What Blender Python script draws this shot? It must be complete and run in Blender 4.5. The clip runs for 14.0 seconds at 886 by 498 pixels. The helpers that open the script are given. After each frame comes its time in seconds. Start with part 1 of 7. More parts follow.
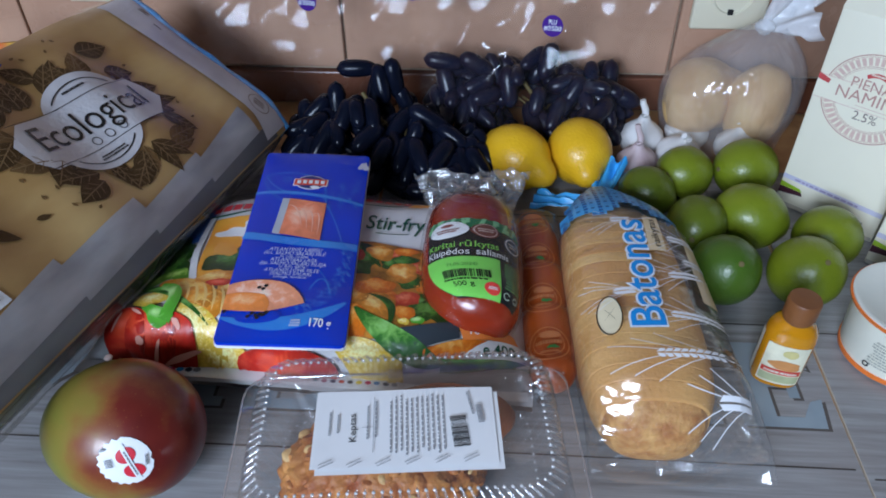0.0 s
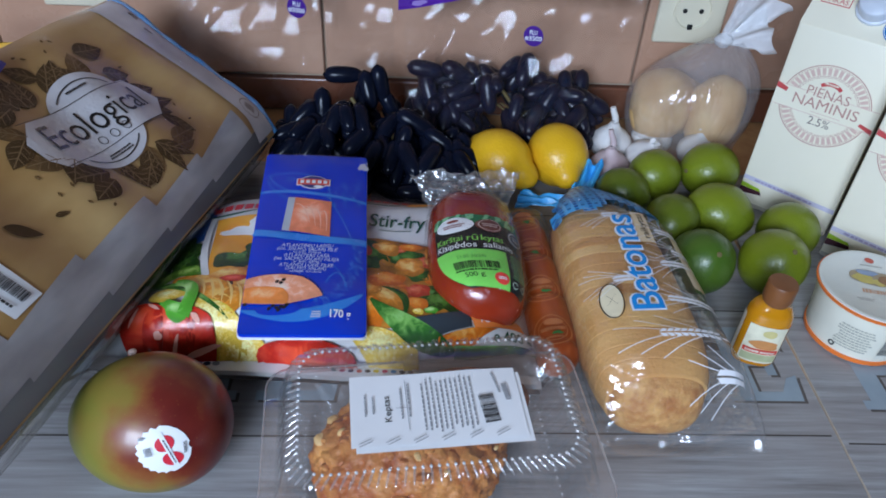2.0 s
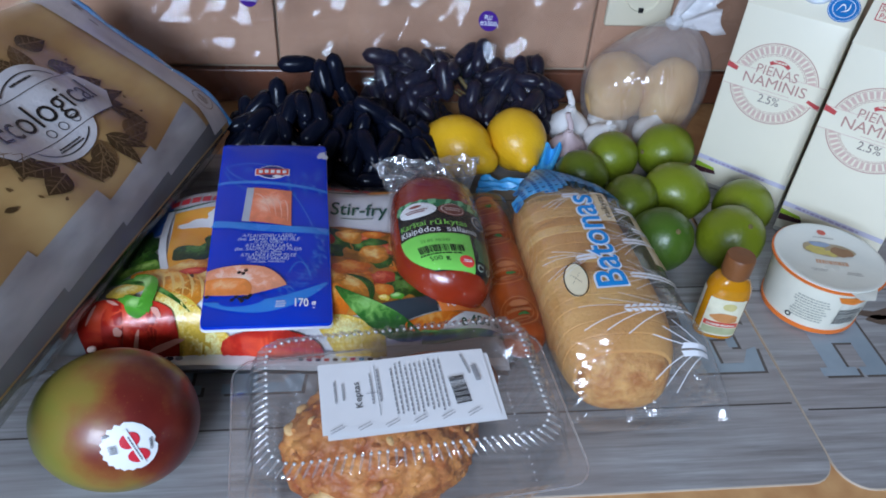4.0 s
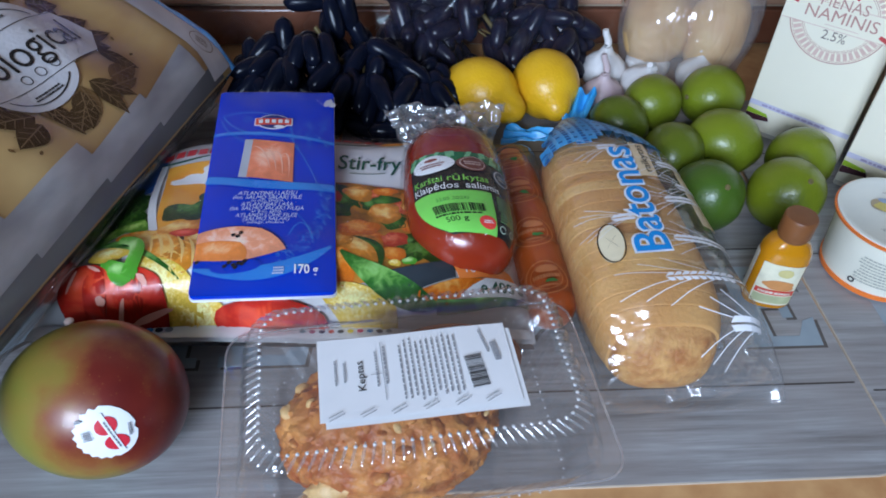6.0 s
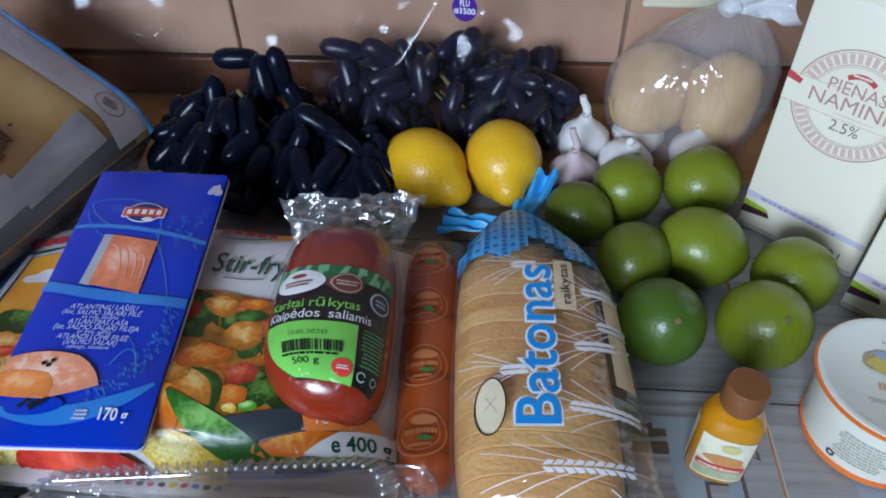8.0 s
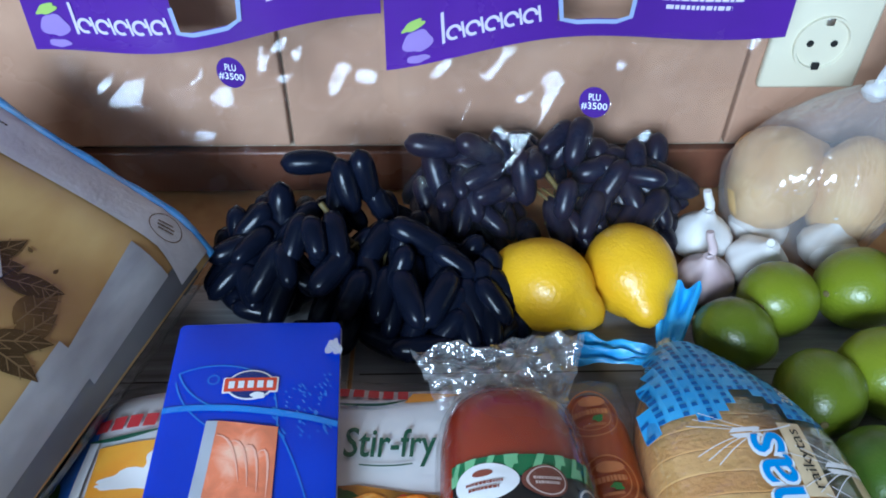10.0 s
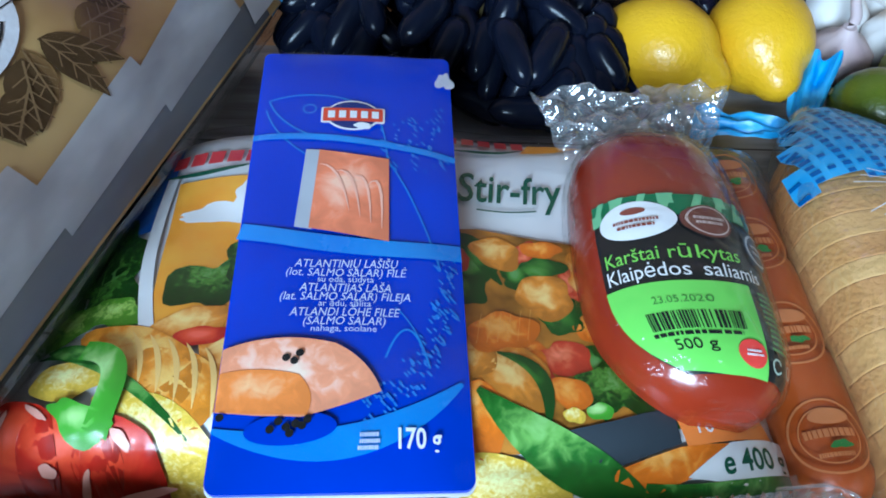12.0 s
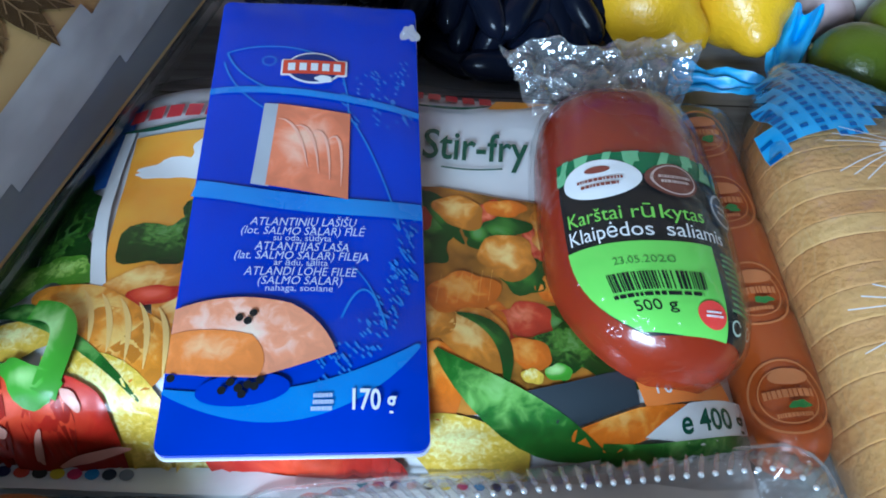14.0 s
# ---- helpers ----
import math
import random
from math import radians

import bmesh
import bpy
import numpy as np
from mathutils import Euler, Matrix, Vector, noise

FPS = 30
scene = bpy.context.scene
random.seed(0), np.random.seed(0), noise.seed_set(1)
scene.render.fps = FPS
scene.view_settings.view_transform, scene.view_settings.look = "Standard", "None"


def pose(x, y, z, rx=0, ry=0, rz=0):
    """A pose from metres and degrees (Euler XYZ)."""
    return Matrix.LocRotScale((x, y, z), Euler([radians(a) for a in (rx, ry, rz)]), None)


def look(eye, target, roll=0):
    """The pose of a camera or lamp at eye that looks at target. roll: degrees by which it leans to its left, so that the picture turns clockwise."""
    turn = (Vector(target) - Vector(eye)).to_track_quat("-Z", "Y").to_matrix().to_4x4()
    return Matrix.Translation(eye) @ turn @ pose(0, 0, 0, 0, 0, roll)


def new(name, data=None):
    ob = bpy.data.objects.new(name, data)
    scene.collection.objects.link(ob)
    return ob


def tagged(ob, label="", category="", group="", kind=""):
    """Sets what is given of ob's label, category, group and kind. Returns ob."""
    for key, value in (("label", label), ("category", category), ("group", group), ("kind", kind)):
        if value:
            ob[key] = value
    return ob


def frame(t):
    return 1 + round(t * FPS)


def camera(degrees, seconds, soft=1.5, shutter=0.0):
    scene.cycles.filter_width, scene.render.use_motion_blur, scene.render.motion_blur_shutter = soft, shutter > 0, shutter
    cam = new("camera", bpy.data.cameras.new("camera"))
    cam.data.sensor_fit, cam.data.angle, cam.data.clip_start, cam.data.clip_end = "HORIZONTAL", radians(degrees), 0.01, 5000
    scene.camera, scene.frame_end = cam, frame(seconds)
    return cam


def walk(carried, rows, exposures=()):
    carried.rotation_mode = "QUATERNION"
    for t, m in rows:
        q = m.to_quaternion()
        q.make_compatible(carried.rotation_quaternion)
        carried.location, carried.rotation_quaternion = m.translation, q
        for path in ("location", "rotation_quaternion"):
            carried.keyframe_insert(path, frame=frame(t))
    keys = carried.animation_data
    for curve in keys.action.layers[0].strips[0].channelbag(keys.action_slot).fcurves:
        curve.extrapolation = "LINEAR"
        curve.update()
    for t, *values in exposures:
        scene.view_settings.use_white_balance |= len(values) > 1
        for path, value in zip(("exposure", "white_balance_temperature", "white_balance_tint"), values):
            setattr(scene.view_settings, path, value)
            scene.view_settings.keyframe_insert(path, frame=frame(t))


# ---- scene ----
import collections

cam = camera(62.3, 14.0, soft=1.8)

PATH = [
    (0, (-0.039, -0.273, 0.449), (-0.144, 1.241, -0.854), -0.6),
    (0.5, (-0.067, -0.294, 0.435), (-0.017, 1.2, -0.894), 1.4),
    (1, (-0.085, -0.302, 0.426), (0.037, 1.149, -0.945), 2.4),
    (1.5, (-0.095, -0.305, 0.432), (0.033, 1.175, -0.906), 3.3),
    (2, (-0.102, -0.307, 0.452), (-0.007, 1.24, -0.812), 3.4),
    (2.2, (-0.103, -0.313, 0.459), (0.007, 1.276, -0.751), 2.9),
    (4.3, (-0.108, -0.309, 0.441), (0.103, 1.217, -0.835), 4.2),
    (4.5, (-0.116, -0.306, 0.439), (0.084, 1.22, -0.838), 4.6),
    (5, (-0.128, -0.304, 0.432), (0.039, 1.226, -0.845), 5.0),
    (5.5, (-0.132, -0.286, 0.412), (0.004, 1.167, -0.955), 4.7),
    (6, (-0.091, -0.26, 0.411), (0.031, 1.187, -0.964), 2.2),
    (6.5, (-0.002, -0.199, 0.413), (0.088, 1.245, -0.968), 1.3),
    (7, (0.066, -0.162, 0.416), (0.162, 1.308, -0.936), 1.9),
    (7.5, (0.094, -0.146, 0.411), (0.143, 1.331, -0.936), 1.1),
    (8, (0.047, -0.134, 0.41), (-0.072, 1.308, -0.971), -1.1),
    (8.5, (-0.031, -0.113, 0.424), (-0.125, 1.342, -0.945), -1.1),
    (9, (-0.079, -0.077, 0.42), (-0.126, 1.424, -0.9), 0.1),
    (9.2, (-0.082, -0.057, 0.415), (-0.103, 1.448, -0.902), -0.3),
    (11.3, (-0.113, -0.008, 0.359), (0.009, 1.458, -0.996), 3.1),
    (11.5, (-0.117, -0.011, 0.347), (-0.072, 1.367, -1.101), 0.9),
    (12, (-0.148, -0.028, 0.315), (-0.117, 1.208, -1.257), 2.6),
    (12.5, (-0.142, -0.031, 0.308), (-0.139, 1.144, -1.31), 1.4),
    (13, (-0.129, -0.026, 0.303), (-0.095, 1.106, -1.346), 1.5),
    (13.5, (-0.154, -0.02, 0.308), (-0.088, 1.099, -1.348), 4.7),
    (14, (-0.136, -0.023, 0.312), (-0.075, 1.113, -1.334), 4.2),
]
walk(cam, [(t, look(eye, target, roll)) for t, eye, target, roll in PATH],
     exposures=[(0.0, -0.05, 6320, 13), (5.0, 0.0, 6280, 14), (6.0, 0.1, 6220, 13), (6.6, 0.0, 6400, 12), (7.2, -0.08, 6620, 13), (7.8, -0.04, 6450, 12), (8.4, 0.38, 6180, 11), (9.0, 0.50, 5980, 8), (11.5, 0.80, 5850, 0), (12.5, 0.52, 5680, -1), (14.0, 0.47, 5700, 0)])

# ---- world, window light ----
world = bpy.data.worlds.new("sky")
scene.world = world
world.use_nodes = True
wn = world.node_tree
sky = wn.nodes.new("ShaderNodeTexSky")
sky.sky_type = "NISHITA"
sky.sun_disc = False
sky.sun_elevation, sky.sun_rotation = radians(38), radians(200)
wn.links.new(sky.outputs[0], wn.nodes["Background"].inputs[0])
wn.nodes["Background"].inputs[1].default_value = 0.12
sun = new("sun", bpy.data.lights.new("sun", "SUN"))
sun.data.energy, sun.data.angle, sun.data.color = 0.6, radians(14), (1.0, 0.96, 0.9)
sun.matrix_world = look((-1.4, -3.0, 2.1), (0, 0, 0))


def window_lamp(name, eye, target, sx, sy, watts, color):
    ob = new(name, bpy.data.lights.new(name, "AREA"))
    ob.data.shape, ob.data.size, ob.data.size_y = "RECTANGLE", sx, sy
    ob.data.energy, ob.data.color = watts, color
    ob.matrix_world = look(eye, target)
    return ob


window_lamp("window_light", (-0.78, -1.87, 1.03), (-0.12, 0.0, 0.2), 1.0, 0.8, 80, (0.58, 0.76, 1.0))


# ---- materials ----
def nodes_of(name):
    m = bpy.data.materials.new(name)
    m.use_nodes = True
    return m, m.node_tree.nodes, m.node_tree.links, m.node_tree.nodes["Principled BSDF"]


def rgb(c):
    return (*c, 1.0)


def surf(name, a, b=None, scale=40.0, rough=0.5, bump=0.0, fine=300.0, metal=0.0, stretch=(1, 1, 1), coat=0.0, spread=0.5, sss=0.0, detail=5.0, voro=0.0, spec=0.4):
    """A surface of two close colours mixed by noise, with fine relief."""
    m, n, l, p = nodes_of(name)
    b = b or tuple(v * 0.82 for v in a)
    tc, mp = n.new("ShaderNodeTexCoord"), n.new("ShaderNodeMapping")
    mp.inputs["Scale"].default_value = stretch
    l.new(tc.outputs["Object"], mp.inputs[0])
    big = n.new("ShaderNodeTexNoise")
    big.inputs["Scale"].default_value, big.inputs["Detail"].default_value = scale, detail
    l.new(mp.outputs[0], big.inputs["Vector"])
    ramp = n.new("ShaderNodeMapRange")
    ramp.inputs[1].default_value, ramp.inputs[2].default_value = 0.5 - spread * 0.4, 0.5 + spread * 0.4
    l.new(big.outputs[0], ramp.inputs[0])
    mix = n.new("ShaderNodeMix")
    mix.data_type = "RGBA"
    mix.inputs[6].default_value, mix.inputs[7].default_value = rgb(a), rgb(b)
    l.new(ramp.outputs[0], mix.inputs[0])
    l.new(mix.outputs[2], p.inputs["Base Color"])
    small = n.new("ShaderNodeTexVoronoi" if voro else "ShaderNodeTexNoise")
    small.inputs["Scale"].default_value = fine
    l.new(mp.outputs[0], small.inputs["Vector"])
    rr = n.new("ShaderNodeMapRange")
    rr.inputs[3].default_value, rr.inputs[4].default_value = max(0.02, rough - 0.08), min(1, rough + 0.1)
    l.new(big.outputs[0], rr.inputs[0])
    l.new(rr.outputs[0], p.inputs["Roughness"])
    if bump:
        bp = n.new("ShaderNodeBump")
        bp.inputs["Strength"].default_value, bp.inputs["Distance"].default_value = bump, 0.0015
        l.new(small.outputs[0], bp.inputs["Height"])
        l.new(bp.outputs[0], p.inputs["Normal"])
    p.inputs["Metallic"].default_value = metal
    p.inputs["Specular IOR Level"].default_value = spec
    p.inputs["Coat Weight"].default_value = coat
    p.inputs["Coat Roughness"].default_value = 0.12
    if sss:
        p.inputs["Subsurface Weight"].default_value = sss
        p.inputs["Subsurface Radius"].default_value = (0.01, 0.006, 0.003)
        p.inputs["Subsurface Scale"].default_value = 0.5
    return m


def film(name, clear=0.86, tint=(1, 1, 1), rough=0.12, crease=40.0, strength=0.5, milky=0.0, stretch=(1, 1, 1)):
    """Thin clear plastic: it lets light straight through and glints along its creases."""
    m, n, l, p = nodes_of(name)
    out = n["Material Output"]
    tr, gl, mx = n.new("ShaderNodeBsdfTransparent"), n.new("ShaderNodeBsdfGlossy"), n.new("ShaderNodeMixShader")
    tr.inputs[0].default_value = rgb(tint)
    gl.inputs["Roughness"].default_value = rough
    tc, no, bp, fr = n.new("ShaderNodeTexCoord"), n.new("ShaderNodeTexNoise"), n.new("ShaderNodeBump"), n.new("ShaderNodeLayerWeight")
    no.inputs["Scale"].default_value, no.inputs["Detail"].default_value, no.inputs["Distortion"].default_value = crease, 1, 1.0
    bp.inputs["Strength"].default_value, bp.inputs["Distance"].default_value = strength, 0.006
    # sharp folds: two scales of ridged noise
    mp = n.new("ShaderNodeMapping")
    mp.inputs["Scale"].default_value = stretch
    l.new(tc.outputs["Object"], mp.inputs[0])
    l.new(mp.outputs[0], no.inputs["Vector"])
    no2, mxv = n.new("ShaderNodeTexNoise"), n.new("ShaderNodeMath")
    no2.inputs["Scale"].default_value, no2.inputs["Detail"].default_value, no2.inputs["Distortion"].default_value = crease * 2.6, 1, 0.8
    l.new(mp.outputs[0], no2.inputs["Vector"])
    ridges = []
    for tex in (no, no2):
        sb, ab = n.new("ShaderNodeMath"), n.new("ShaderNodeMath")
        sb.operation, sb.inputs[1].default_value, ab.operation = "SUBTRACT", 0.5, "ABSOLUTE"
        l.new(tex.outputs[0], sb.inputs[0])
        l.new(sb.outputs[0], ab.inputs[0])
        ridges.append(ab)
    mxv.operation, mxv.inputs[1].default_value = "MULTIPLY_ADD", 0.45
    l.new(ridges[1].outputs[0], mxv.inputs[0])
    l.new(ridges[0].outputs[0], mxv.inputs[2])
    l.new(mxv.outputs[0], bp.inputs["Height"])
    l.new(bp.outputs[0], gl.inputs["Normal"])
    l.new(bp.outputs[0], fr.inputs["Normal"])
    pw = n.new("ShaderNodeMath")
    pw.operation, pw.inputs[1].default_value = "POWER", 3.5
    l.new(fr.outputs["Facing"], pw.inputs[0])
    ad = n.new("ShaderNodeMath")
    ad.operation, ad.use_clamp = "MULTIPLY_ADD", True
    ad.inputs[1].default_value, ad.inputs[2].default_value = 0.5, 1 - clear
    l.new(pw.outputs[0], ad.inputs[0])
    l.new(ad.outputs[0], mx.inputs[0])
    l.new(tr.outputs[0], mx.inputs[1])
    l.new(gl.outputs[0], mx.inputs[2])
    last = mx
    if milky:
        df, m2 = n.new("ShaderNodeBsdfDiffuse"), n.new("ShaderNodeMixShader")
        df.inputs[0].default_value = (0.85, 0.86, 0.88, 1)
        m2.inputs[0].default_value = milky
        l.new(mx.outputs[0], m2.inputs[1])
        l.new(df.outputs[0], m2.inputs[2])
        last = m2
    l.new(last.outputs[0], out.inputs[0])
    return m


def ink(name, c, rough=0.35, var=0.9):
    return surf(name, c, tuple(v * var for v in c), 60, rough, spec=0.25)


def photo(name, a, b, scale=200.0, deep=0.8):
    """A printed food picture: pale in the middle of each piece, deep at its rim, with fine mottling."""
    m, n, l, p = nodes_of(name)
    tc, mp, ln, no = n.new("ShaderNodeTexCoord"), n.new("ShaderNodeMapping"), n.new("ShaderNodeVectorMath"), n.new("ShaderNodeTexNoise")
    mp.inputs["Location"].default_value, mp.inputs["Scale"].default_value = (-0.42, -0.60, 0), (1, 1, 0)
    l.new(tc.outputs["Generated"], mp.inputs[0])
    ln.operation = "LENGTH"
    l.new(mp.outputs[0], ln.inputs[0])
    no.inputs["Scale"].default_value, no.inputs["Detail"].default_value, no.inputs["Distortion"].default_value = scale, 6, 0.8
    l.new(tc.outputs["Object"], no.inputs["Vector"])
    sm = n.new("ShaderNodeMath")
    sm.operation, sm.inputs[1].default_value = "MULTIPLY_ADD", 0.9
    l.new(no.outputs[0], sm.inputs[0])
    l.new(ln.outputs["Value"], sm.inputs[2])
    r = n.new("ShaderNodeValToRGB")
    e = r.color_ramp.elements
    e[0].position, e[0].color = 0.42, rgb(tuple(min(0.9, v * 1.15 + 0.05) for v in b))
    e[1].position, e[1].color = 1.0, rgb(tuple(v * deep for v in a))
    e.new(0.58).color, e.new(0.78).color = rgb(b), rgb(a)
    l.new(sm.outputs[0], r.inputs[0])
    l.new(r.outputs[0], p.inputs["Base Color"])
    p.inputs["Roughness"].default_value, p.inputs["Specular IOR Level"].default_value = 0.3, 0.25
    return m


def plank_material(name, a, b, dark):
    """Grey printed planks that run along x, with grain streaks."""
    m, n, l, p = nodes_of(name)
    tc, mp = n.new("ShaderNodeTexCoord"), n.new("ShaderNodeMapping")
    mp.inputs["Scale"].default_value = (3, 60, 1)
    l.new(tc.outputs["Object"], mp.inputs[0])
    g, g2 = n.new("ShaderNodeTexNoise"), n.new("ShaderNodeTexNoise")
    g.inputs["Scale"].default_value, g.inputs["Detail"].default_value, g.inputs["Roughness"].default_value = 2.2, 8, 0.65
    l.new(mp.outputs[0], g.inputs["Vector"])
    g2.inputs["Scale"].default_value, g2.inputs["Detail"].default_value = 9.0, 3
    l.new(tc.outputs["Object"], g2.inputs["Vector"])
    r = n.new("ShaderNodeValToRGB")
    r.color_ramp.elements[0].position, r.color_ramp.elements[1].position = 0.3, 0.72
    r.color_ramp.elements[0].color, r.color_ramp.elements[1].color = rgb(dark), rgb(a)
    l.new(g.outputs[0], r.inputs[0])
    mx = n.new("ShaderNodeMix")
    mx.data_type = "RGBA"
    mx.inputs[7].default_value = rgb(b)
    mr = n.new("ShaderNodeMapRange")
    mr.inputs[1].default_value, mr.inputs[2].default_value, mr.inputs[4].default_value = 0.4, 0.65, 0.75
    l.new(g2.outputs[0], mr.inputs[0])
    l.new(mr.outputs[0], mx.inputs[0])
    l.new(r.outputs[0], mx.inputs[6])
    l.new(mx.outputs[2], p.inputs["Base Color"])
    p.inputs["Roughness"].default_value = 0.38
    bp = n.new("ShaderNodeBump")
    bp.inputs["Strength"].default_value, bp.inputs["Distance"].default_value = 0.15, 0.0005
    l.new(g.outputs[0], bp.inputs["Height"])
    l.new(bp.outputs[0], p.inputs["Normal"])
    return m


MAT_GREY = plank_material("printed_planks", (0.43, 0.44, 0.45), (0.27, 0.245, 0.235), (0.15, 0.14, 0.135))
LETTER = surf("letter_print", (0.24, 0.30, 0.34), (0.30, 0.36, 0.40), 30, 0.4)
LETTER_SHADE = ink("letter_shade", (0.11, 0.095, 0.085))
SEAM = ink("seam_print", (0.06, 0.05, 0.045))
MAT_EDGE = ink("mat_edge", (0.5, 0.42, 0.33))
WORKTOP = surf("worktop_laminate", (0.60, 0.35, 0.155), (0.40, 0.19, 0.075), 55, 0.32, 0.05, 400, detail=8, spread=0.8)
CABINET = surf("cabinet_wood", (0.36, 0.14, 0.04), (0.24, 0.085, 0.025), 6, 0.4, 0.1, 60, stretch=(12, 12, 1))
TILE = surf("wall_tile", (0.55, 0.335, 0.225), (0.37, 0.20, 0.13), 13, 0.26, 0.04, 40, spread=0.7, detail=9)
PLINTH = surf("plinth_tile", (0.20, 0.075, 0.04), (0.14, 0.05, 0.028), 12, 0.25)
GROUT = surf("grout", (0.5, 0.38, 0.27), (0.4, 0.3, 0.21), 60, 0.85)
# walls and ceiling out of view, kept dark so less light bounces back
PAINT = surf("dark_unseen_wall", (0.12, 0.117, 0.113), (0.105, 0.10, 0.098), 3, 0.8)
CEIL = surf("dark_unseen_ceiling", (0.16, 0.157, 0.153), None, 2, 0.9)
FLOOR = surf("floor_wood", (0.25, 0.15, 0.09), (0.18, 0.1, 0.06), 4, 0.5, stretch=(8, 1, 1))
SOCKET = surf("socket_plastic", (0.72, 0.66, 0.50), (0.68, 0.62, 0.46), 8, 0.3)
DARK = ink("dark_hole", (0.02, 0.02, 0.02))
STEEL = surf("steel", (0.55, 0.54, 0.52), None, 30, 0.3, metal=1.0)

CLEAR = film("clear_film", 0.978, rough=0.07, strength=0.10, crease=9, milky=0.003, stretch=(2.5, 1.5, 0.5))
CLEAR_SOFT = film("soft_clear_film", 0.98, rough=0.16, crease=45, strength=0.8)
CRINKLE = film("crinkled_film", 0.74, rough=0.09, crease=60, strength=1.0, milky=0.08)
MILKY = film("milky_bag", 0.86, rough=0.12, crease=22, strength=1.0, milky=0.12, stretch=(1.4, 1.4, 0.5))
MILKY_DENSE = film("milky_bag_neck", 0.8, rough=0.25, crease=90, strength=1.0, milky=0.5)
BLISTER = film("clear_rigid_plastic", 0.90, rough=0.06, crease=14, strength=0.10, milky=0.02)
WRAP = film("pack_wrap", 0.90, rough=0.14, crease=26, strength=0.8, milky=0.03, stretch=(1, 0.35, 1))

WHITE = ink("white_print", (0.78, 0.79, 0.80), 0.4, 0.97)
LOAF_FILM = film("loaf_film", 0.88, rough=0.13, crease=20, strength=0.9, milky=0.03, stretch=(0.6, 1.6, 1))
BLACK = ink("black_print", (0.012, 0.013, 0.014), 0.3)


# ---- mesh helpers ----
def part(name, bm, material, parent=None, label="", smooth=True):
    """Links a bmesh as one mesh object, under a thing or a part."""
    me = bpy.data.meshes.new(name)
    bmesh.ops.recalc_face_normals(bm, faces=bm.faces)
    bm.to_mesh(me)
    bm.free()
    me.materials.append(material)
    if smooth:
        me.polygons.foreach_set("use_smooth", [True] * len(me.polygons))
        me.set_sharp_from_angle(angle=radians(50))
    ob = new(name, me)
    if parent is not None:
        ob.parent = parent
    if label:
        ob["label"] = label
    return ob


def thing(name, label, category, group="", m=None, kind=""):
    ob = tagged(new(name), label, category, group, kind)
    if m is not None:
        ob.matrix_world = m
    return ob


def axes(origin, ex, ey):
    """The pose whose x points along ex and whose y lies towards ey."""
    ex = Vector(ex).normalized()
    ez = ex.cross(Vector(ey)).normalized()
    ey = ez.cross(ex)
    return Matrix.Translation(origin) @ Matrix((ex, ey, ez)).transposed().to_4x4()


def box(bm, x0, x1, y0, y1, z0, z1, bevel=0.0, seg=2):
    r = bmesh.ops.create_cube(bm, size=1)
    for v in r["verts"]:
        v.co = Vector(((x0 + x1) / 2 + v.co.x * (x1 - x0), (y0 + y1) / 2 + v.co.y * (y1 - y0), (z0 + z1) / 2 + v.co.z * (z1 - z0)))
    if bevel:
        bmesh.ops.bevel(bm, geom=list({e for v in r["verts"] for e in v.link_edges}), offset=bevel, segments=seg, affect="EDGES", profile=0.5)
    return bm


def boxed(*a, **k):
    return box(bmesh.new(), *a, **k)


def loft(rings, cap=True, closed=True):
    bm = bmesh.new()
    rows = [[bm.verts.new(p) for p in ring] for ring in rings]
    for a, b in zip(rows, rows[1:]):
        n = len(a)
        for i in range(n if closed else n - 1):
            j = (i + 1) % n
            bm.faces.new((a[i], a[j], b[j], b[i]))
    if cap and closed:
        bm.faces.new(rows[0][::-1])
        bm.faces.new(rows[-1])
    return bm


def lathe(profile, seg=40, wob=None):
    rings = []
    for r, z in profile:
        rings.append([Vector((r * math.cos(t) * (wob(t, z) if wob else 1), r * math.sin(t) * (wob(t, z) if wob else 1), z)) for t in [2 * math.pi * i / seg for i in range(seg)]])
    return loft(rings)


def ball(rx, ry, rz, seg=24, shape=None):
    bm = bmesh.new()
    bmesh.ops.create_uvsphere(bm, u_segments=seg, v_segments=seg // 2 + 2, radius=1)
    for v in bm.verts:
        c = v.co.copy()
        k = shape(c) if shape else 1
        v.co = Vector((c.x * rx, c.y * ry, c.z * rz)) * k
    return bm


def tube(points, radius, seg=8, taper=None):
    pts = [Vector(p) for p in points]
    rings = []
    for i, p in enumerate(pts):
        d = (pts[min(i + 1, len(pts) - 1)] - pts[max(i - 1, 0)]).normalized()
        s = d.cross(Vector((0.31, 0.2, 0.93)))
        s = s.normalized() if s.length > 1e-4 else Vector((1, 0, 0))
        u = d.cross(s)
        r = radius * (taper(i / (len(pts) - 1)) if taper else 1)
        rings.append([p + s * r * math.cos(a) + u * r * math.sin(a) for a in [2 * math.pi * k / seg for k in range(seg)]])
    return loft(rings)


def grid(f, nu, nv, thick=0.0):
    """A sheet f(u, v), with a second layer below it when it has thickness."""
    bm = bmesh.new()
    g = [[bm.verts.new(f(i / nu, j / nv)) for j in range(nv + 1)] for i in range(nu + 1)]
    for i in range(nu):
        for j in range(nv):
            bm.faces.new((g[i][j], g[i + 1][j], g[i + 1][j + 1], g[i][j + 1]))
    if thick:
        bmesh.ops.recalc_face_normals(bm, faces=bm.faces)
        bmesh.ops.solidify(bm, geom=list(bm.faces), thickness=thick)
    return bm


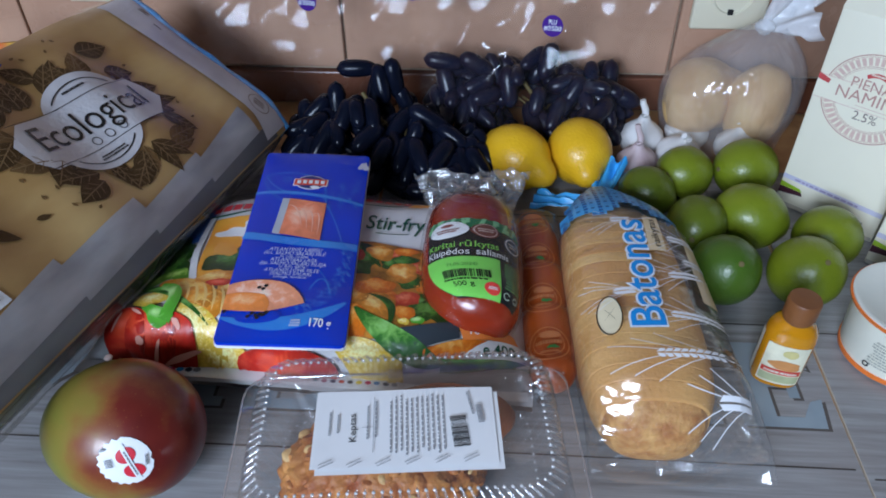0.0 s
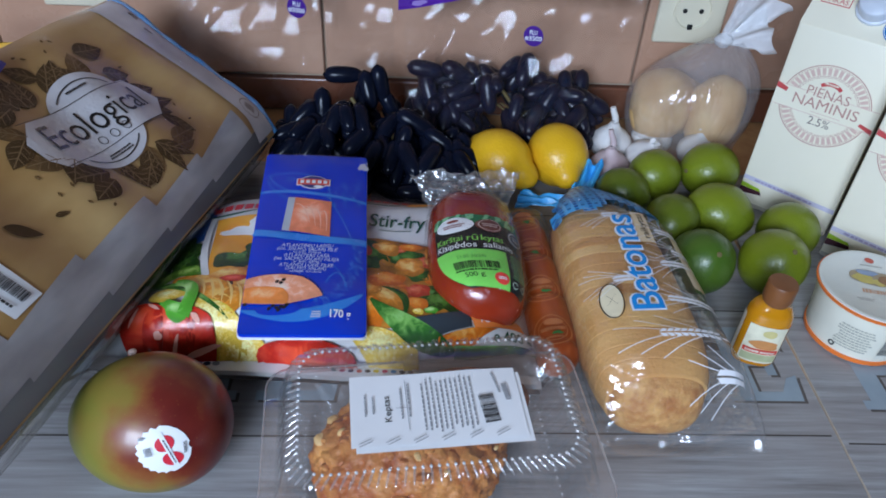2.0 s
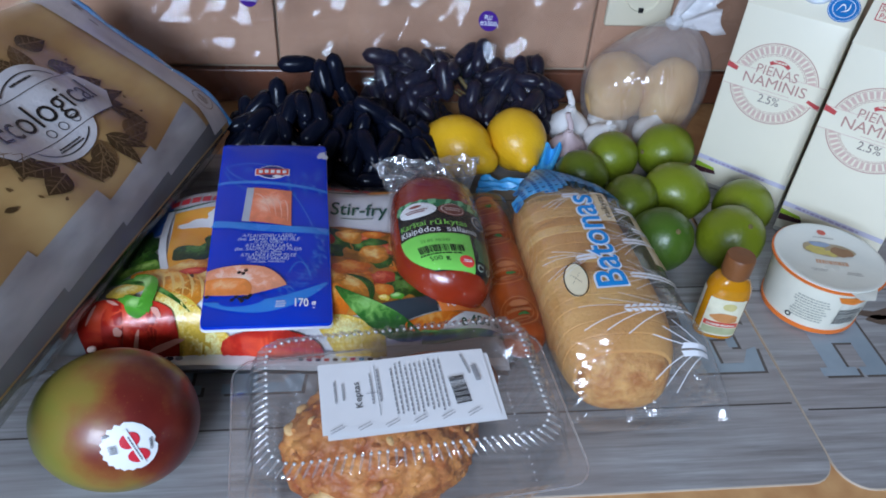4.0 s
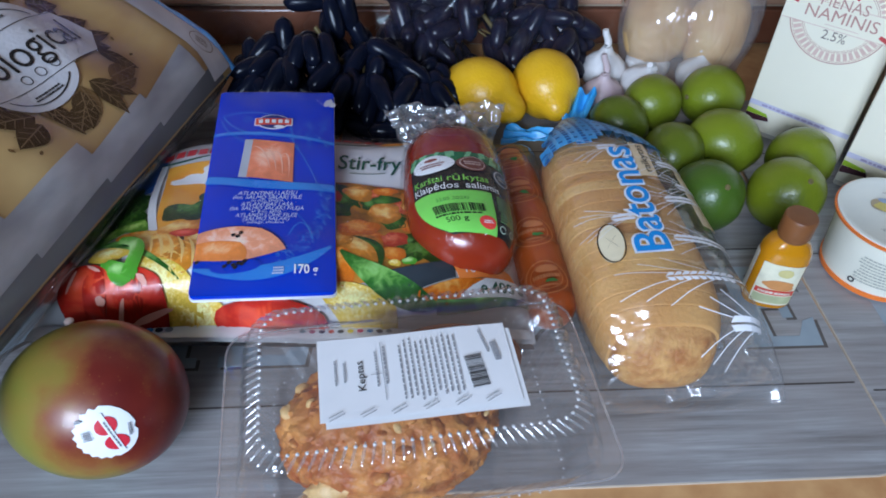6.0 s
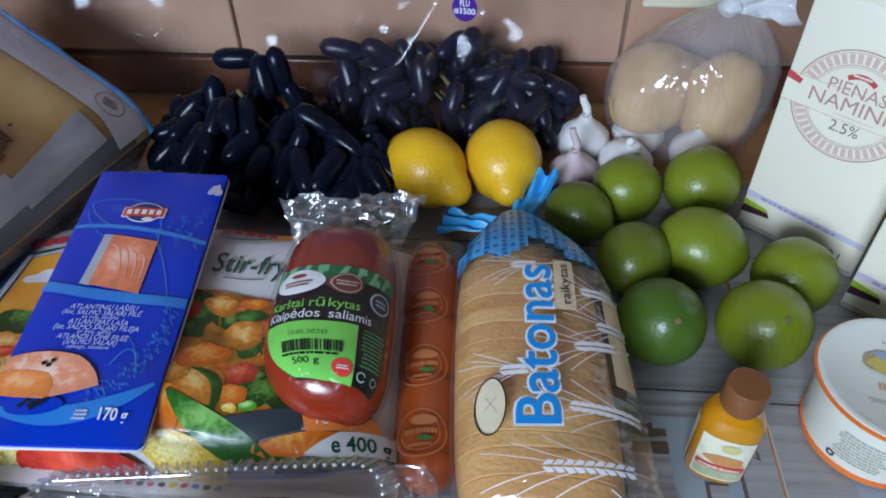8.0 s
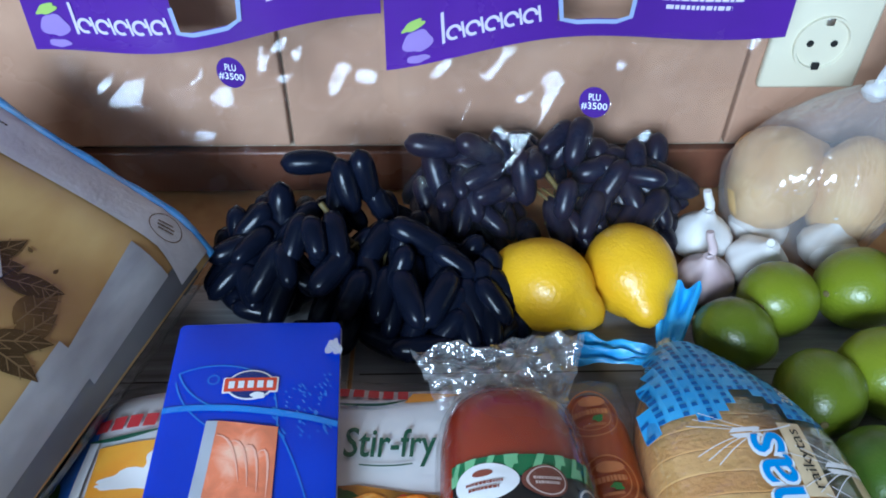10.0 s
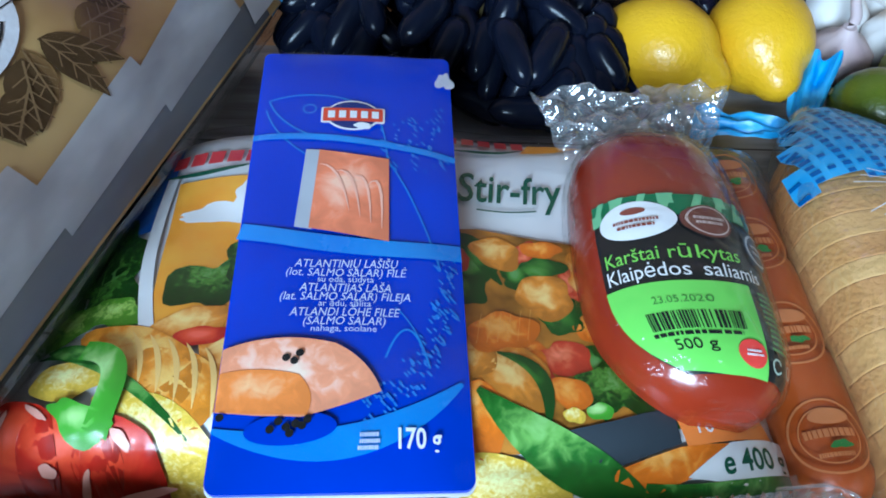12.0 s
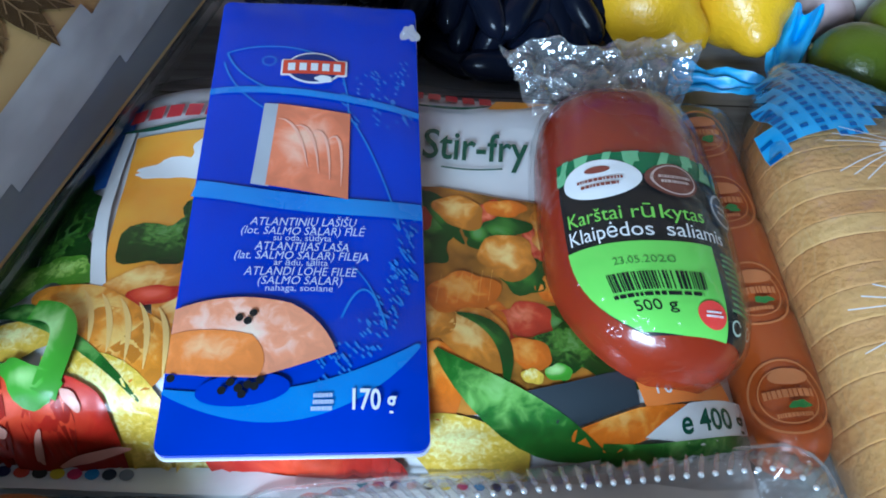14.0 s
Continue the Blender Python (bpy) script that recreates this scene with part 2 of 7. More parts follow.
# ---- print: flat outlines laid onto a surface s(u, v, lift) ----
def laid(polys, s, lift=0.0004, step=0.02):
    bm = bmesh.new()
    for k, poly in enumerate(polys):
        try:
            bm.faces.new([bm.verts.new((x, y, 2e-6 * k if len(polys) > 40 else 2e-5 * k)) for x, y in poly])
        except ValueError:
            pass
    bmesh.ops.triangulate(bm, faces=list(bm.faces))
    for _ in range(4):
        long = [e for e in bm.edges if e.calc_length() > step]
        if not long:
            break
        bmesh.ops.subdivide_edges(bm, edges=long, cuts=1)
        bmesh.ops.triangulate(bm, faces=[f for f in bm.faces if len(f.verts) > 3])
    for v in bm.verts:
        v.co = s(v.co.x, v.co.y, lift + v.co.z)
    return bm


def words(text, size, x, y, s, lift=0.0006, turn=0.0, width=None, shear=0.0, fat=0.0, align="CENTER"):
    """Lettering in the built-in font, centred at (x, y) of a surface."""
    cu = bpy.data.curves.new("words", "FONT")
    cu.body, cu.size, cu.align_x, cu.align_y, cu.resolution_u, cu.shear, cu.offset = text, size, align, "CENTER", 3, shear, fat
    ob = bpy.data.objects.new("words", cu)
    me = bpy.data.meshes.new_from_object(ob)
    bm = bmesh.new()
    bm.from_mesh(me)
    bpy.data.objects.remove(ob)
    bpy.data.meshes.remove(me)
    bpy.data.curves.remove(cu)
    k = 1.0
    if width and bm.verts:
        k = width / (max(v.co.x for v in bm.verts) - min(v.co.x for v in bm.verts))
    c, q = math.cos(radians(turn)), math.sin(radians(turn))
    for v in bm.verts:
        a, b = v.co.x * k, v.co.y
        v.co = s(x + a * c - b * q, y + a * q + b * c, lift)
    return bm


def oval(cx, cy, rx, ry=None, n=40, turn=0.0):
    ry = ry or rx
    c, q = math.cos(radians(turn)), math.sin(radians(turn))
    return [(cx + rx * math.cos(t) * c - ry * math.sin(t) * q, cy + rx * math.cos(t) * q + ry * math.sin(t) * c) for t in [2 * math.pi * i / n for i in range(n)]]


def blob(cx, cy, rx, ry, seed, wob=0.18, n=30, turn=0.0):
    r = random.Random(seed)
    ph = [r.uniform(0, 6.3) for _ in range(4)]
    out = []
    c, q = math.cos(radians(turn)), math.sin(radians(turn))
    for i in range(n):
        t = 2 * math.pi * i / n
        k = 1 + wob * (0.5 * math.sin(2 * t + ph[0]) + 0.35 * math.sin(3 * t + ph[1]) + 0.3 * math.sin(5 * t + ph[2]))
        a, b = rx * k * math.cos(t), ry * k * math.sin(t)
        out.append((cx + a * c - b * q, cy + a * q + b * c))
    return out


def rect(x0, x1, y0, y1):
    return [(x0, y0), (x1, y0), (x1, y1), (x0, y1)]


def ring(cx, cy, r0, r1, a0=0, a1=360, n=48):
    out = []
    for i in range(n):
        a, b = radians(a0 + (a1 - a0) * i / n), radians(a0 + (a1 - a0) * (i + 1) / n)
        out.append([(cx + r0 * math.cos(a), cy + r0 * math.sin(a)), (cx + r1 * math.cos(a), cy + r1 * math.sin(a)), (cx + r1 * math.cos(b), cy + r1 * math.sin(b)), (cx + r0 * math.cos(b), cy + r0 * math.sin(b))])
    return out


def stroke(pts, w, taper=True):
    """A brush line along points, as an outline."""
    left, right = [], []
    n = len(pts)
    for i, (x, y) in enumerate(pts):
        ax, ay = pts[max(i - 1, 0)]
        bx, by = pts[min(i + 1, n - 1)]
        dx, dy = bx - ax, by - ay
        d = math.hypot(dx, dy) or 1
        k = w * (1 - 0.85 * abs(2 * i / (n - 1) - 1) ** 2 if taper else 1) / 2
        left.append((x - dy / d * k, y + dx / d * k))
        right.append((x + dy / d * k, y - dx / d * k))
    return left + right[::-1]


def curve(p0, p1, p2, n=10):
    return [((1 - t) ** 2 * p0[0] + 2 * t * (1 - t) * p1[0] + t * t * p2[0], (1 - t) ** 2 * p0[1] + 2 * t * (1 - t) * p1[1] + t * t * p2[1]) for t in [i / n for i in range(n + 1)]]


def bars(cx, cy, w, h, lines, seed, fill=0.5, turn=0.0):
    """Rows of short bars for print that cannot be read."""
    r = random.Random(seed)
    out = []
    c, q = math.cos(radians(turn)), math.sin(radians(turn))
    for i in range(lines):
        y = h / 2 - h * (i + 0.5) / lines
        x, end = -w / 2 + r.uniform(0, 0.12) * w, w / 2 - r.uniform(0, 0.12) * w
        while x < end:
            g = r.uniform(0.03, 0.1) * w
            a = rect(x, min(x + g, end), y - h / lines * fill / 2, y + h / lines * fill / 2)
            out.append([(cx + u * c - v * q, cy + u * q + v * c) for u, v in a])
            x += g + 0.018 * w
    return out


def barcode(cx, cy, w, h, seed, turn=0.0):
    r = random.Random(seed)
    out, x = [], -w / 2
    c, q = math.cos(radians(turn)), math.sin(radians(turn))
    while x < w / 2:
        b = r.choice((1, 1, 2, 3)) * w / 90
        a = rect(x, min(x + b, w / 2), -h / 2, h / 2)
        out.append([(cx + u * c - v * q, cy + u * q + v * c) for u, v in a])
        x += b + r.choice((1, 1, 2)) * w / 90
    return out


def plane(u, v, lift):
    return Vector((u, v, lift))


def wave(x, y, z=0.0, f=1.0):
    return noise.noise(Vector((x * f, y * f, z * f)))


# ---- setting ----
WALL_Y = 0.52


def structure(name, bm, material, label, category, smooth=False):
    return tagged(part(name, bm, material, smooth=smooth), label, category, kind="structure")


def build_worktop():
    ring_pts = [(0.52, 0.0), (-0.068, 0.0)]
    ring_pts += [(-0.068 - 0.014 * math.sin(a), -0.014 + 0.014 * math.cos(a)) for a in [radians(v) for v in range(15, 91, 15)]]
    ring_pts += [(-0.082, -0.030), (-0.078, -0.038), (0.52, -0.038)]
    bm = loft([[Vector((x, y, z - 0.002)) for y, z in ring_pts] for x in (-1.49, -0.5, 0.3, 1.0, 1.7)])
    structure("worktop", bm, WORKTOP, "mottled orange-brown laminate kitchen worktop with rounded front edge", "worktop", True)


def build_room():
    structure("floor", boxed(-1.6, 1.9, -1.95, 0.6, -0.96, -0.90), FLOOR, "brown wooden kitchen floor", "floor")
    structure("ceiling", boxed(-1.6, 1.9, -1.95, 0.6, 1.60, 1.66), CEIL, "plain painted ceiling", "ceiling")
    wall = structure("wall_north", boxed(-1.6, 1.9, WALL_Y + 0.008, WALL_Y + 0.1, -0.90, 1.60), GROUT, "kitchen wall behind the worktop with brown ceramic tiles", "wall")
    structure("wall_east", boxed(1.75, 1.85, -1.9, WALL_Y, -0.90, 1.60), PAINT, "plain grey painted wall", "wall")
    # west and south walls with window openings
    for nm, along in (("wall_west", "y"), ("wall_south", "x")):
        bm = bmesh.new()
        lo, hi = (-1.9, WALL_Y) if along == "y" else (-1.5, 1.75)
        a, b = (-1.30, -0.26)
        for s0, s1, z0, z1 in (((lo, a, -0.90, 1.60), (b, hi, -0.90, 1.60), (a, b, -0.90, 0.58), (a, b, 1.58, 1.60)) if along == "x" else ((lo, hi, -0.90, 1.60),)):
            if along == "y":
                box(bm, -1.6, -1.5, s0, s1, z0, z1)
            else:
                box(bm, s0, s1, -1.95, -1.9, z0, z1)
        structure(nm, bm, PAINT, "plain grey painted kitchen wall", "wall")
    bm = bmesh.new()
    box(bm, -1.49, 1.7, WALL_Y - 0.004, WALL_Y + 0.0075, 0.0, 0.042, 0.002)
    structure("trim", bm, PLINTH, "dark red-brown tile strip along the back of the worktop", "trim")
    tile = None
    for j in range(4):
        for i in range(-4, 5):
            x0 = -0.206 + 0.375 * i
            z0 = 0.045 + 0.25 * j
            if tile is None:
                tile = part("tile", boxed(0.0015, 0.3735, -0.004, 0.006, 0.0015, 0.2485, 0.002), TILE, wall, smooth=False)
                ob = tile
            else:
                ob = new("tile", tile.data)
                ob.parent = wall
            ob.location = (x0, WALL_Y + 0.003, z0)


def build_cabinets():
    for i in range(5):
        x0 = -1.2 + 0.45 * i
        c = thing("base_cabinet", "orange-brown wooden base cabinet under the worktop", "cabinet", "base cabinets under the worktop")
        part("body", boxed(x0 + 0.002, x0 + 0.448, -0.03, 0.50, -0.80, -0.0405), CABINET, c, smooth=False)
        part("door", boxed(x0 + 0.008, x0 + 0.442, -0.052, -0.032, -0.79, -0.06, 0.003), CABINET, c, smooth=False)
        part("plinth", boxed(x0 + 0.002, x0 + 0.448, 0.03, 0.05, -0.898, -0.802), CABINET, c, smooth=False)
        part("handle", tube([(x0 + 0.39, -0.054, -0.2), (x0 + 0.39, -0.075, -0.2), (x0 + 0.39, -0.075, -0.08), (x0 + 0.39, -0.054, -0.08)], 0.005), STEEL, c, "steel bar handle")


def build_socket(x, z):
    s = thing("wall_socket", "cream plastic wall socket with two round pin holes", "socket", "wall sockets", pose(x, WALL_Y - 0.0015, z))
    part("plate", boxed(-0.0395, 0.0395, -0.009, 0, -0.0395, 0.0395, 0.003), SOCKET, s)
    rim = lathe([(0.0225, 0), (0.0225, 0.003), (0.0205, 0.003), (0.0195, 0.0006), (0.001, 0.0004)], 36)
    bmesh.ops.transform(rim, matrix=pose(0, -0.009, 0, 90), verts=rim.verts)
    part("well", rim, SOCKET, s)
    for dx in (-0.0095, 0.0095):
        hole = lathe([(0.0028, 0), (0.0028, 0.0006), (0.0005, 0.0007)], 14)
        bmesh.ops.transform(hole, matrix=pose(dx, -0.0096, 0, 90), verts=hole.verts)
        part("pin_hole", hole, DARK, s)
    for dz in (-0.0185, 0.0185):
        part("earth_clip", boxed(-0.003, 0.003, -0.0125, -0.0095, dz - 0.003, dz + 0.003, 0.0008), STEEL if dz > 0 else DARK, s)


def rounded(x0, x1, y0, y1, r, n=6):
    out = []
    for cx, cy, a in ((x1 - r, y1 - r, 0), (x0 + r, y1 - r, 90), (x0 + r, y0 + r, 180), (x1 - r, y0 + r, 270)):
        out += [(cx + r * math.cos(radians(a + 90 * i / n)), cy + r * math.sin(radians(a + 90 * i / n))) for i in range(n + 1)]
    return out


def slab(outline, z0, z1):
    return loft([[Vector((x, y, z0)) for x, y in outline], [Vector((x, y, z1)) for x, y in outline]])


SERIF = 0.012


def letter_h(x, y, w=0.066, h=0.082):
    st = 0.017
    o = [rect(x + SERIF * 0.6, x + SERIF * 0.6 + st, y, y + h), rect(x + w - SERIF * 0.6 - st, x + w - SERIF * 0.6, y, y + h), rect(x + SERIF * 0.6 + st, x + w - SERIF * 0.6 - st, y + h * 0.44, y + h * 0.56)]
    for yy in (y - 0.0001, y + h - 0.0089):
        o += [rect(x, x + st + SERIF * 1.2, yy, yy + 0.009), rect(x + w - st - SERIF * 1.2, x + w, yy, yy + 0.009)]
    return o


def letter_e(x, y, w=0.06, h=0.082):
    st = 0.018
    return [rect(x + 0.008, x + 0.008 + st, y, y + h), [(x, y), (x + w, y), (x + w + 0.003, y + 0.027), (x + w - 0.006, y + 0.024), (x + w - 0.014, y + 0.0095), (x, y + 0.0095)],
            [(x, y + h), (x, y + h - 0.0095), (x + w - 0.014, y + h - 0.0095), (x + w - 0.006, y + h - 0.024), (x + w + 0.001, y + h - 0.027), (x + w - 0.002, y + h)],
            [(x + 0.02, y + h * 0.45), (x + w - 0.02, y + h * 0.45), (x + w - 0.02, y + h * 0.33), (x + w - 0.012, y + h * 0.33), (x + w - 0.012, y + h * 0.67), (x + w - 0.02, y + h * 0.67), (x + w - 0.02, y + h * 0.55), (x + 0.02, y + h * 0.55)]]


def letter_m(x, y, w=0.085, h=0.082):
    o = [rect(x + 0.006, x + 0.017, y, y + h), rect(x + w - 0.024, x + w - 0.006, y, y + h), [(x + 0.006, y + h), (x + 0.022, y + h), (x + w * 0.52, y + 0.018), (x + w * 0.46, y)], [(x + w - 0.022, y + h), (x + w - 0.006, y + h), (x + w * 0.55, y + 0.0), (x + w * 0.46, y)]]
    o += [rect(x - 0.002, x + 0.026, y, y + 0.009), rect(x + w - 0.032, x + w + 0.002, y, y + 0.009)]
    return o


def heart(cx, cy, s):
    out = []
    for i in range(48):
        t = 2 * math.pi * i / 48
        out.append((cx + s * 0.0625 * 16 * math.sin(t) ** 3 * 0.5, cy + s * 0.0312 * (13 * math.cos(t) - 5 * math.cos(2 * t) - 2 * math.cos(3 * t) - math.cos(4 * t))))
    return out


def build_placemat(x0, y0, turn):
    """A plank-printed vinyl mat with large letters, 0.37 m wide."""
    m = thing("placemat", "grey wood-plank printed vinyl placemat with large pale blue-grey letters", "placemat", "placemats on the worktop", pose(x0, y0, 0, 0, 0, turn))
    part("sheet", slab(rounded(0, 0.3715, 0, 0.44, 0.022), -0.0016, 0.0), MAT_GREY, m)
    part("rim", slab(rounded(-0.0007, 0.3722, -0.0007, 0.4407, 0.0227), -0.0019, -0.0004), MAT_EDGE, m, "pale cut edge")
    part("plank_seam", laid([rect(0.004, 0.3675, y - 0.0007, y + 0.0007) for y in (0.070, 0.206, 0.345)], plane, 0.0001, 1), SEAM, m)
    stains = [stroke([(0.27 + 0.012 * k, 0.176 + 0.008 * wave(k * 0.7, 3.1)) for k in range(8)], 0.012), stroke([(0.09 + 0.014 * k, 0.172 + 0.008 * wave(k * 0.9, 7.7)) for k in range(9)], 0.014), blob(0.12, 0.166, 0.014, 0.006, 5), blob(0.30, 0.162, 0.02, 0.005, 8)]
    brown = ink("knot_brown", (0.12, 0.085, 0.065))
    for q in stains:
        part("knot_print", laid([q], plane, 0.00012, 1), brown, m)
    for nm, polys in (("letter_h", letter_h(0.034, 0.103)), ("heart", [heart(0.148, 0.145, 0.056)]), ("letter_m", letter_m(0.198, 0.103)), ("letter_e", letter_e(0.300, 0.103))):
        part("shadow_print", laid([[(u + 0.0025, v - 0.0022) for u, v in p] for p in polys], plane, 0.00025, 1), LETTER_SHADE, m)
        part(nm, laid(polys, plane, 0.0004, 1), LETTER, m, "pale blue-grey printed letter")


build_worktop()
build_room()
build_cabinets()
build_socket(0.219, 0.145)
build_socket(-0.474, 0.164)
build_placemat(-0.1425, -0.0405, 0.0)
build_placemat(0.2305, -0.0475, -0.6)
build_placemat(-0.5165, -0.0465, 0.3)


# ---- pack of paper rolls in printed wrap, leaning ----
KRAFT = surf("kraft_print", (0.31, 0.15, 0.036), (0.60, 0.41, 0.17), 8, 0.35, 0.1, 200, spread=0.55, stretch=(1.8, 0.8, 1), detail=4)
KRAFT_PALE = surf("pale_kraft", (0.55, 0.38, 0.19), None, 20, 0.35)
LEAF = surf("leaf_print", (0.050, 0.027, 0.010), (0.100, 0.056, 0.022), 60, 0.7, spec=0.1)
LEAF_PALE = surf("pale_leaf_print", (0.20, 0.11, 0.040), (0.10, 0.055, 0.022), 70, 0.7, spec=0.1)
PAPER = surf("tissue_white", (0.70, 0.69, 0.70), (0.56, 0.55, 0.57), 35, 0.6, 0.3, 250)
# white tissue; its grey streaks paint the broken highlights of the wrap above
TISSUE = surf("roll_tissue", (0.56, 0.55, 0.55), (0.24, 0.235, 0.25), 34, 0.4, 1.0, 60, stretch=(1, 0.35, 1), spread=0.6)
BLUE_EDGE = surf("blue_wrap_edge", (0.03, 0.20, 0.52), (0.16, 0.42, 0.72), 40, 0.25)
# pale to near-black streaks put the wrap's shine and shade into the colour
GREY_SHINE = surf("shine_streaked_edge", (0.30, 0.305, 0.32), (0.07, 0.072, 0.08), 18, 0.22, 0.8, 40, stretch=(1, 0.3, 1), spread=0.9)
GREY_WRAP = surf("shine_streaked_side", (0.28, 0.285, 0.30), (0.022, 0.024, 0.028), 30, 0.25, 0.8, 50, stretch=(1, 0.3, 1), spread=0.6)


def leaf(cx, cy, ln, w, turn):
    c, q = math.cos(radians(turn)), math.sin(radians(turn))
    pts = [(ln * (t - 0.5), w * math.sin(math.pi * t ** 0.8) / 2) for t in [i / 9 for i in range(10)]]
    pts += [(a, -b) for a, b in pts[::-1]]
    return [(cx + a * c - b * q, cy + a * q + b * c) for a, b in pts]


def build_roll_pack():
    R, T, B = Vector((-0.249, 0.383, 0.074)), Vector((-0.394, 0.421, 0.173)), Vector((-0.327, -0.035, 0.127))
    W, L, H = 0.203, 0.495, 0.070
    ey = (R - B).normalized()
    m = axes(T - ey * L, R - T, ey)
    p = thing("paper_roll_pack", "kraft-brown printed wrapped pack of paper towels leaning on groceries", "paper towels", m=m)

    def top(u, v, lift):
        side, far = max(0.0, 1 - (W - u) / 0.048), max(0.0, 1 - (L - v) / 0.014)
        rest = max(0.0, 1 - min(u, v) / 0.018)
        bulge = 0.0035 * math.sin(v / 0.105 * 2 * math.pi) * math.sin(u / W * math.pi) + 0.003 * wave(u, v, 0, 14)
        return Vector((u, v, bulge - 0.016 * side ** 2 - 0.006 * far ** 2 - 0.006 * rest ** 2 + lift))

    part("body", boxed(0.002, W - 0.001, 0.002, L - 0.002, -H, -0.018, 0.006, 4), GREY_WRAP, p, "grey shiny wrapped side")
    part("front_panel", grid(lambda a, b: top(a * W, b * L, 0), 60, 110), KRAFT, p)
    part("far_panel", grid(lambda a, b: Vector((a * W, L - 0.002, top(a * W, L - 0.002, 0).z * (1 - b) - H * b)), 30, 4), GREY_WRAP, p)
    r = random.Random(4)
    # white tissue of the rolls shows in uneven blocks along the edge
    for k, y in enumerate((0.004, 0.088, 0.176, 0.262, 0.350)):
        e0, e1 = W - 0.033 + r.uniform(-0.006, 0.004), W - 0.039 + r.uniform(-0.008, 0.004)
        part("tissue_block", laid([[(e0, y), (W - 0.010, y - 0.003), (W - 0.014, y + 0.0900), (e1, y + 0.0905)]], top, 0.0006 + 0.0001 * k, 0.010), TISSUE, p, "white tissue showing through the wrap")
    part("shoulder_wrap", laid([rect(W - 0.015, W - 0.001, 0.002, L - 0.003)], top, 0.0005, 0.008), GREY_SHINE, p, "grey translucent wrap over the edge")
    part("white_band", laid([[(0.003, L - 0.050), (W - 0.030, L - 0.044), (W - 0.004, L - 0.050), (W - 0.004, L - 0.003), (0.003, L - 0.003)]], top, 0.0012, 0.010), PAPER, p, "white printed end of the wrap")
    part("blue_edge", loft([[top(W * t, L - 0.004, 0.0) + Vector((0, 0.0062 * math.cos(q), (0.0085 + 0.003 * wave(t * 9, 2)) * math.sin(q) - 0.004)) for q in [2 * math.pi * k / 10 for k in range(10)]] for t in [i / 30 for i in range(31)]]), BLUE_EDGE, p, "blue strip of wrap")
    # label: scalloped white badge and the wreath of leaves
    cx, cy = 0.094, 0.312
    tn = 85
    leaves, pale, veins = [], [], []
    for i in range(32):
        a = 360 * i / 32 + r.uniform(-5, 5)
        rad = 0.066 + r.uniform(-0.010, 0.010)
        stretch = 1.18 if abs(math.cos(radians(a - tn))) > 0.6 else 0.85
        x, y = cx + rad * stretch * math.cos(radians(a)), cy + rad * stretch * math.sin(radians(a))
        ln, wd, tn2 = r.uniform(0.026, 0.038), r.uniform(0.014, 0.021), a + r.uniform(-50, 50)
        (leaves if r.random() < 0.72 else pale).append(leaf(x, y, ln, wd, tn2))
        ca, sa = math.cos(radians(tn2)), math.sin(radians(tn2))
        at = lambda g, h: (x + g * ca - h * sa, y + g * sa + h * ca)
        veins.append(stroke([at(-ln * 0.45, 0), at(ln * 0.46, 0)], 0.0009, False))
        for g in (-0.25, -0.05, 0.15):
            for sd in (-1, 1):
                veins.append(stroke([at(ln * g, 0), at(ln * (g + 0.16), sd * wd * 0.34)], 0.0006, False))
    for k in range(40):
        a, rad = r.uniform(0, 360), r.uniform(0.085, 0.105)
        x, y = cx + rad * 0.85 * math.cos(radians(a)), cy + rad * math.sin(radians(a))
        if 0.012 < x < W - 0.050 and y < L - 0.055:
            pale.append(leaf(x, y, 0.005, 0.0025, r.uniform(0, 180)))
    for x, y, ln, a in ((0.125, 0.170, 0.026, 40), (0.132, 0.203, 0.011, 70), (0.06, 0.185, 0.026, 20), (0.142, 0.375, 0.014, 80), (0.03, 0.20, 0.02, -40), (0.10, 0.12, 0.022, 10)):
        leaves.append(leaf(x, y, ln, ln * 0.45, a))
    for q in pale:
        part("pale_leaf_print", laid([q], top, 0.0009, 0.01), LEAF_PALE, p)
    for q in leaves:
        part("leaf_print", laid([q], top, 0.0011, 0.01), LEAF, p)
    part("vein_print", laid(veins, top, 0.0014, 0.01), ink("vein_brown", (0.22, 0.13, 0.055)), p)
    c, q = math.cos(radians(tn)), math.sin(radians(tn))
    badge = [[(cx + a * c - b * q, cy + a * q + b * c) for a, b in poly] for poly in ([(-0.076, -0.012), (-0.066, -0.024), (0.060, -0.022), (0.078, -0.006), (0.072, 0.012), (0.064, 0.024), (-0.060, 0.022), (-0.078, 0.006)], oval(0.012, 0.010, 0.044, 0.035), oval(-0.014, -0.010, 0.044, 0.033))]
    for k, poly in enumerate(badge):
        part("badge", laid([poly], top, 0.0017 + 0.00012 * k, 0.01), PAPER, p, "white badge")

    def turned(a, b):
        return cx + a * c - b * q, cy + a * q + b * c

    x, y = turned(0.0, 0.002)
    part("word", words("Ecological", 0.034, x, y, top, 0.0026, tn, 0.118), BLACK, p, "black serif word")
    lines = [stroke([turned(a, 0.0225), turned(-a, 0.0225)], 0.0006, False) for a in (0.070,)] + [stroke([turned(0.070, -0.0225), turned(-0.070, -0.0225)], 0.0006, False)]
    for a0, a1, dy in ((35, 145, 0.008), (215, 325, -0.008)):
        arc = [turned((0.012 if dy > 0 else -0.014) + 0.038 * math.cos(radians(t)), dy + 0.029 * math.sin(radians(t))) for t in range(a0, a1, 8)]
        lines.append(stroke(arc, 0.0011, False))
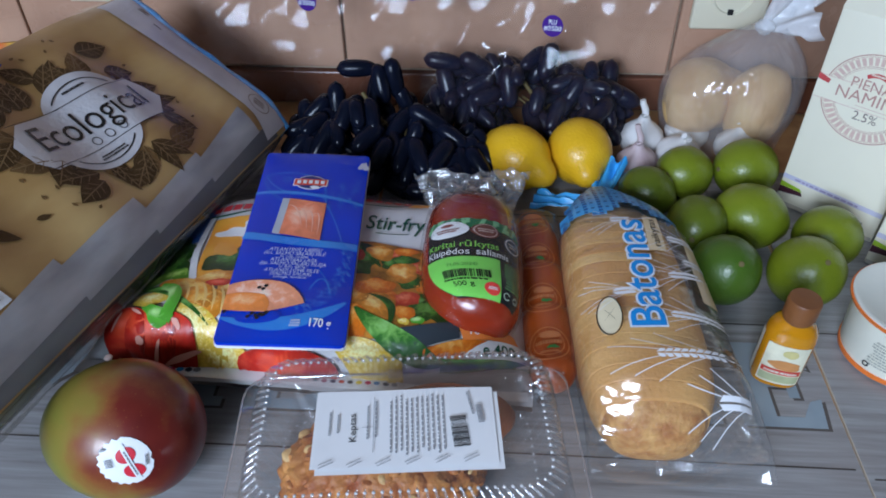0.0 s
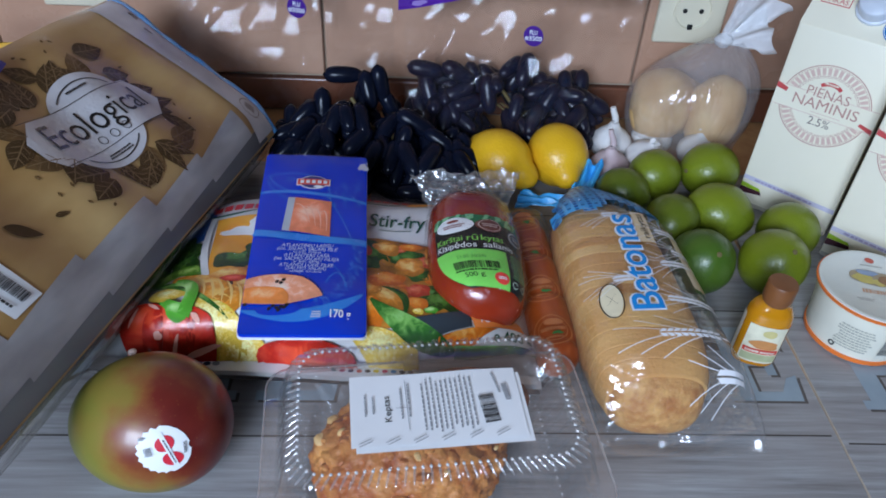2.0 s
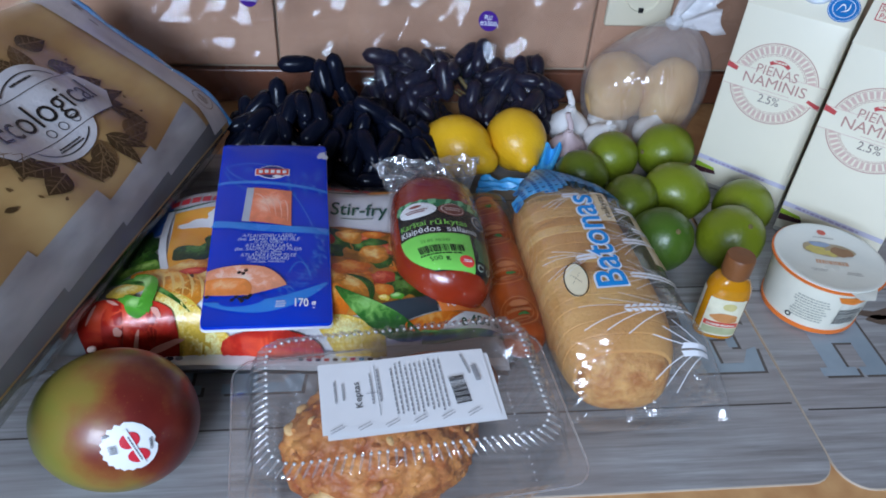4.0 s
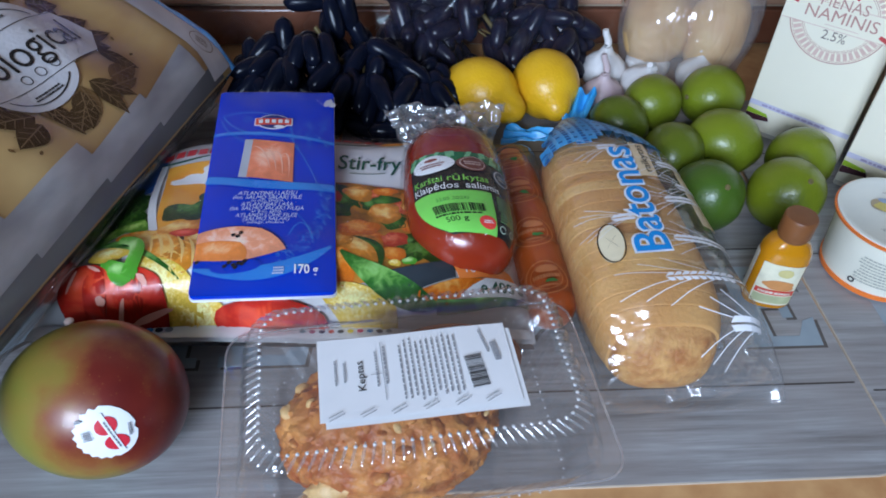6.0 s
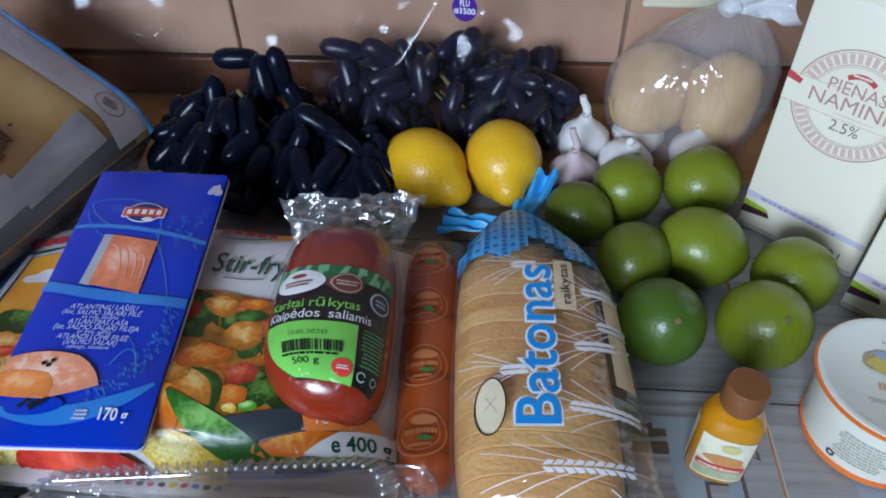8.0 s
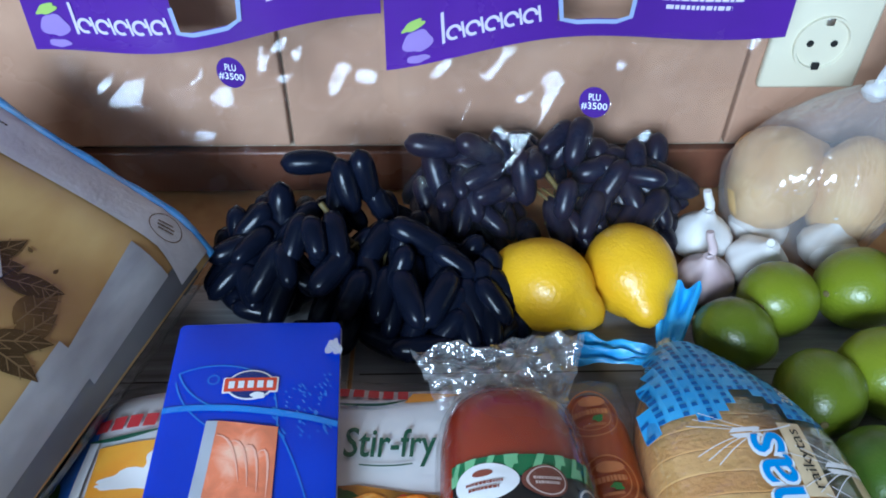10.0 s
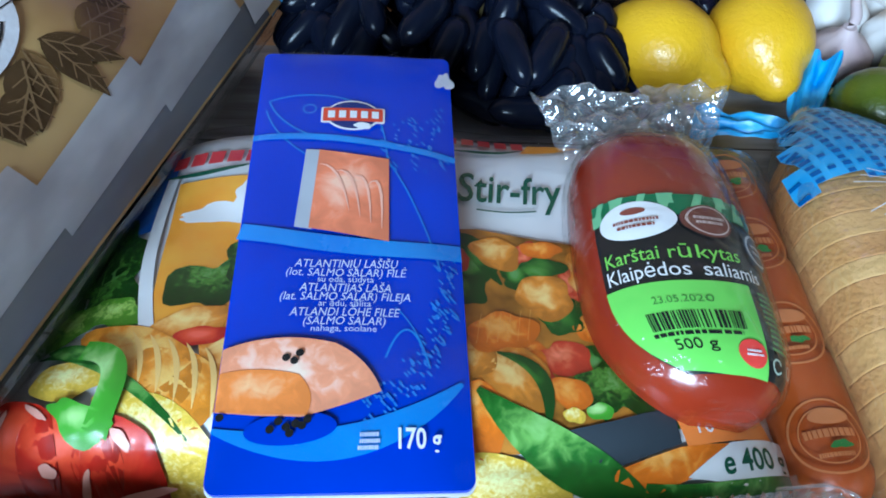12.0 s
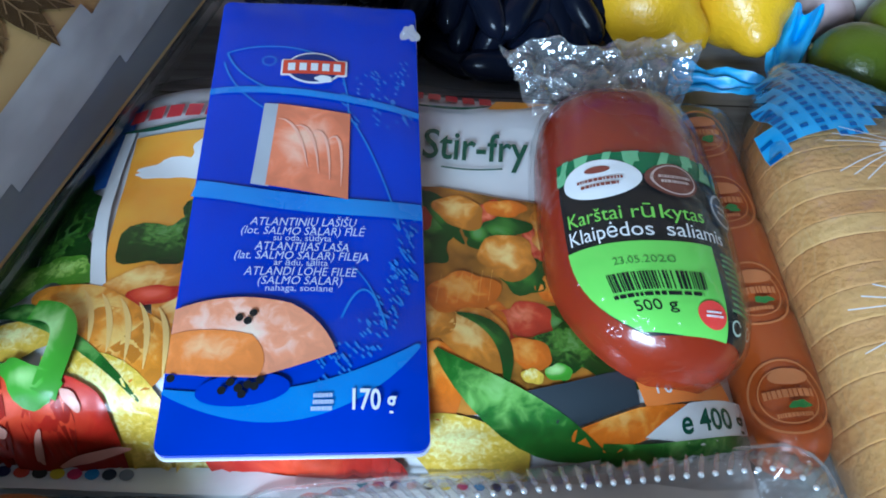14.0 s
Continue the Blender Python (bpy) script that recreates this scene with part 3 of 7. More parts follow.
    for k, s in enumerate((-0.014, 0.0, 0.014)):
        ox, oy = turned(s, -0.0155)
        lines += ring(ox, oy, 0.0034, 0.0041, n=16)
    ox, oy = turned(0.010, 0.031)
    lines += bars(ox, oy, 0.026, 0.003, 1, 3, 0.7, tn)
    ox, oy = turned(-0.012, -0.031)
    lines += bars(ox, oy, 0.03, 0.005, 2, 5, 0.6, tn)
    part("badge_print", laid(lines, top, 0.0024, 0.01), BLACK, p)
    part("ring_print", laid(ring(W - 0.034, L - 0.024, 0.0115, 0.0122) + bars(W - 0.034, L - 0.024, 0.013, 0.010, 3, 8, 0.5, 20), top, 0.0016, 0.02), LEAF_PALE, p)
    part("mark_print", laid(bars(0.03, L - 0.015, 0.012, 0.006, 2, 2) + bars(0.05, L - 0.022, 0.01, 0.004, 1, 9), top, 0.0016, 0.02), LEAF, p)
    part("price_sticker", laid([rounded(0.128, 0.162, 0.108, 0.134, 0.001)], top, 0.001, 0.02), WHITE, p, "white price sticker")
    part("barcode", laid(barcode(0.145, 0.124, 0.026, 0.009, 4) + bars(0.145, 0.113, 0.026, 0.004, 1, 5), top, 0.0014, 0.02), BLACK, p)
    part("wrap", grid(lambda a, b: top(a * W, b * L, 0.0040 + 0.0012 * wave(a, b, 3, 14)), 40, 80), film("top_wrap", 0.994, rough=0.2, crease=14, strength=0.4), p, "clear shiny wrap")
    part("side_wrap", grid(lambda a, b: Vector((W + 0.001 + 0.005 * math.sin(math.pi * a) + 0.003 * wave(b * 9, a * 4), b * L, -0.015 - a * (H - 0.019))), 10, 60), WRAP, p, "creased clear wrap")
    return p


build_roll_pack()

# goods under and beside the leaning pack
YELLOW_BAG = surf("yellow_snack_bag", (0.75, 0.5, 0.05), (0.62, 0.13, 0.04), 22, 0.3, 0.3, 60, spread=0.25)


def build_snack_bag():
    p = thing("snack_bag", "yellow and red crumpled snack bag behind the paper towel pack", "snack bag", m=pose(-0.505, 0.335, 0, 0, 0, 12))

    def f(a, b):
        x, z = (a - 0.5) * 0.17, b * 0.155
        w = (1 - abs(2 * a - 1) ** 3) * (1 - abs(2 * b - 1) ** 2.6)
        return x, z, 0.042 * w + 0.004 * wave(a, b, 2, 7)

    part("front_film", grid(lambda a, b: Vector((f(a, b)[0], -f(a, b)[2], f(a, b)[1] + 0.0005)), 24, 24), YELLOW_BAG, p)
    part("back_film", grid(lambda a, b: Vector((f(a, b)[0], f(a, b)[2] + 0.0003, f(a, b)[1] + 0.0005)), 24, 24), YELLOW_BAG, p)


build_snack_bag()



def build_blue_pouch():
    p = thing("blue_pouch", "small dark blue pouch lying on the paper towel pack", "pouch", m=axes((-0.437, 0.190, 0.211), (0.80, 0.10, -0.55), (-0.1, 1, 0.05)))
    f = lambda a, b, s: Vector(((a - 0.5) * 0.07, (b - 0.5) * 0.06, s * 0.007 * (1 - abs(2 * a - 1) ** 3) * (1 - abs(2 * b - 1) ** 3) + 0.001 * wave(a * 5, b * 5)))
    blue = surf("pouch_blue", (0.012, 0.02, 0.30), None, 20, 0.3)
    part("front_film", grid(lambda a, b: f(a, b, 1), 16, 16), blue, p)
    part("back_film", grid(lambda a, b: f(a, b, -1), 16, 16), blue, p)
    part("print_mark", laid([oval(0.02, 0, 0.006, 0.004, 16)], lambda u, v, l: Vector((u, v, 0.007 + l)), 0.0006), WHITE, p)


build_blue_pouch()


# ---- frozen vegetable bag ----
def bag_edges(y):
    return -0.330 + 0.15 * (y - 0.066), 0.002 + 0.03 * (y - 0.066)


def bag_z(x, y):
    xl, xr = bag_edges(y)
    u, v = (x - xl) / (xr - xl), (y - 0.066) / 0.202
    u, v = min(max(u, 0.0), 1.0), min(max(v, 0.0), 1.0)
    a, b = 1 - abs(2 * u - 1) ** 6, 1 - abs(2 * v - 1) ** 8
    h = 0.052 - 0.030 * max(0.0, u - 0.52)
    return 0.010 + 0.028 * (1 - v) ** 3 * (1 - u * 0.6) + h * max(a * b, 0) ** 0.7 + 0.0030 * wave(x, y, 0, 22) * a + 0.0004 * wave(x, y, 4, 60) * a


def bag_s(x, y, lift):
    d = 0.001
    n = Vector((-(bag_z(x + d, y) - bag_z(x - d, y)) / (2 * d), -(bag_z(x, y + d) - bag_z(x, y - d)) / (2 * d), 1)).normalized()
    return Vector((x, y, bag_z(x, y))) + n * (lift * 0.4 + 0.0004)


def build_vegetable_bag():
    p = thing("frozen_vegetable_bag", "colourful printed plastic bag of frozen stir-fry vegetables lying flat", "frozen vegetables")

    def xy(a, b):
        y = 0.0545 + b * 0.2145
        xl, xr = bag_edges(y)
        return xl + a * (xr - xl), y

    base = surf("bag_white", (0.68, 0.68, 0.68), (0.60, 0.60, 0.61), 20, 0.3, 0.15, 120)
    part("film", grid(lambda a, b: bag_s(*xy(a, b), -0.0022), 120, 90), base, p, "white printed film")
    part("underside", grid(lambda a, b: Vector((*xy(a, b), 0.0012 + (0.034 if b < 0.5 else 0.008) * abs(2 * b - 1) ** 6 * (1 - a * 0.6))), 24, 16), base, p)

    def pr(nm, polys, m, lift=0.0004):
        for k, poly in enumerate(polys):
            part(nm, laid([poly], bag_s, lift + 0.00003 * k, 0.007), m, p)

    orange = surf("orange_print", (0.80, 0.25, 0.015), (0.86, 0.46, 0.06), 45, 0.3, spec=0.25, spread=0.8)
    broccoli = photo("broccoli_print", (0.012, 0.055, 0.006), (0.09, 0.24, 0.03), 380, 0.6)
    floret = photo("floret_print", (0.10, 0.26, 0.02), (0.34, 0.52, 0.10), 380)
    pasta = photo("pasta_print", (0.76, 0.27, 0.025), (0.88, 0.54, 0.14), 110, 0.7)
    corn = photo("corn_print", (0.72, 0.48, 0.06), (0.84, 0.72, 0.30), 420, 0.8)
    pepper = photo("red_pepper_print", (0.50, 0.020, 0.010), (0.70, 0.07, 0.025), 50, 0.6)
    green = photo("green_leaf_print", (0.03, 0.15, 0.018), (0.17, 0.38, 0.08), 130, 0.6)
    stem = photo("green_stem_print", (0.09, 0.36, 0.03), (0.36, 0.62, 0.20), 60)
    bean = photo("green_bean_print", (0.015, 0.075, 0.010), (0.07, 0.22, 0.03), 80)
    carrot = photo("carrot_print", (0.72, 0.17, 0.012), (0.85, 0.33, 0.05), 160)
    dumpling = photo("dumpling_print", (0.70, 0.25, 0.03), (0.86, 0.52, 0.16), 130, 0.6)
    white = ink("bag_white_print", (0.78, 0.78, 0.78))
    glint = ink("highlight_print", (0.74, 0.34, 0.26))
    ridge = ink("pasta_ridge_print", (0.88, 0.56, 0.18))
    # left half: blue corner, orange sky, broccoli
    pr("blue_print", [[(-0.305, 0.238), (-0.273, 0.242), (-0.269, 0.180), (-0.305, 0.178)]], surf("blue_print", (0.012, 0.06, 0.30), (0.03, 0.14, 0.45), 30, 0.3, spec=0.25), 0.0005)
    pr("orange_swirl_print", [[(-0.268, 0.210), (-0.200, 0.212), (-0.200, 0.120), (-0.258, 0.122)], [(-0.105, 0.238), (-0.088, 0.240), (-0.072, 0.247), (-0.10, 0.248)]], orange, 0.0006)
    pr("cloud_print", [blob(-0.240, 0.187, 0.018, 0.006, 61, 0.5), blob(-0.232, 0.198, 0.008, 0.010, 62, 0.5), blob(-0.252, 0.184, 0.009, 0.0025, 63, 0.3)], white, 0.0008)
    pr("broccoli_print", [blob(-0.296, 0.168, 0.022, 0.026, 3, 0.45), blob(-0.281, 0.150, 0.017, 0.020, 5, 0.45), blob(-0.302, 0.142, 0.016, 0.020, 6, 0.4), blob(-0.236, 0.147, 0.019, 0.014, 7, 0.45, turn=35), blob(-0.221, 0.158, 0.014, 0.014, 9, 0.4)], broccoli, 0.0010)
    pr("floret_print", [blob(-0.290, 0.128, 0.014, 0.010, 15, 0.4), blob(-0.273, 0.131, 0.012, 0.009, 16, 0.4), blob(-0.304, 0.120, 0.012, 0.009, 18, 0.4)], floret, 0.0014)
    pr("white_edge_print", [stroke(curve((-0.272, 0.216), (-0.273, 0.165), (-0.257, 0.120)), 0.0058, False)], white, 0.0016)
    # pasta shell with ridges, red bit, dumpling
    pr("dumpling_print", [blob(-0.240, 0.124, 0.016, 0.008, 23, 0.2, turn=12), blob(-0.222, 0.112, 0.014, 0.012, 24, 0.2)], dumpling, 0.0018)
    pr("red_bit_print", [blob(-0.235, 0.118, 0.010, 0.005, 41, 0.25, turn=15)], pepper, 0.0020)
    pr("pasta_print", [blob(-0.255, 0.107, 0.026, 0.014, 13, 0.15, turn=-28), blob(-0.238, 0.097, 0.019, 0.013, 14, 0.15, turn=-42)], pasta, 0.0022)
    pr("pasta_ridge_print", [stroke(curve((-0.262 + 0.0075 * k, 0.120 - 0.002 * k), (-0.254 + 0.0075 * k, 0.110 - 0.002 * k), (-0.253 + 0.0072 * k, 0.096 - 0.003 * k)), 0.0022) for k in range(5)], ridge, 0.0024)
    pr("corn_print", [blob(-0.279, 0.0985, 0.015, 0.0085, 31, 0.15), blob(-0.242, 0.0770, 0.028, 0.0120, 33, 0.12, turn=-28), blob(-0.217, 0.0660, 0.020, 0.0070, 34, 0.1, turn=-10)], corn, 0.0026)
    pr("husk_print", [stroke(curve((-0.297, 0.110), (-0.272, 0.112), (-0.232, 0.078)), 0.0050), stroke(curve((-0.294, 0.113), (-0.280, 0.112), (-0.268, 0.104)), 0.0080)], green, 0.0028)
    pr("red_pepper_print", [blob(-0.294, 0.076, 0.017, 0.0145, 37, 0.14), blob(-0.257, 0.073, 0.017, 0.0110, 38, 0.14), blob(-0.275, 0.074, 0.018, 0.0145, 39, 0.14), blob(-0.174, 0.0655, 0.036, 0.0070, 40, 0.1)], pepper, 0.0062)
    pr("highlight_print", [blob(-0.300, 0.082, 0.006, 0.0013, 1, turn=62), blob(-0.286, 0.086, 0.005, 0.0010, 2, turn=-30), blob(-0.270, 0.069, 0.004, 0.0013, 4, turn=50), blob(-0.282, 0.072, 0.003, 0.0015, 9), blob(-0.255, 0.079, 0.004, 0.0018, 11, turn=-30), blob(-0.251, 0.068, 0.014, 0.0007, 12, turn=6), blob(-0.298, 0.066, 0.002, 0.0012, 10)], glint, 0.0076)
    pr("green_stem_print", [blob(-0.270, 0.0835, 0.013, 0.0045, 6, 0.45, turn=-24), stroke(curve((-0.276, 0.109), (-0.254, 0.108), (-0.264, 0.080), 14), 0.0090, False)], stem, 0.0086)
    # right half: the pan dish
    dish = surf("dish_print", (0.10, 0.045, 0.008), (0.62, 0.24, 0.03), 70, 0.3, spec=0.25, spread=0.6)
    pr("dish_print", [[(-0.150, 0.180), (-0.128, 0.183), (-0.100, 0.179), (-0.060, 0.178), (-0.020, 0.165), (-0.016, 0.10), (-0.06, 0.098), (-0.10, 0.080), (-0.150, 0.076)]], dish, 0.0005)
    r = random.Random(77)
    inks = {"dumpling": dumpling, "carrot": carrot, "greens": bean, "pepper_bit": photo("pepper_bit_print", (0.55, 0.05, 0.02), (0.72, 0.16, 0.07), 200)}
    for k in range(46):
        nm = r.choice(("dumpling", "dumpling", "carrot", "greens", "greens", "pepper_bit"))
        x, y = r.uniform(-0.146, -0.025), r.uniform(0.098, 0.172)
        pr(nm + "_print", [blob(x, y, r.uniform(0.006, 0.012), r.uniform(0.005, 0.009), k, 0.3, 24, r.uniform(0, 180))], inks[nm], 0.0008 + 0.00001 * k)
    pr("green_bean_print", [stroke(curve((-0.137, 0.180), (-0.130, 0.168), (-0.118, 0.152)), 0.0075), blob(-0.133, 0.147, 0.008, 0.009, 21, 0.4), blob(-0.101, 0.161, 0.010, 0.008, 22, 0.45), blob(-0.112, 0.157, 0.006, 0.006, 26, 0.4)], bean, 0.0016)
    pr("dumpling_print", [blob(-0.120, 0.169, 0.011, 0.009, 17, 0.2), blob(-0.100, 0.147, 0.013, 0.011, 19, 0.2), blob(-0.114, 0.106, 0.015, 0.013, 27, 0.2), blob(-0.136, 0.112, 0.013, 0.012, 28, 0.2)], dumpling, 0.0019)
    pr("carrot_print", [blob(-0.100, 0.173, 0.009, 0.0050, 55, 0.2), blob(-0.119, 0.127, 0.014, 0.0105, 51, 0.25, turn=20), blob(-0.131, 0.088, 0.013, 0.013, 57, 0.25), blob(-0.094, 0.101, 0.009, 0.0065, 53, 0.15, turn=-10)], carrot, 0.0022)
    pr("ripple_print", [stroke([(-0.130 + 0.0042 * k, 0.119 + 0.001 * k), (-0.1275 + 0.0042 * k, 0.135 + 0.001 * k)], 0.0010) for k in range(6)], ink("ripple_print", (0.88, 0.42, 0.10)), 0.0025)
    pr("broccoli_print", [blob(-0.074, 0.104, 0.016, 0.011, 11, 0.45), blob(-0.060, 0.110, 0.010, 0.009, 12, 0.4)], broccoli, 0.0022)
    pr("kernel_print", [blob(-0.0935, 0.0920, 0.0040, 0.0030, 71)], corn, 0.0027)
    pr("pea_print", [blob(-0.0835, 0.0940, 0.0050, 0.0034, 72)], stem, 0.0027)
    pr("green_bean_print", [stroke(curve((-0.122, 0.116), (-0.098, 0.114), (-0.104, 0.086)), 0.0065)], bean, 0.0028)
    pr("pan_print", [[(-0.104, 0.0850), (-0.080, 0.0905), (-0.055, 0.0985), (-0.0525, 0.0860), (-0.082, 0.0755)]], ink("pan_print", (0.035, 0.045, 0.055)), 0.0029)
    pr("orange_label_print", [[(-0.0560, 0.0995), (-0.0520, 0.1010), (-0.014, 0.1020), (-0.010, 0.0950), (-0.050, 0.0850)]], ink("orange_label_print", (0.84, 0.24, 0.05)), 0.0031)
    pr("carrot_stick_print", [[(-0.083, 0.0745), (-0.053, 0.0850), (-0.030, 0.0890), (-0.048, 0.0765), (-0.062, 0.0715)]], carrot, 0.0032)
    pr("white_label_print", [[(-0.050, 0.0765), (-0.032, 0.0890), (-0.002, 0.0975), (-0.002, 0.0845), (-0.026, 0.0760)]], white, 0.0034)
    pr("corn_print", [blob(-0.116, 0.0705, 0.026, 0.0075, 35, 0.1, turn=-8)], corn, 0.0030)
    pr("snow_pea_print", [stroke(curve((-0.130, 0.099), (-0.106, 0.077), (-0.066, 0.0715)), 0.0150), stroke(curve((-0.066, 0.0715), (-0.03, 0.0725), (-0.002, 0.0815)), 0.0050, False)], green, 0.0036)
    deep = ink("deep_green_print", (0.010, 0.085, 0.045))
    red = ink("red_logo_print", (0.60, 0.04, 0.05))
    part("words_print", words("Stir-fry", 0.0255, -0.113, 0.2075, bag_s, 0.0022, 2, 0.050, 0.15, 0.0003), deep, p, "dark green brush word")
    part("words_print", words("e 400 g", 0.0105, -0.0205, 0.0850, bag_s, 0.0040, 13, 0.032, 0, 0.0002), deep, p)
    part("words_print", words("10", 0.009, -0.043, 0.0935, bag_s, 0.0036, 10), WHITE, p)
    part("underline_print", laid([stroke(curve((-0.128, 0.1945), (-0.113, 0.1935), (-0.100, 0.196)), 0.0009, False), stroke(curve((-0.145, 0.2345), (-0.122, 0.231), (-0.103, 0.2405)), 0.0024), stroke(curve((-0.277, 0.216), (-0.258, 0.211), (-0.232, 0.219)), 0.0030)], bag_s, 0.0022), deep, p)
    part("logo_print", laid([rect(-0.143 + 0.0085 * k, -0.137 + 0.0085 * k, 0.2405, 0.2490) for k in range(5)] + [rect(-0.274 + 0.009 * k, -0.267 + 0.009 * k, 0.2205, 0.2295) for k in range(5)], bag_s, 0.0020), red, p, "red logo shapes")
    pr("seal_strip", [rect(-0.326, -0.002, 0.0550, 0.0662)], white, 0.0086)
    cols = [(0.03, 0.2, 0.25), (0.35, 0.02, 0.1), (0.02, 0.02, 0.08), (0.6, 0.06, 0.03), (0.02, 0.02, 0.02), (0.8, 0.6, 0.03), (0.6, 0.03, 0.12), (0.03, 0.25, 0.55), (0.03, 0.04, 0.06), (0.25, 0.27, 0.3)]
    for k, c in enumerate(cols):
        m = ink("colour_dot", c)
        for x0, rad in ((-0.299, 0.0028), (-0.156, 0.0022)):
            part("colour_dot", laid([oval(x0 + 0.0064 * k, 0.0608, rad, rad * 0.75, 14)], bag_s, 0.0102), m, p)
    part("sheen_film", grid(lambda a, b: bag_s(*xy(0.02 + a * 0.96, 0.07 + b * 0.90), 0.0115 + 0.0006 * wave(a * 11, b * 11)), 60, 46), film("bag_sheen", 0.985, rough=0.14, crease=18, strength=0.5), p, "glossy film surface")


build_vegetable_bag()


# ---- flat salmon pack ----
BLUE = surf("royal_blue_print", (0.002, 0.042, 0.50), (0.002, 0.030, 0.42), 14, 0.22, 0.05, 60, spec=0.25)
LIGHT_BLUE = surf("light_blue_print", (0.03, 0.24, 0.66), (0.02, 0.16, 0.55), 40, 0.25)
MID_BLUE = surf("mid_blue_print", (0.03, 0.19, 0.66), None, 40, 0.25)


def build_salmon_pack():
    bl, br, tl = Vector((-0.221, 0.056, 0.0765)), Vector((-0.131, 0.061, 0.0725)), Vector((-0.236, 0.271, 0.0895))
    W, L = 0.0905, 0.2155
    p = thing("salmon_pack", "royal blue flat vacuum pack of salmon with a clear window", "fish pack", m=axes(bl, br - bl, tl - bl))

    def top(u, v, lift):
        e = max(0.0, 1 - abs(2 * u / W - 1) ** 4) * max(0.0, 1 - abs(2 * v / L - 1) ** 6)
        return Vector((u, v, 0.0035 * e + 0.0012 * wave(u, v, 1, 35) + lift - 0.002 + 0.004 * max(0, v / L - 0.85)))

    out = rounded(0, W, 0, L, 0.004)
    rim = [(W / 2 + (x - W / 2) * 1.012, L / 2 + (y - L / 2) * 1.006) for x, y in out]
    part("backing", slab(rim, -0.0075, -0.0055), WHITE, p, "white back board")
    part("tray", boxed(0.012, W - 0.012, 0.02, L - 0.03, -0.016, -0.0075, 0.003), BLUE, p)
    part("edge", slab([(W / 2 + (x - W / 2) * 1.004, y) for x, y in out], -0.0055, -0.0025), BLUE, p)
    part("front_film", laid([out], top, 0.0, 0.008), BLUE, p)
    U, V = lambda f: f * W, lambda f: L * (1 - f)
    P = lambda pts: [(U(a), V(b)) for a, b in pts]
    pr = lambda polys, m, nm, lift, label="": part(nm, laid(polys, top, lift, 0.008), m, p, label)
    # fish drawn in pale lines
    r = random.Random(12)
    hatch = []
    for _ in range(260):
        t = r.random()
        if t < 0.45:
            a, b = r.uniform(0.62, 0.98), r.uniform(0.14, 0.36)
            if b < 0.16 + 0.22 * (0.98 - a):
                continue
        else:
            ang = r.uniform(-75, 10)
            rr = r.uniform(0.86, 1.08)
            a, b = 0.42 + 0.52 * rr * math.cos(radians(ang)), 0.60 - 0.29 * rr * math.sin(radians(ang))
        if 0.03 < a < 0.96 and 0.05 < b < 0.95:
            d = r.uniform(0.012, 0.03)
            hatch.append(stroke(P([(a, b), (a + d * 0.7, b + d * 0.35)]), 0.0008, False))
    pr(hatch, MID_BLUE, "scale_print", 0.0004)
    fish = [stroke(P(curve((0.06, 0.165), (0.35, 0.12), (0.60, 0.19), 12)), 0.0008, False), stroke(P(curve((0.06, 0.165), (0.12, 0.24), (0.36, 0.285), 12)), 0.0008, False), stroke(P(curve((0.05, 0.19), (0.10, 0.27), (0.30, 0.33), 12)), 0.0007, False), stroke(P(curve((0.60, 0.19), (0.72, 0.33), (0.62, 0.50), 12)), 0.0007, False), stroke(P(curve((0.66, 0.33), (0.82, 0.45), (0.90, 0.60), 12)), 0.0007, False), stroke(P(curve((0.66, 0.78), (0.76, 0.66), (0.84, 0.80), 12)), 0.0008, False), stroke(P(curve((0.84, 0.80), (0.80, 0.72), (0.70, 0.68), 12)), 0.0005, False)]
    fish += [q for q in ring(U(0.27), V(0.191), 0.0026, 0.0033, n=16)]
    pr(fish, LIGHT_BLUE, "fish_line_print", 0.0006)
    pr([stroke(P(curve((0.0, 0.268), (0.45, 0.268), (1.0, 0.320), 16)), 0.0035, False)], LIGHT_BLUE, "band_print", 0.0008)
    pr([stroke(P(curve((0.0, 0.508), (0.5, 0.568), (1.0, 0.555), 16)), 0.0078, False)], LIGHT_BLUE, "band_print", 0.0009, "light blue wave")
    pr([stroke(P(curve((0.0, 0.900), (0.55, 0.985), (0.97, 0.825), 18)), 0.0115)], LIGHT_BLUE, "swoosh_print", 0.0007)
    pr([oval(U(0.30), V(0.902), 0.016, 0.0058, 24, 4)], BLUE, "plate_print", 0.0011)
    # window with the fish behind it
    grey = ink("window_pad", (0.42, 0.45, 0.5))
    salmon = photo("salmon_flesh", (0.82, 0.24, 0.12), (0.90, 0.42, 0.28), 90, 0.8)
    salmon_pale = ink("salmon_fat_line", (0.90, 0.47, 0.34))
    pr([P([(0.270, 0.309), (0.345, 0.311), (0.325, 0.513), (0.245, 0.506)])], grey, "window_pad", 0.0010)
    pr([P([(0.335, 0.311), (0.672, 0.333), (0.672, 0.540), (0.310, 0.510)])], salmon, "window", 0.0012, "clear window on pink salmon")
    pr([stroke(P(curve((0.34 + 0.075 * k, 0.350 + 0.02 * k), (0.44 + 0.07 * k, 0.350), (0.49 + 0.05 * k, 0.47 + 0.014 * k), 6)), 0.0013) for k in range(4)], salmon_pale, "fat_line", 0.0015)
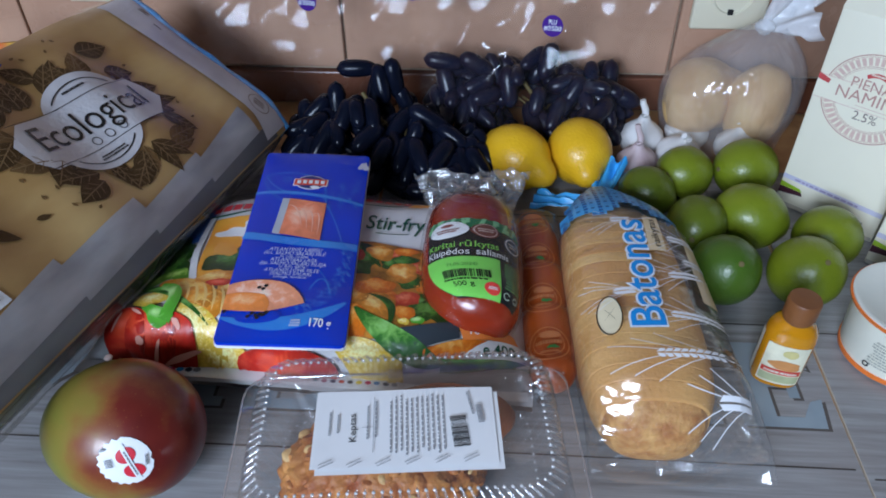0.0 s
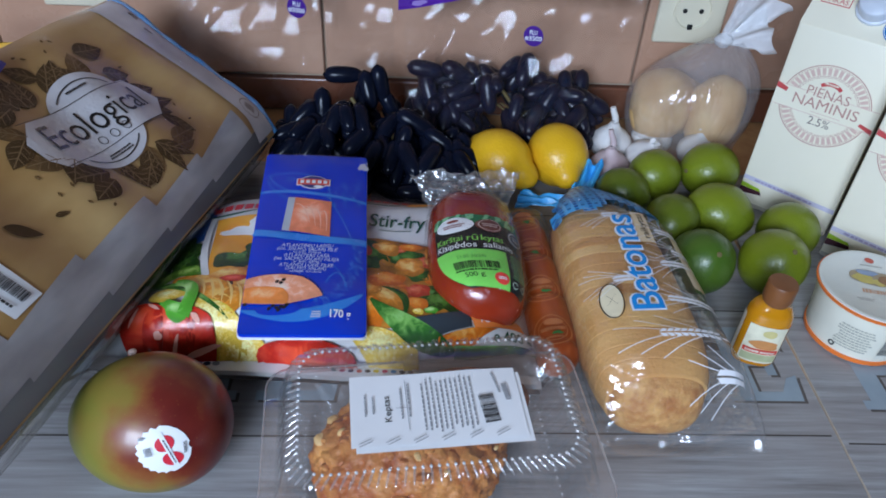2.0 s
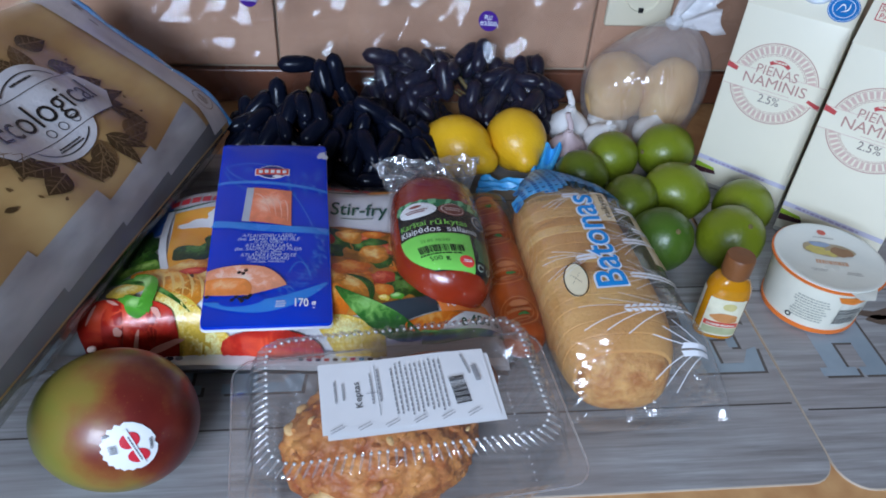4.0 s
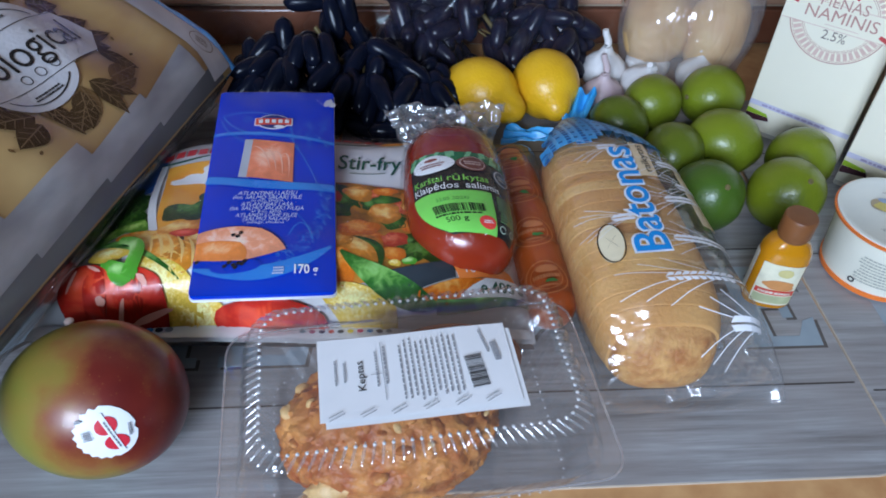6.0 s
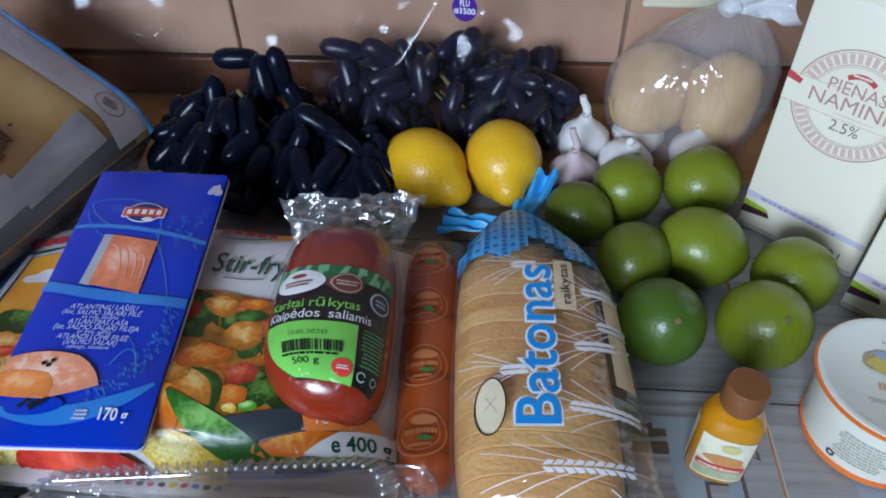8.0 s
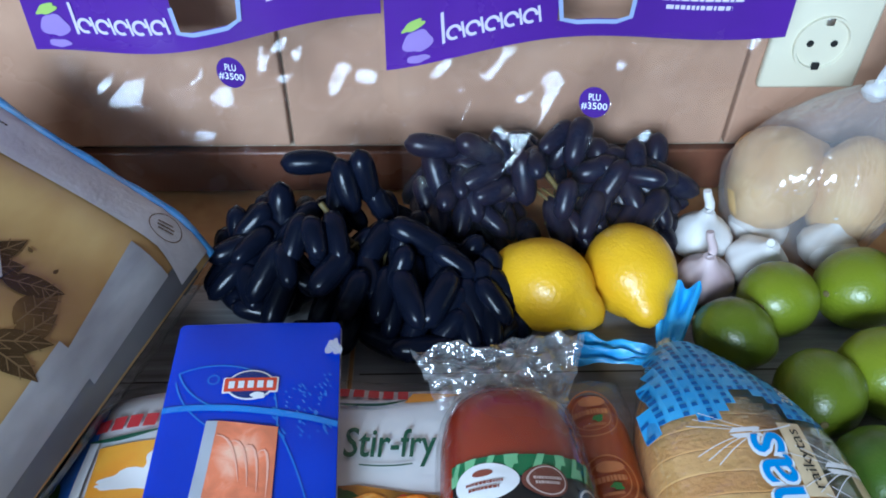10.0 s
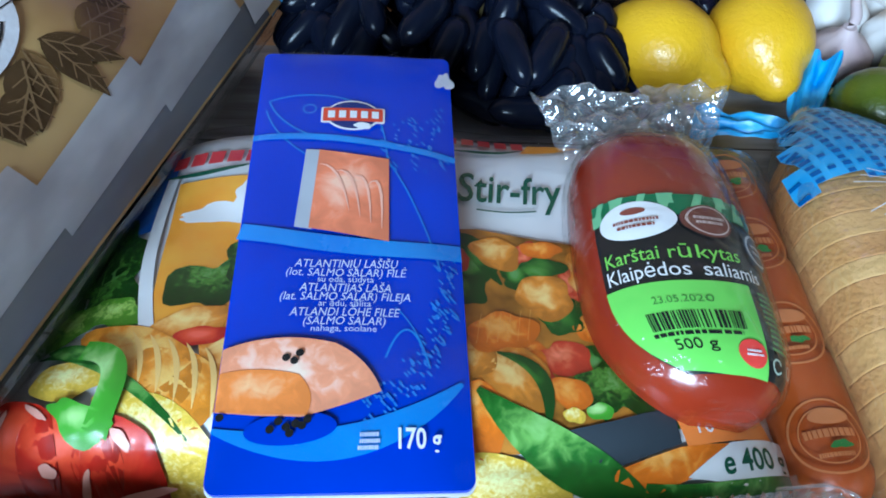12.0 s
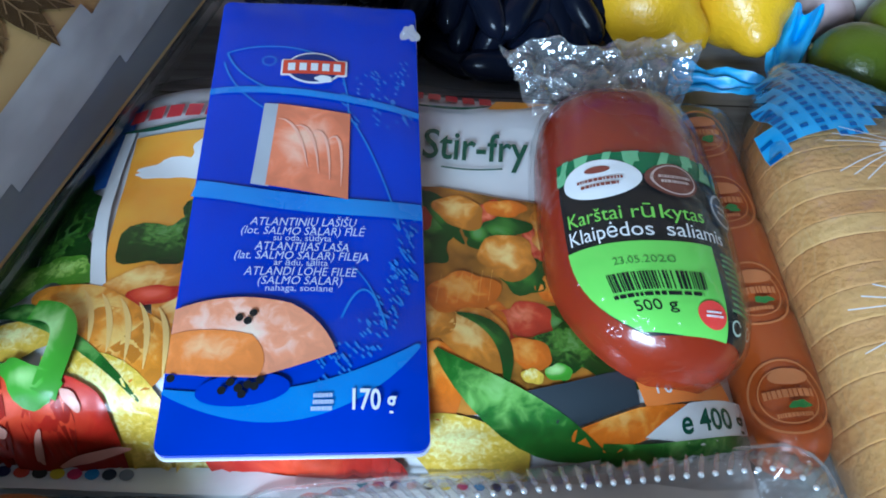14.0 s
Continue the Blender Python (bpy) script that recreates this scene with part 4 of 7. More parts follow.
    steak = P(curve((0.006, 0.760), (0.22, 0.728), (0.46, 0.755), 10) + curve((0.46, 0.755), (0.60, 0.785), (0.645, 0.842), 6)[1:] + curve((0.645, 0.842), (0.46, 0.872), (0.34, 0.885), 6)[1:] + [(0.16, 0.880), (0.006, 0.872)])
    pr([steak], photo("fillet_print", (0.84, 0.33, 0.18), (0.92, 0.55, 0.42), 160, 0.85), "fillet_print", 0.0016, "salmon fillet picture")
    pr([P(curve((0.006, 0.806), (0.16, 0.793), (0.32, 0.812), 8) + curve((0.32, 0.812), (0.40, 0.845), (0.36, 0.882), 6)[1:] + [(0.16, 0.878), (0.006, 0.871)])], photo("fillet_deep", (0.84, 0.26, 0.06), (0.88, 0.40, 0.17), 160, 0.85), "fillet_side_print", 0.0018)
    pr([oval(U(a), V(b), 0.0015, n=12) for a, b in ((0.265, 0.782), (0.298, 0.788), (0.318, 0.774), (0.255, 0.892), (0.285, 0.902), (0.32, 0.897), (0.30, 0.912), (0.345, 0.900), (0.225, 0.905), (0.365, 0.890), (0.03, 0.882))], BLACK, "peppercorn_print", 0.0022)
    # mark: red bar on a white-rimmed oval
    pr([oval(U(0.49), V(0.212), 0.0125, 0.0098, 30)], WHITE, "mark_rim", 0.0012)
    pr([rounded(U(0.33), U(0.65), V(0.236), V(0.188), 0.001)], WHITE, "mark_rim", 0.00125)
    pr([oval(U(0.49), V(0.212), 0.0115, 0.0088, 30)], ink("navy_print", (0.01, 0.03, 0.16)), "mark_oval", 0.0014)
    pr([rounded(U(0.34), U(0.64), V(0.232), V(0.192), 0.0006)], ink("red_print", (0.70, 0.07, 0.03)), "mark_bar", 0.0016, "red logo bar")
    pr([rect(U(0.365 + 0.055 * k), U(0.40 + 0.055 * k), V(0.224), V(0.202)) for k in range(5)], WHITE, "mark_shapes", 0.0019)
    pr([blob(U(0.54), V(0.246), 0.004, 0.002, 5)], WHITE, "mark_drop", 0.0019)
    rows = (("ATLANTINIŲ LAŠIŠŲ", 0.592, 0.0052, 0.45, 0.2), ("(lot. SALMO SALAR) FILĖ", 0.611, 0.0050, 0.52, 0.2), ("su oda, sūdyta", 0.625, 0.0038, 0.24, 0), ("ATLANTIJAS LAŠA", 0.643, 0.0052, 0.39, 0.2), ("(lat. SALMO SALAR) FILEJA", 0.661, 0.0050, 0.55, 0.2), ("ar ādu, sālīta", 0.675, 0.0038, 0.22, 0), ("ATLANDI LÕHE FILEE", 0.693, 0.0052, 0.46, 0.2), ("(SALMO SALAR)", 0.711, 0.0050, 0.34, 0.2), ("nahaga, soolane", 0.726, 0.0038, 0.27, 0))
    pale = ink("pale_lettering", (0.55, 0.62, 0.78))
    for t, v, size, w, sh in rows:
        part("words_print", words(t, size, U(0.487), V(v), top, 0.0013, -1, w * W, sh), pale, p)
    part("words_print", words("170 g", 0.0100, U(0.785), V(0.923), top, 0.0016, 0, 0.0150, 0, 0.0002), WHITE, p, "white weight lettering")
    pr(bars(U(0.60), V(0.925), 0.008, 0.007, 3, 6, 0.6), pale, "small_print", 0.0013)
    part("sheen_film", grid(lambda a, b: top(0.002 + a * (W - 0.004), 0.002 + b * (L - 0.004), 0.0028 + 0.0006 * wave(a * 9, b * 15)), 40, 70), film("pack_sheen", 0.993, rough=0.09, crease=16, strength=0.35), p, "glossy film surface")
    pr([blob(W * 0.965, L * 0.90, 0.0035, 0.0065, 3, 0.5)], film("tear_film", 0.5, rough=0.1, crease=160, strength=1.0, milky=0.4), "tear_notch", 0.0036, "crumpled silver tear notch")


build_salmon_pack()


# ---- salami ----
def build_salami():
    p = thing("salami", "thick red-brown smoked salami with black and green label in film", "salami", m=axes((-0.0475, 0.163, 0.0600), (0.998, 0.03, -0.05), (-0.035, 1, 0.03)))
    HW, HH, HL = 0.0390, 0.031, 0.0715

    def prof(t):
        return max(0.0, 1 - abs(t) ** 6.0) ** 0.38

    def skew(x, t):
        k = max(0.0, (-t - 0.25) / 0.75)
        return x * (1 - 0.17 * k * k) + 0.009 * k * k

    def skin(k, extra, low, high, n=40, seg=40):
        rings = []
        for i in range(n + 1):
            t = low + (high - low) * i / n
            s = prof(min(0.985, abs(t)))
            s *= 1 - 0.10 * max(0, t) - 0.05 * max(0, -t)
            rings.append([Vector((skew((HW * s + extra) * math.copysign(abs(math.cos(a)) ** 0.85, math.cos(a)) * k, t), t * HL, (HH * s + extra) * math.copysign(abs(math.sin(a)) ** 0.9, math.sin(a)) * k)) for a in [2 * math.pi * j / seg for j in range(seg)]])
        return loft(rings)

    part("casing", skin(1, 0, -0.99, 0.99), surf("salami_casing", (0.29, 0.028, 0.008), (0.20, 0.018, 0.006), 18, 0.24, 0.12, 220, coat=0.4), p)
    part("tip", ball(0.007, 0.006, 0.006, 14), surf("tip_dark", (0.06, 0.02, 0.015)), p).location = (0.0, HL + 0.001, 0.002)

    def top(u, v, lift):
        v = (v if v > -0.018 else -0.018 + (v + 0.018) * 0.76) - 0.006
        t = v / HL
        s = prof(min(0.98, abs(t))) * (1 - 0.10 * max(0, t) - 0.05 * max(0, -t))
        a = u / (HW * 0.92)
        ca, sa = math.sin(a), math.cos(a)
        x = (HW * s + lift) * math.copysign(abs(ca) ** 0.85, ca)
        z = (HH * s + lift) * math.copysign(abs(sa) ** 0.9, sa)
        return Vector((skew(x, t), v, z))

    pr = lambda polys, m, nm, lift, label="": part(nm, laid(polys, top, lift, 0.006), m, p, label)
    green = ink("bright_green_label", (0.20, 0.62, 0.10))
    X0, X1 = -0.035, 0.041
    pr([[(X0, 0.024), (X1, 0.024), (X1, -0.071)] + [(X0 + 0.018 + 0.01 * k, -0.067 - 0.0005 * k) for k in (4, 2, 0)] + curve((X0 + 0.016, -0.066), (X0 + 0.001, -0.055), (X0, -0.030), 8)[0:]], BLACK, "label", 0.0006, "black label")
    pr([[(X0, -0.020), (X0 + 0.052, -0.020), (X0 + 0.052, -0.0695), (X0 + 0.034, -0.068)] + curve((X0 + 0.016, -0.065), (X0 + 0.001, -0.054), (X0, -0.030), 8)], green, "green_panel", 0.0010, "bright green label panel")
    check = [rect(X0 + 0.0095 * k, X0 + 0.0095 * k + 0.005, 0.013 + 0.0055 * (k % 2), 0.0185 + 0.0055 * (k % 2)) for k in range(8)]
    pr([rect(X0, X1, 0.0125, 0.024)], ink("dark_green_check", (0.015, 0.16, 0.06)), "check_band", 0.0010)
    pr(check + [[(X0 + 0.009 * k, 0.0125), (X0 + 0.009 * k + 0.003, 0.0125), (X0 + 0.009 * k + 0.007, 0.024), (X0 + 0.009 * k + 0.004, 0.024)] for k in range(8)], ink("pale_green_check", (0.2, 0.5, 0.25)), "check_print", 0.0013)
    pr([oval(X0 + 0.0185, 0.0105, 0.0148, 0.0098, 34)], WHITE, "oval_badge", 0.0016, "white oval badge")
    pr([oval(X0 + 0.0185, 0.015, 0.005, 0.0018, 16)] + bars(X0 + 0.0185, 0.0085, 0.018, 0.006, 2, 4, 0.5), ink("brown_print", (0.25, 0.06, 0.04)), "badge_print", 0.0019)
    pr([oval(X0 + 0.0425, 0.0095, 0.0088, 0.0085, 26)], ink("brown_disc", (0.16, 0.05, 0.035)), "round_badge", 0.0016)
    pr(ring(X0 + 0.0425, 0.0095, 0.0070, 0.0076, n=24) + bars(X0 + 0.0425, 0.0095, 0.012, 0.005, 2, 7, 0.6), ink("pale_pink", (0.6, 0.45, 0.4)), "badge_ring", 0.0019)
    pr([oval(X0 + 0.064, 0.0005, 0.0086, 0.0092, 26)], ink("navy_disc", (0.03, 0.05, 0.09)), "round_badge", 0.0016)
    pr(ring(X0 + 0.064, 0.0005, 0.0066, 0.0078, n=24) + bars(X0 + 0.064, 0.0005, 0.009, 0.006, 2, 9, 0.5), ink("pale_grey", (0.5, 0.52, 0.55)), "badge_ring", 0.0019)
    part("words_print", words("Karštai rūkytas", 0.0092, X0 + 0.027, -0.0065, top, 0.0012, 0, 0.048), ink("lime_lettering", (0.25, 0.65, 0.10)), p, "lime green lettering")
    part("words_print", words("Klaipėdos saliamis", 0.0092, X0 + 0.031, -0.0145, top, 0.0012, 0, 0.057), WHITE, p, "white lettering")
    part("words_print", words("23.05.2020", 0.0056, X0 + 0.027, -0.0310, top, 0.0014, 0, 0.019), ink("grey_lettering", (0.08, 0.25, 0.05)), p)
    part("words_print", words("500 g", 0.0072, X0 + 0.026, -0.0545, top, 0.0014, 0, 0.015), BLACK, p)
    pr(barcode(X0 + 0.029, -0.0420, 0.032, 0.0095, 6) + bars(X0 + 0.028, -0.0490, 0.033, 0.0022, 1, 3, 0.8), BLACK, "barcode", 0.0014)
    pr([oval(X0 + 0.0445, -0.0585, 0.0062, 0.0068, 24)], ink("red_dot_print", (0.75, 0.06, 0.05)), "red_dot", 0.0016, "red round mark")
    pr(bars(X0 + 0.0445, -0.0585, 0.008, 0.004, 2, 2, 0.5), WHITE, "dot_print", 0.0019)
    pr(bars(X0 + 0.064, -0.0385, 0.018, 0.034, 10, 12, 0.45), ink("green_small_print", (0.12, 0.35, 0.12)), "small_print", 0.0012)
    pr(ring(X0 + 0.058, -0.0620, 0.0028, 0.0038, 20, 330, n=16) + ring(X0 + 0.069, -0.0620, 0.0026, 0.0032, n=16), ink("pale_sign", (0.45, 0.55, 0.45)), "recycling_sign", 0.0013)
    part("wrapper", skin(1, 0.0026, -0.985, 0.985), CLEAR_SOFT, p, "clear shrink film")
    r = random.Random(3)

    def crumple(a, b):
        s = 0.036 + 0.016 * b + 0.004 * wave(a * 5, b * 3, 8)
        return Vector(((2 * a - 1) * s, HL * 0.90 + b * 0.036 + 0.007 * wave(a * 4, b * 4) + 0.012 * b * (a - 0.3), 0.016 * math.sin(math.pi * a) * (1 - b) + 0.012 * wave(a * 9, b * 6, 4) + 0.014 * b))

    part("loose_end", grid(crumple, 40, 20), CRINKLE, p, "crumpled clear film end")

    def tail(a, b):
        return Vector((-HW * 0.9 - 0.010 * b + 0.003 * wave(a * 8, b * 5), -HL * 0.95 + a * HL * 1.0, -0.020 + 0.012 * wave(a * 7, b * 4, 2) - 0.006 * b))

    part("side_seam", grid(tail, 30, 6), CRINKLE, p, "crinkled film seam")

    def foot(a, b):
        return Vector(((a - 0.62) * 0.064, -HL * 0.84 - b * 0.016 - 0.010 * a, -0.006 - 0.014 * b + 0.006 * wave(a * 8, b * 4, 5)))

    part("bottom_end", grid(foot, 30, 6), CLEAR_SOFT, p, "crinkled film end")


build_salami()


# ---- sausages in a clear sleeve ----
def build_sausage_pack():
    p = thing("sausage_pack", "orange-brown sausages in clear film with round pale labels", "sausages", m=axes((0.0125, 0.166, 0.0235), (1, 0.06, 0), (-0.06, 1, 0.0)))
    skin = surf("sausage_skin", (0.44, 0.085, 0.013), (0.33, 0.055, 0.010), 30, 0.3, 0.1, 200, coat=0.4)
    HL, R = 0.096, 0.0205
    rings = []
    for i in range(61):
        t = -1 + 2 * i / 60
        s = max(0.06, (1 - abs(t) ** 9)) ** 0.5 * (1 - 0.10 * math.exp(-((((t * HL + 0.1005) / 0.0505) % 1 - 0.5) / 0.07) ** 2))
        rings.append([Vector((R * s * math.cos(a), t * HL, R * s * math.sin(a))) for a in [2 * math.pi * j / 26 for j in range(26)]])
    part("sausage", loft(rings), skin, p)

    def top(u, v, lift):
        a = u / R
        return Vector(((R + lift) * math.sin(a), v, (R + lift) * math.cos(a)))

    pale = ink("pale_label_ink", (0.60, 0.21, 0.075))
    green = ink("leaf_green_ink", (0.05, 0.22, 0.05))
    for k, v in enumerate((-0.070, -0.022, 0.028, 0.072)):
        u = -0.004
        part("round_label", laid(ring(u, v, 0.0150, 0.0160, n=36) + ring(u, v, 0.0112, 0.0118, n=36) + bars(u, v + 0.001, 0.024, 0.005, 1, k, 0.7) + bars(u, v - 0.008, 0.014, 0.003, 1, k + 4, 0.6) + [oval(u + 0.002, v + 0.008, 0.008, 0.0035, 16)], top, 0.0006, 0.006), pale, p, "round pale printed label")
        part("leaf_sign", laid([blob(u + 0.003, v - 0.004, 0.0035, 0.002, k + 3, 0.4)], top, 0.0009, 0.006), green, p)
    rings = []
    for i in range(33):
        t = -1 + 2 * i / 32
        s = 1.06 + 0.14 * wave(t * 5, 1.0)
        fl = max(0.12, 1 - abs(t) ** 12)
        rings.append([Vector(((R + 0.003) * s * math.cos(a), t * (HL + 0.012), max(-0.0225, (0.024 * fl) * math.sin(a) * (1 + 0.08 * wave(t * 8, a))))) for a in [2 * math.pi * j / 28 for j in range(28)]])
    part("sleeve", loft(rings, cap=False), CLEAR_SOFT, p, "loose clear film sleeve")


build_sausage_pack()


# ---- sliced loaf in a printed bag ----
def loaf_at(y):
    """Centre, half width and height of the loaf at y."""
    t = (y - 0.146) / 0.128
    cx = 0.0790 - 0.05 * (y - 0.10)
    s = max(0.0, 1 - abs(t) ** 5) ** 0.4
    k = max(0.0, y - 0.14) / 0.13
    return cx, 0.0470 * s * (1 - 0.16 * k * k), 0.072 * s ** 0.8 * (1 - 0.14 * k * k)


def bag_at(y):
    cx = 0.0850 - 0.06 * (y - 0.10)
    w, h = 0.0555 - 0.03 * max(0.0, y - 0.10), 0.0765
    if y > 0.19:
        k = min(1.0, (y - 0.19) / 0.108)
        cx -= 0.006 * k
        w, h = w * (1 - 0.80 * k ** 1.9), h * (1 - 0.50 * k ** 1.6)
    if y < 0.06:
        k = min(1.0, (0.06 - y) / 0.055)
        w, h = w * (1 + 0.05 * k), h * (1 - 0.90 * k ** 2)
    return cx, w, h


def bag_top(x, y, lift):
    cx, w, h = bag_at(y)
    d = max(-0.985, min(0.985, (x - cx) / w))
    up = math.sqrt(1 - abs(d) ** 2.5) ** 0.75
    return Vector((x, y, max(0.004, 0.0025 + h * 1.02 * (0.5 + 0.5 * up) + lift)))


def build_loaf():
    p = thing("loaf_of_bread", "sliced loaf in clear bag printed with blue letters and wheat", "bread")
    crust = surf("loaf_crust", (0.56, 0.25, 0.055), (0.72, 0.41, 0.13), 18, 0.6, 0.5, 350, spread=0.6)
    crumb = surf("loaf_side", (0.76, 0.47, 0.16), (0.62, 0.31, 0.08), 18, 0.75, 0.5, 260)
    n = 19
    rr = random.Random(7)
    cuts = [0.0365 + 0.2340 * i / n + (rr.uniform(-0.0025, 0.0025) if 0 < i < n else 0) for i in range(n + 1)]
    heel = []
    for k in range(9):
        f = k / 8
        cx, w, h = loaf_at(0.034)
        s = max(0.05, math.sqrt(1 - (1 - f) ** 2))
        heel.append([Vector((cx + w * s * math.copysign(abs(math.cos(a)) ** 0.75, math.cos(a)), 0.0165 + 0.020 * f, 0.0035 + (h - 0.0035) * (0.42 + (0.08 * f) + (0.42 + 0.08 * f) * s * math.copysign(abs(math.sin(a)) ** 0.7, math.sin(a))))) for a in [2 * math.pi * j / 30 for j in range(30)]])
    part("heel", loft(heel), surf("baked_heel", (0.42, 0.15, 0.028), (0.68, 0.37, 0.11), 110, 0.55, 1.0, 260, spread=0.5, detail=8), p, "browned end of the loaf")
    for i in range(n):
        y0, y1 = cuts[i], cuts[i + 1]
        rings = []
        for k, y in enumerate((y0, y0 + 0.0005, y0 + 0.0011, y1 - 0.0011, y1 - 0.0005, y1)):
            cx, w, h = loaf_at(y)
            inset = 0.0003 if k in (0, 5) else 0
            w, h = max(0.006, w - inset), max(0.008, h - inset)
            rings.append([Vector((cx + w * math.copysign(abs(math.cos(a)) ** 0.75, math.cos(a)), y, 0.0035 + max(0, h - 0.0035) * (0.5 + 0.5 * math.copysign(abs(math.sin(a)) ** 0.7, math.sin(a))))) for a in [2 * math.pi * j / 30 for j in range(30)]])
        part("slice", loft(rings), rr.choice((crumb, crust, crust)), p)
    # bag
    rings = []
    for i in range(61):
        y = 0.008 + 0.290 * i / 60
        cx, w, h = bag_at(y)
        flare = 0.014 * max(0, 1 - (y - 0.008) / 0.05)
        row = []
        for j in range(44):
            a = 2 * math.pi * j / 44
            c, s = math.cos(a), math.sin(a)
            k = 1 + 0.035 * wave(c * 2 + 3, y * 26, s * 2)
            x = cx + (w + (flare if c > 0 else -flare * 0.4)) * k * math.copysign(abs(c) ** 0.8, c)
            z = 0.0025 + h * k * 1.02 * (0.5 + 0.5 * math.copysign(abs(s) ** 0.75, s))
            row.append(Vector((x, y, z)))
        rings.append(row)
    part("bag", loft(rings, cap=False), LOAF_FILM, p, "clear glossy bag")

    def flap(a, b):
        x = 0.085 + a * 0.080
        return Vector((x + 0.004 * wave(a * 5, b * 5), 0.014 + b * 0.055 + a * 0.016 + 0.004 * wave(a * 6, 2), 0.004 + 0.040 * b * (1 - a) + 0.008 * max(0, wave(a * 6, b * 7, 3))))

    part("bag_end", grid(flap, 26, 18), CRINKLE, p, "crumpled bag end")
    # blue check neck and tie
    sky_blue = surf("sky_blue_print", (0.03, 0.33, 0.76), (0.08, 0.46, 0.84), 60, 0.3)
    deep = ink("deep_blue_check", (0.01, 0.13, 0.42))
    sq, dk = [], []
    for i in range(18):
        for j in range(16):
            x0, y0 = 0.022 + 0.0058 * i, 0.195 + 0.0058 * j
            cx, w, h = bag_at(y0 + 0.003)
            if abs(x0 + 0.003 - cx) > w * 0.97 or y0 < 0.217 + 0.009 * math.sin(i * 0.8) - 9.0 * (x0 - 0.076) ** 2:
                continue
            sq.append(rect(x0, x0 + 0.0058, y0, y0 + 0.0058))
            if i % 2 == 0 and j % 2 == 0:
                dk.append(rect(x0, x0 + 0.0033, y0, y0 + 0.0033))
            elif i % 2 == 0 or j % 2 == 0:
                dk.append(rect(x0, x0 + 0.0028, y0, y0 + 0.0028) if (i + j) % 2 else rect(x0, x0 + 0.002, y0, y0 + 0.002))
    part("check_print", laid(sq, bag_top, 0.0022, 0.02), sky_blue, p, "sky blue checked print")
    part("dark_check_print", laid(dk, bag_top, 0.0028, 0.02), deep, p)
    part("tag_print", laid([[(0.097, 0.243), (0.110, 0.240), (0.113, 0.216), (0.105, 0.212), (0.098, 0.216)]], bag_top, 0.0030, 0.01), sky_blue, p)
    part("words_print", words("300", 0.009, 0.1050, 0.2265, bag_top, 0.0036, 82, 0.016), WHITE, p)

    def gather(rot, ln, spread, bend):
        def f(a, b):
            r = 0.006 + spread * b
            x = (2 * a - 1) * r
            return Vector((0.0680, 0.296, 0.022)) + Matrix.Rotation(radians(rot), 3, "Z") @ Vector((x, b * ln, 0.016 * math.sin(a * 16) * b * 0.35 + bend * b * b + 0.006 * wave(a * 5, b * 5, rot)))
        return f

    part("neck_tail", grid(gather(-20, 0.060, 0.010, 0.016), 24, 12), sky_blue, p, "bunched blue bag tail")
    part("neck_tail", grid(gather(72, 0.060, 0.009, -0.010), 24, 12), sky_blue, p, "bunched blue bag tail")
    tie = lathe([(0.009, -0.003), (0.0105, 0), (0.009, 0.003)], 20)
    bmesh.ops.transform(tie, matrix=Matrix.Translation((0.0680, 0.296, 0.020)) @ Matrix.Rotation(radians(90), 4, "X"), verts=tie.verts)
    part("tie", tie, deep, p, "blue twist tie")
    # printed words and wheat
    rim = ink("letter_rim", (0.75, 0.80, 0.85))
    blue = ink("batch_blue", (0.008, 0.26, 0.66))
    part("words_outline", words("Batonas", 0.0335, 0.0775, 0.137, bag_top, 0.0030, 91, 0.118, 0, 0.0016), rim, p)
    part("words_print", words("Batonas", 0.0335, 0.0775, 0.137, bag_top, 0.0037, 91, 0.116, 0, 0.0003), blue, p, "bright blue word")
    cream = ink("cream_print", (0.66, 0.52, 0.33))
    part("cream_panel", laid([[(0.089, 0.160), (0.102, 0.160), (0.101, 0.203), (0.089, 0.203)], [(0.121, 0.11), (0.133, 0.11), (0.129, 0.18), (0.118, 0.185)]], bag_top, 0.0026, 0.01), cream, p)
    part("words_print", words("raikytas", 0.0085, 0.0955, 0.181, bag_top, 0.0034, 92, 0.034), BLACK, p)
    part("logo_panel", laid([oval(0.0520, 0.092, 0.0080, 0.0175, 30, -4)], bag_top, 0.0028, 0.01), ink("pale_cream", (0.75, 0.66, 0.45)), p, "cream oval mark")
    part("logo_ring", laid([stroke([(0.0520 + 0.0083 * math.cos(radians(t)), 0.092 + 0.0178 * math.sin(radians(t))) for t in range(0, 361, 12)], 0.0008, False), stroke([(0.0485, 0.088), (0.0555, 0.098)], 0.001), stroke([(0.0555, 0.087), (0.0490, 0.098)], 0.001)], bag_top, 0.0034, 0.01), BLACK, p)
    white = ink("wheat_white", (0.74, 0.74, 0.76))
    rr = random.Random(9)

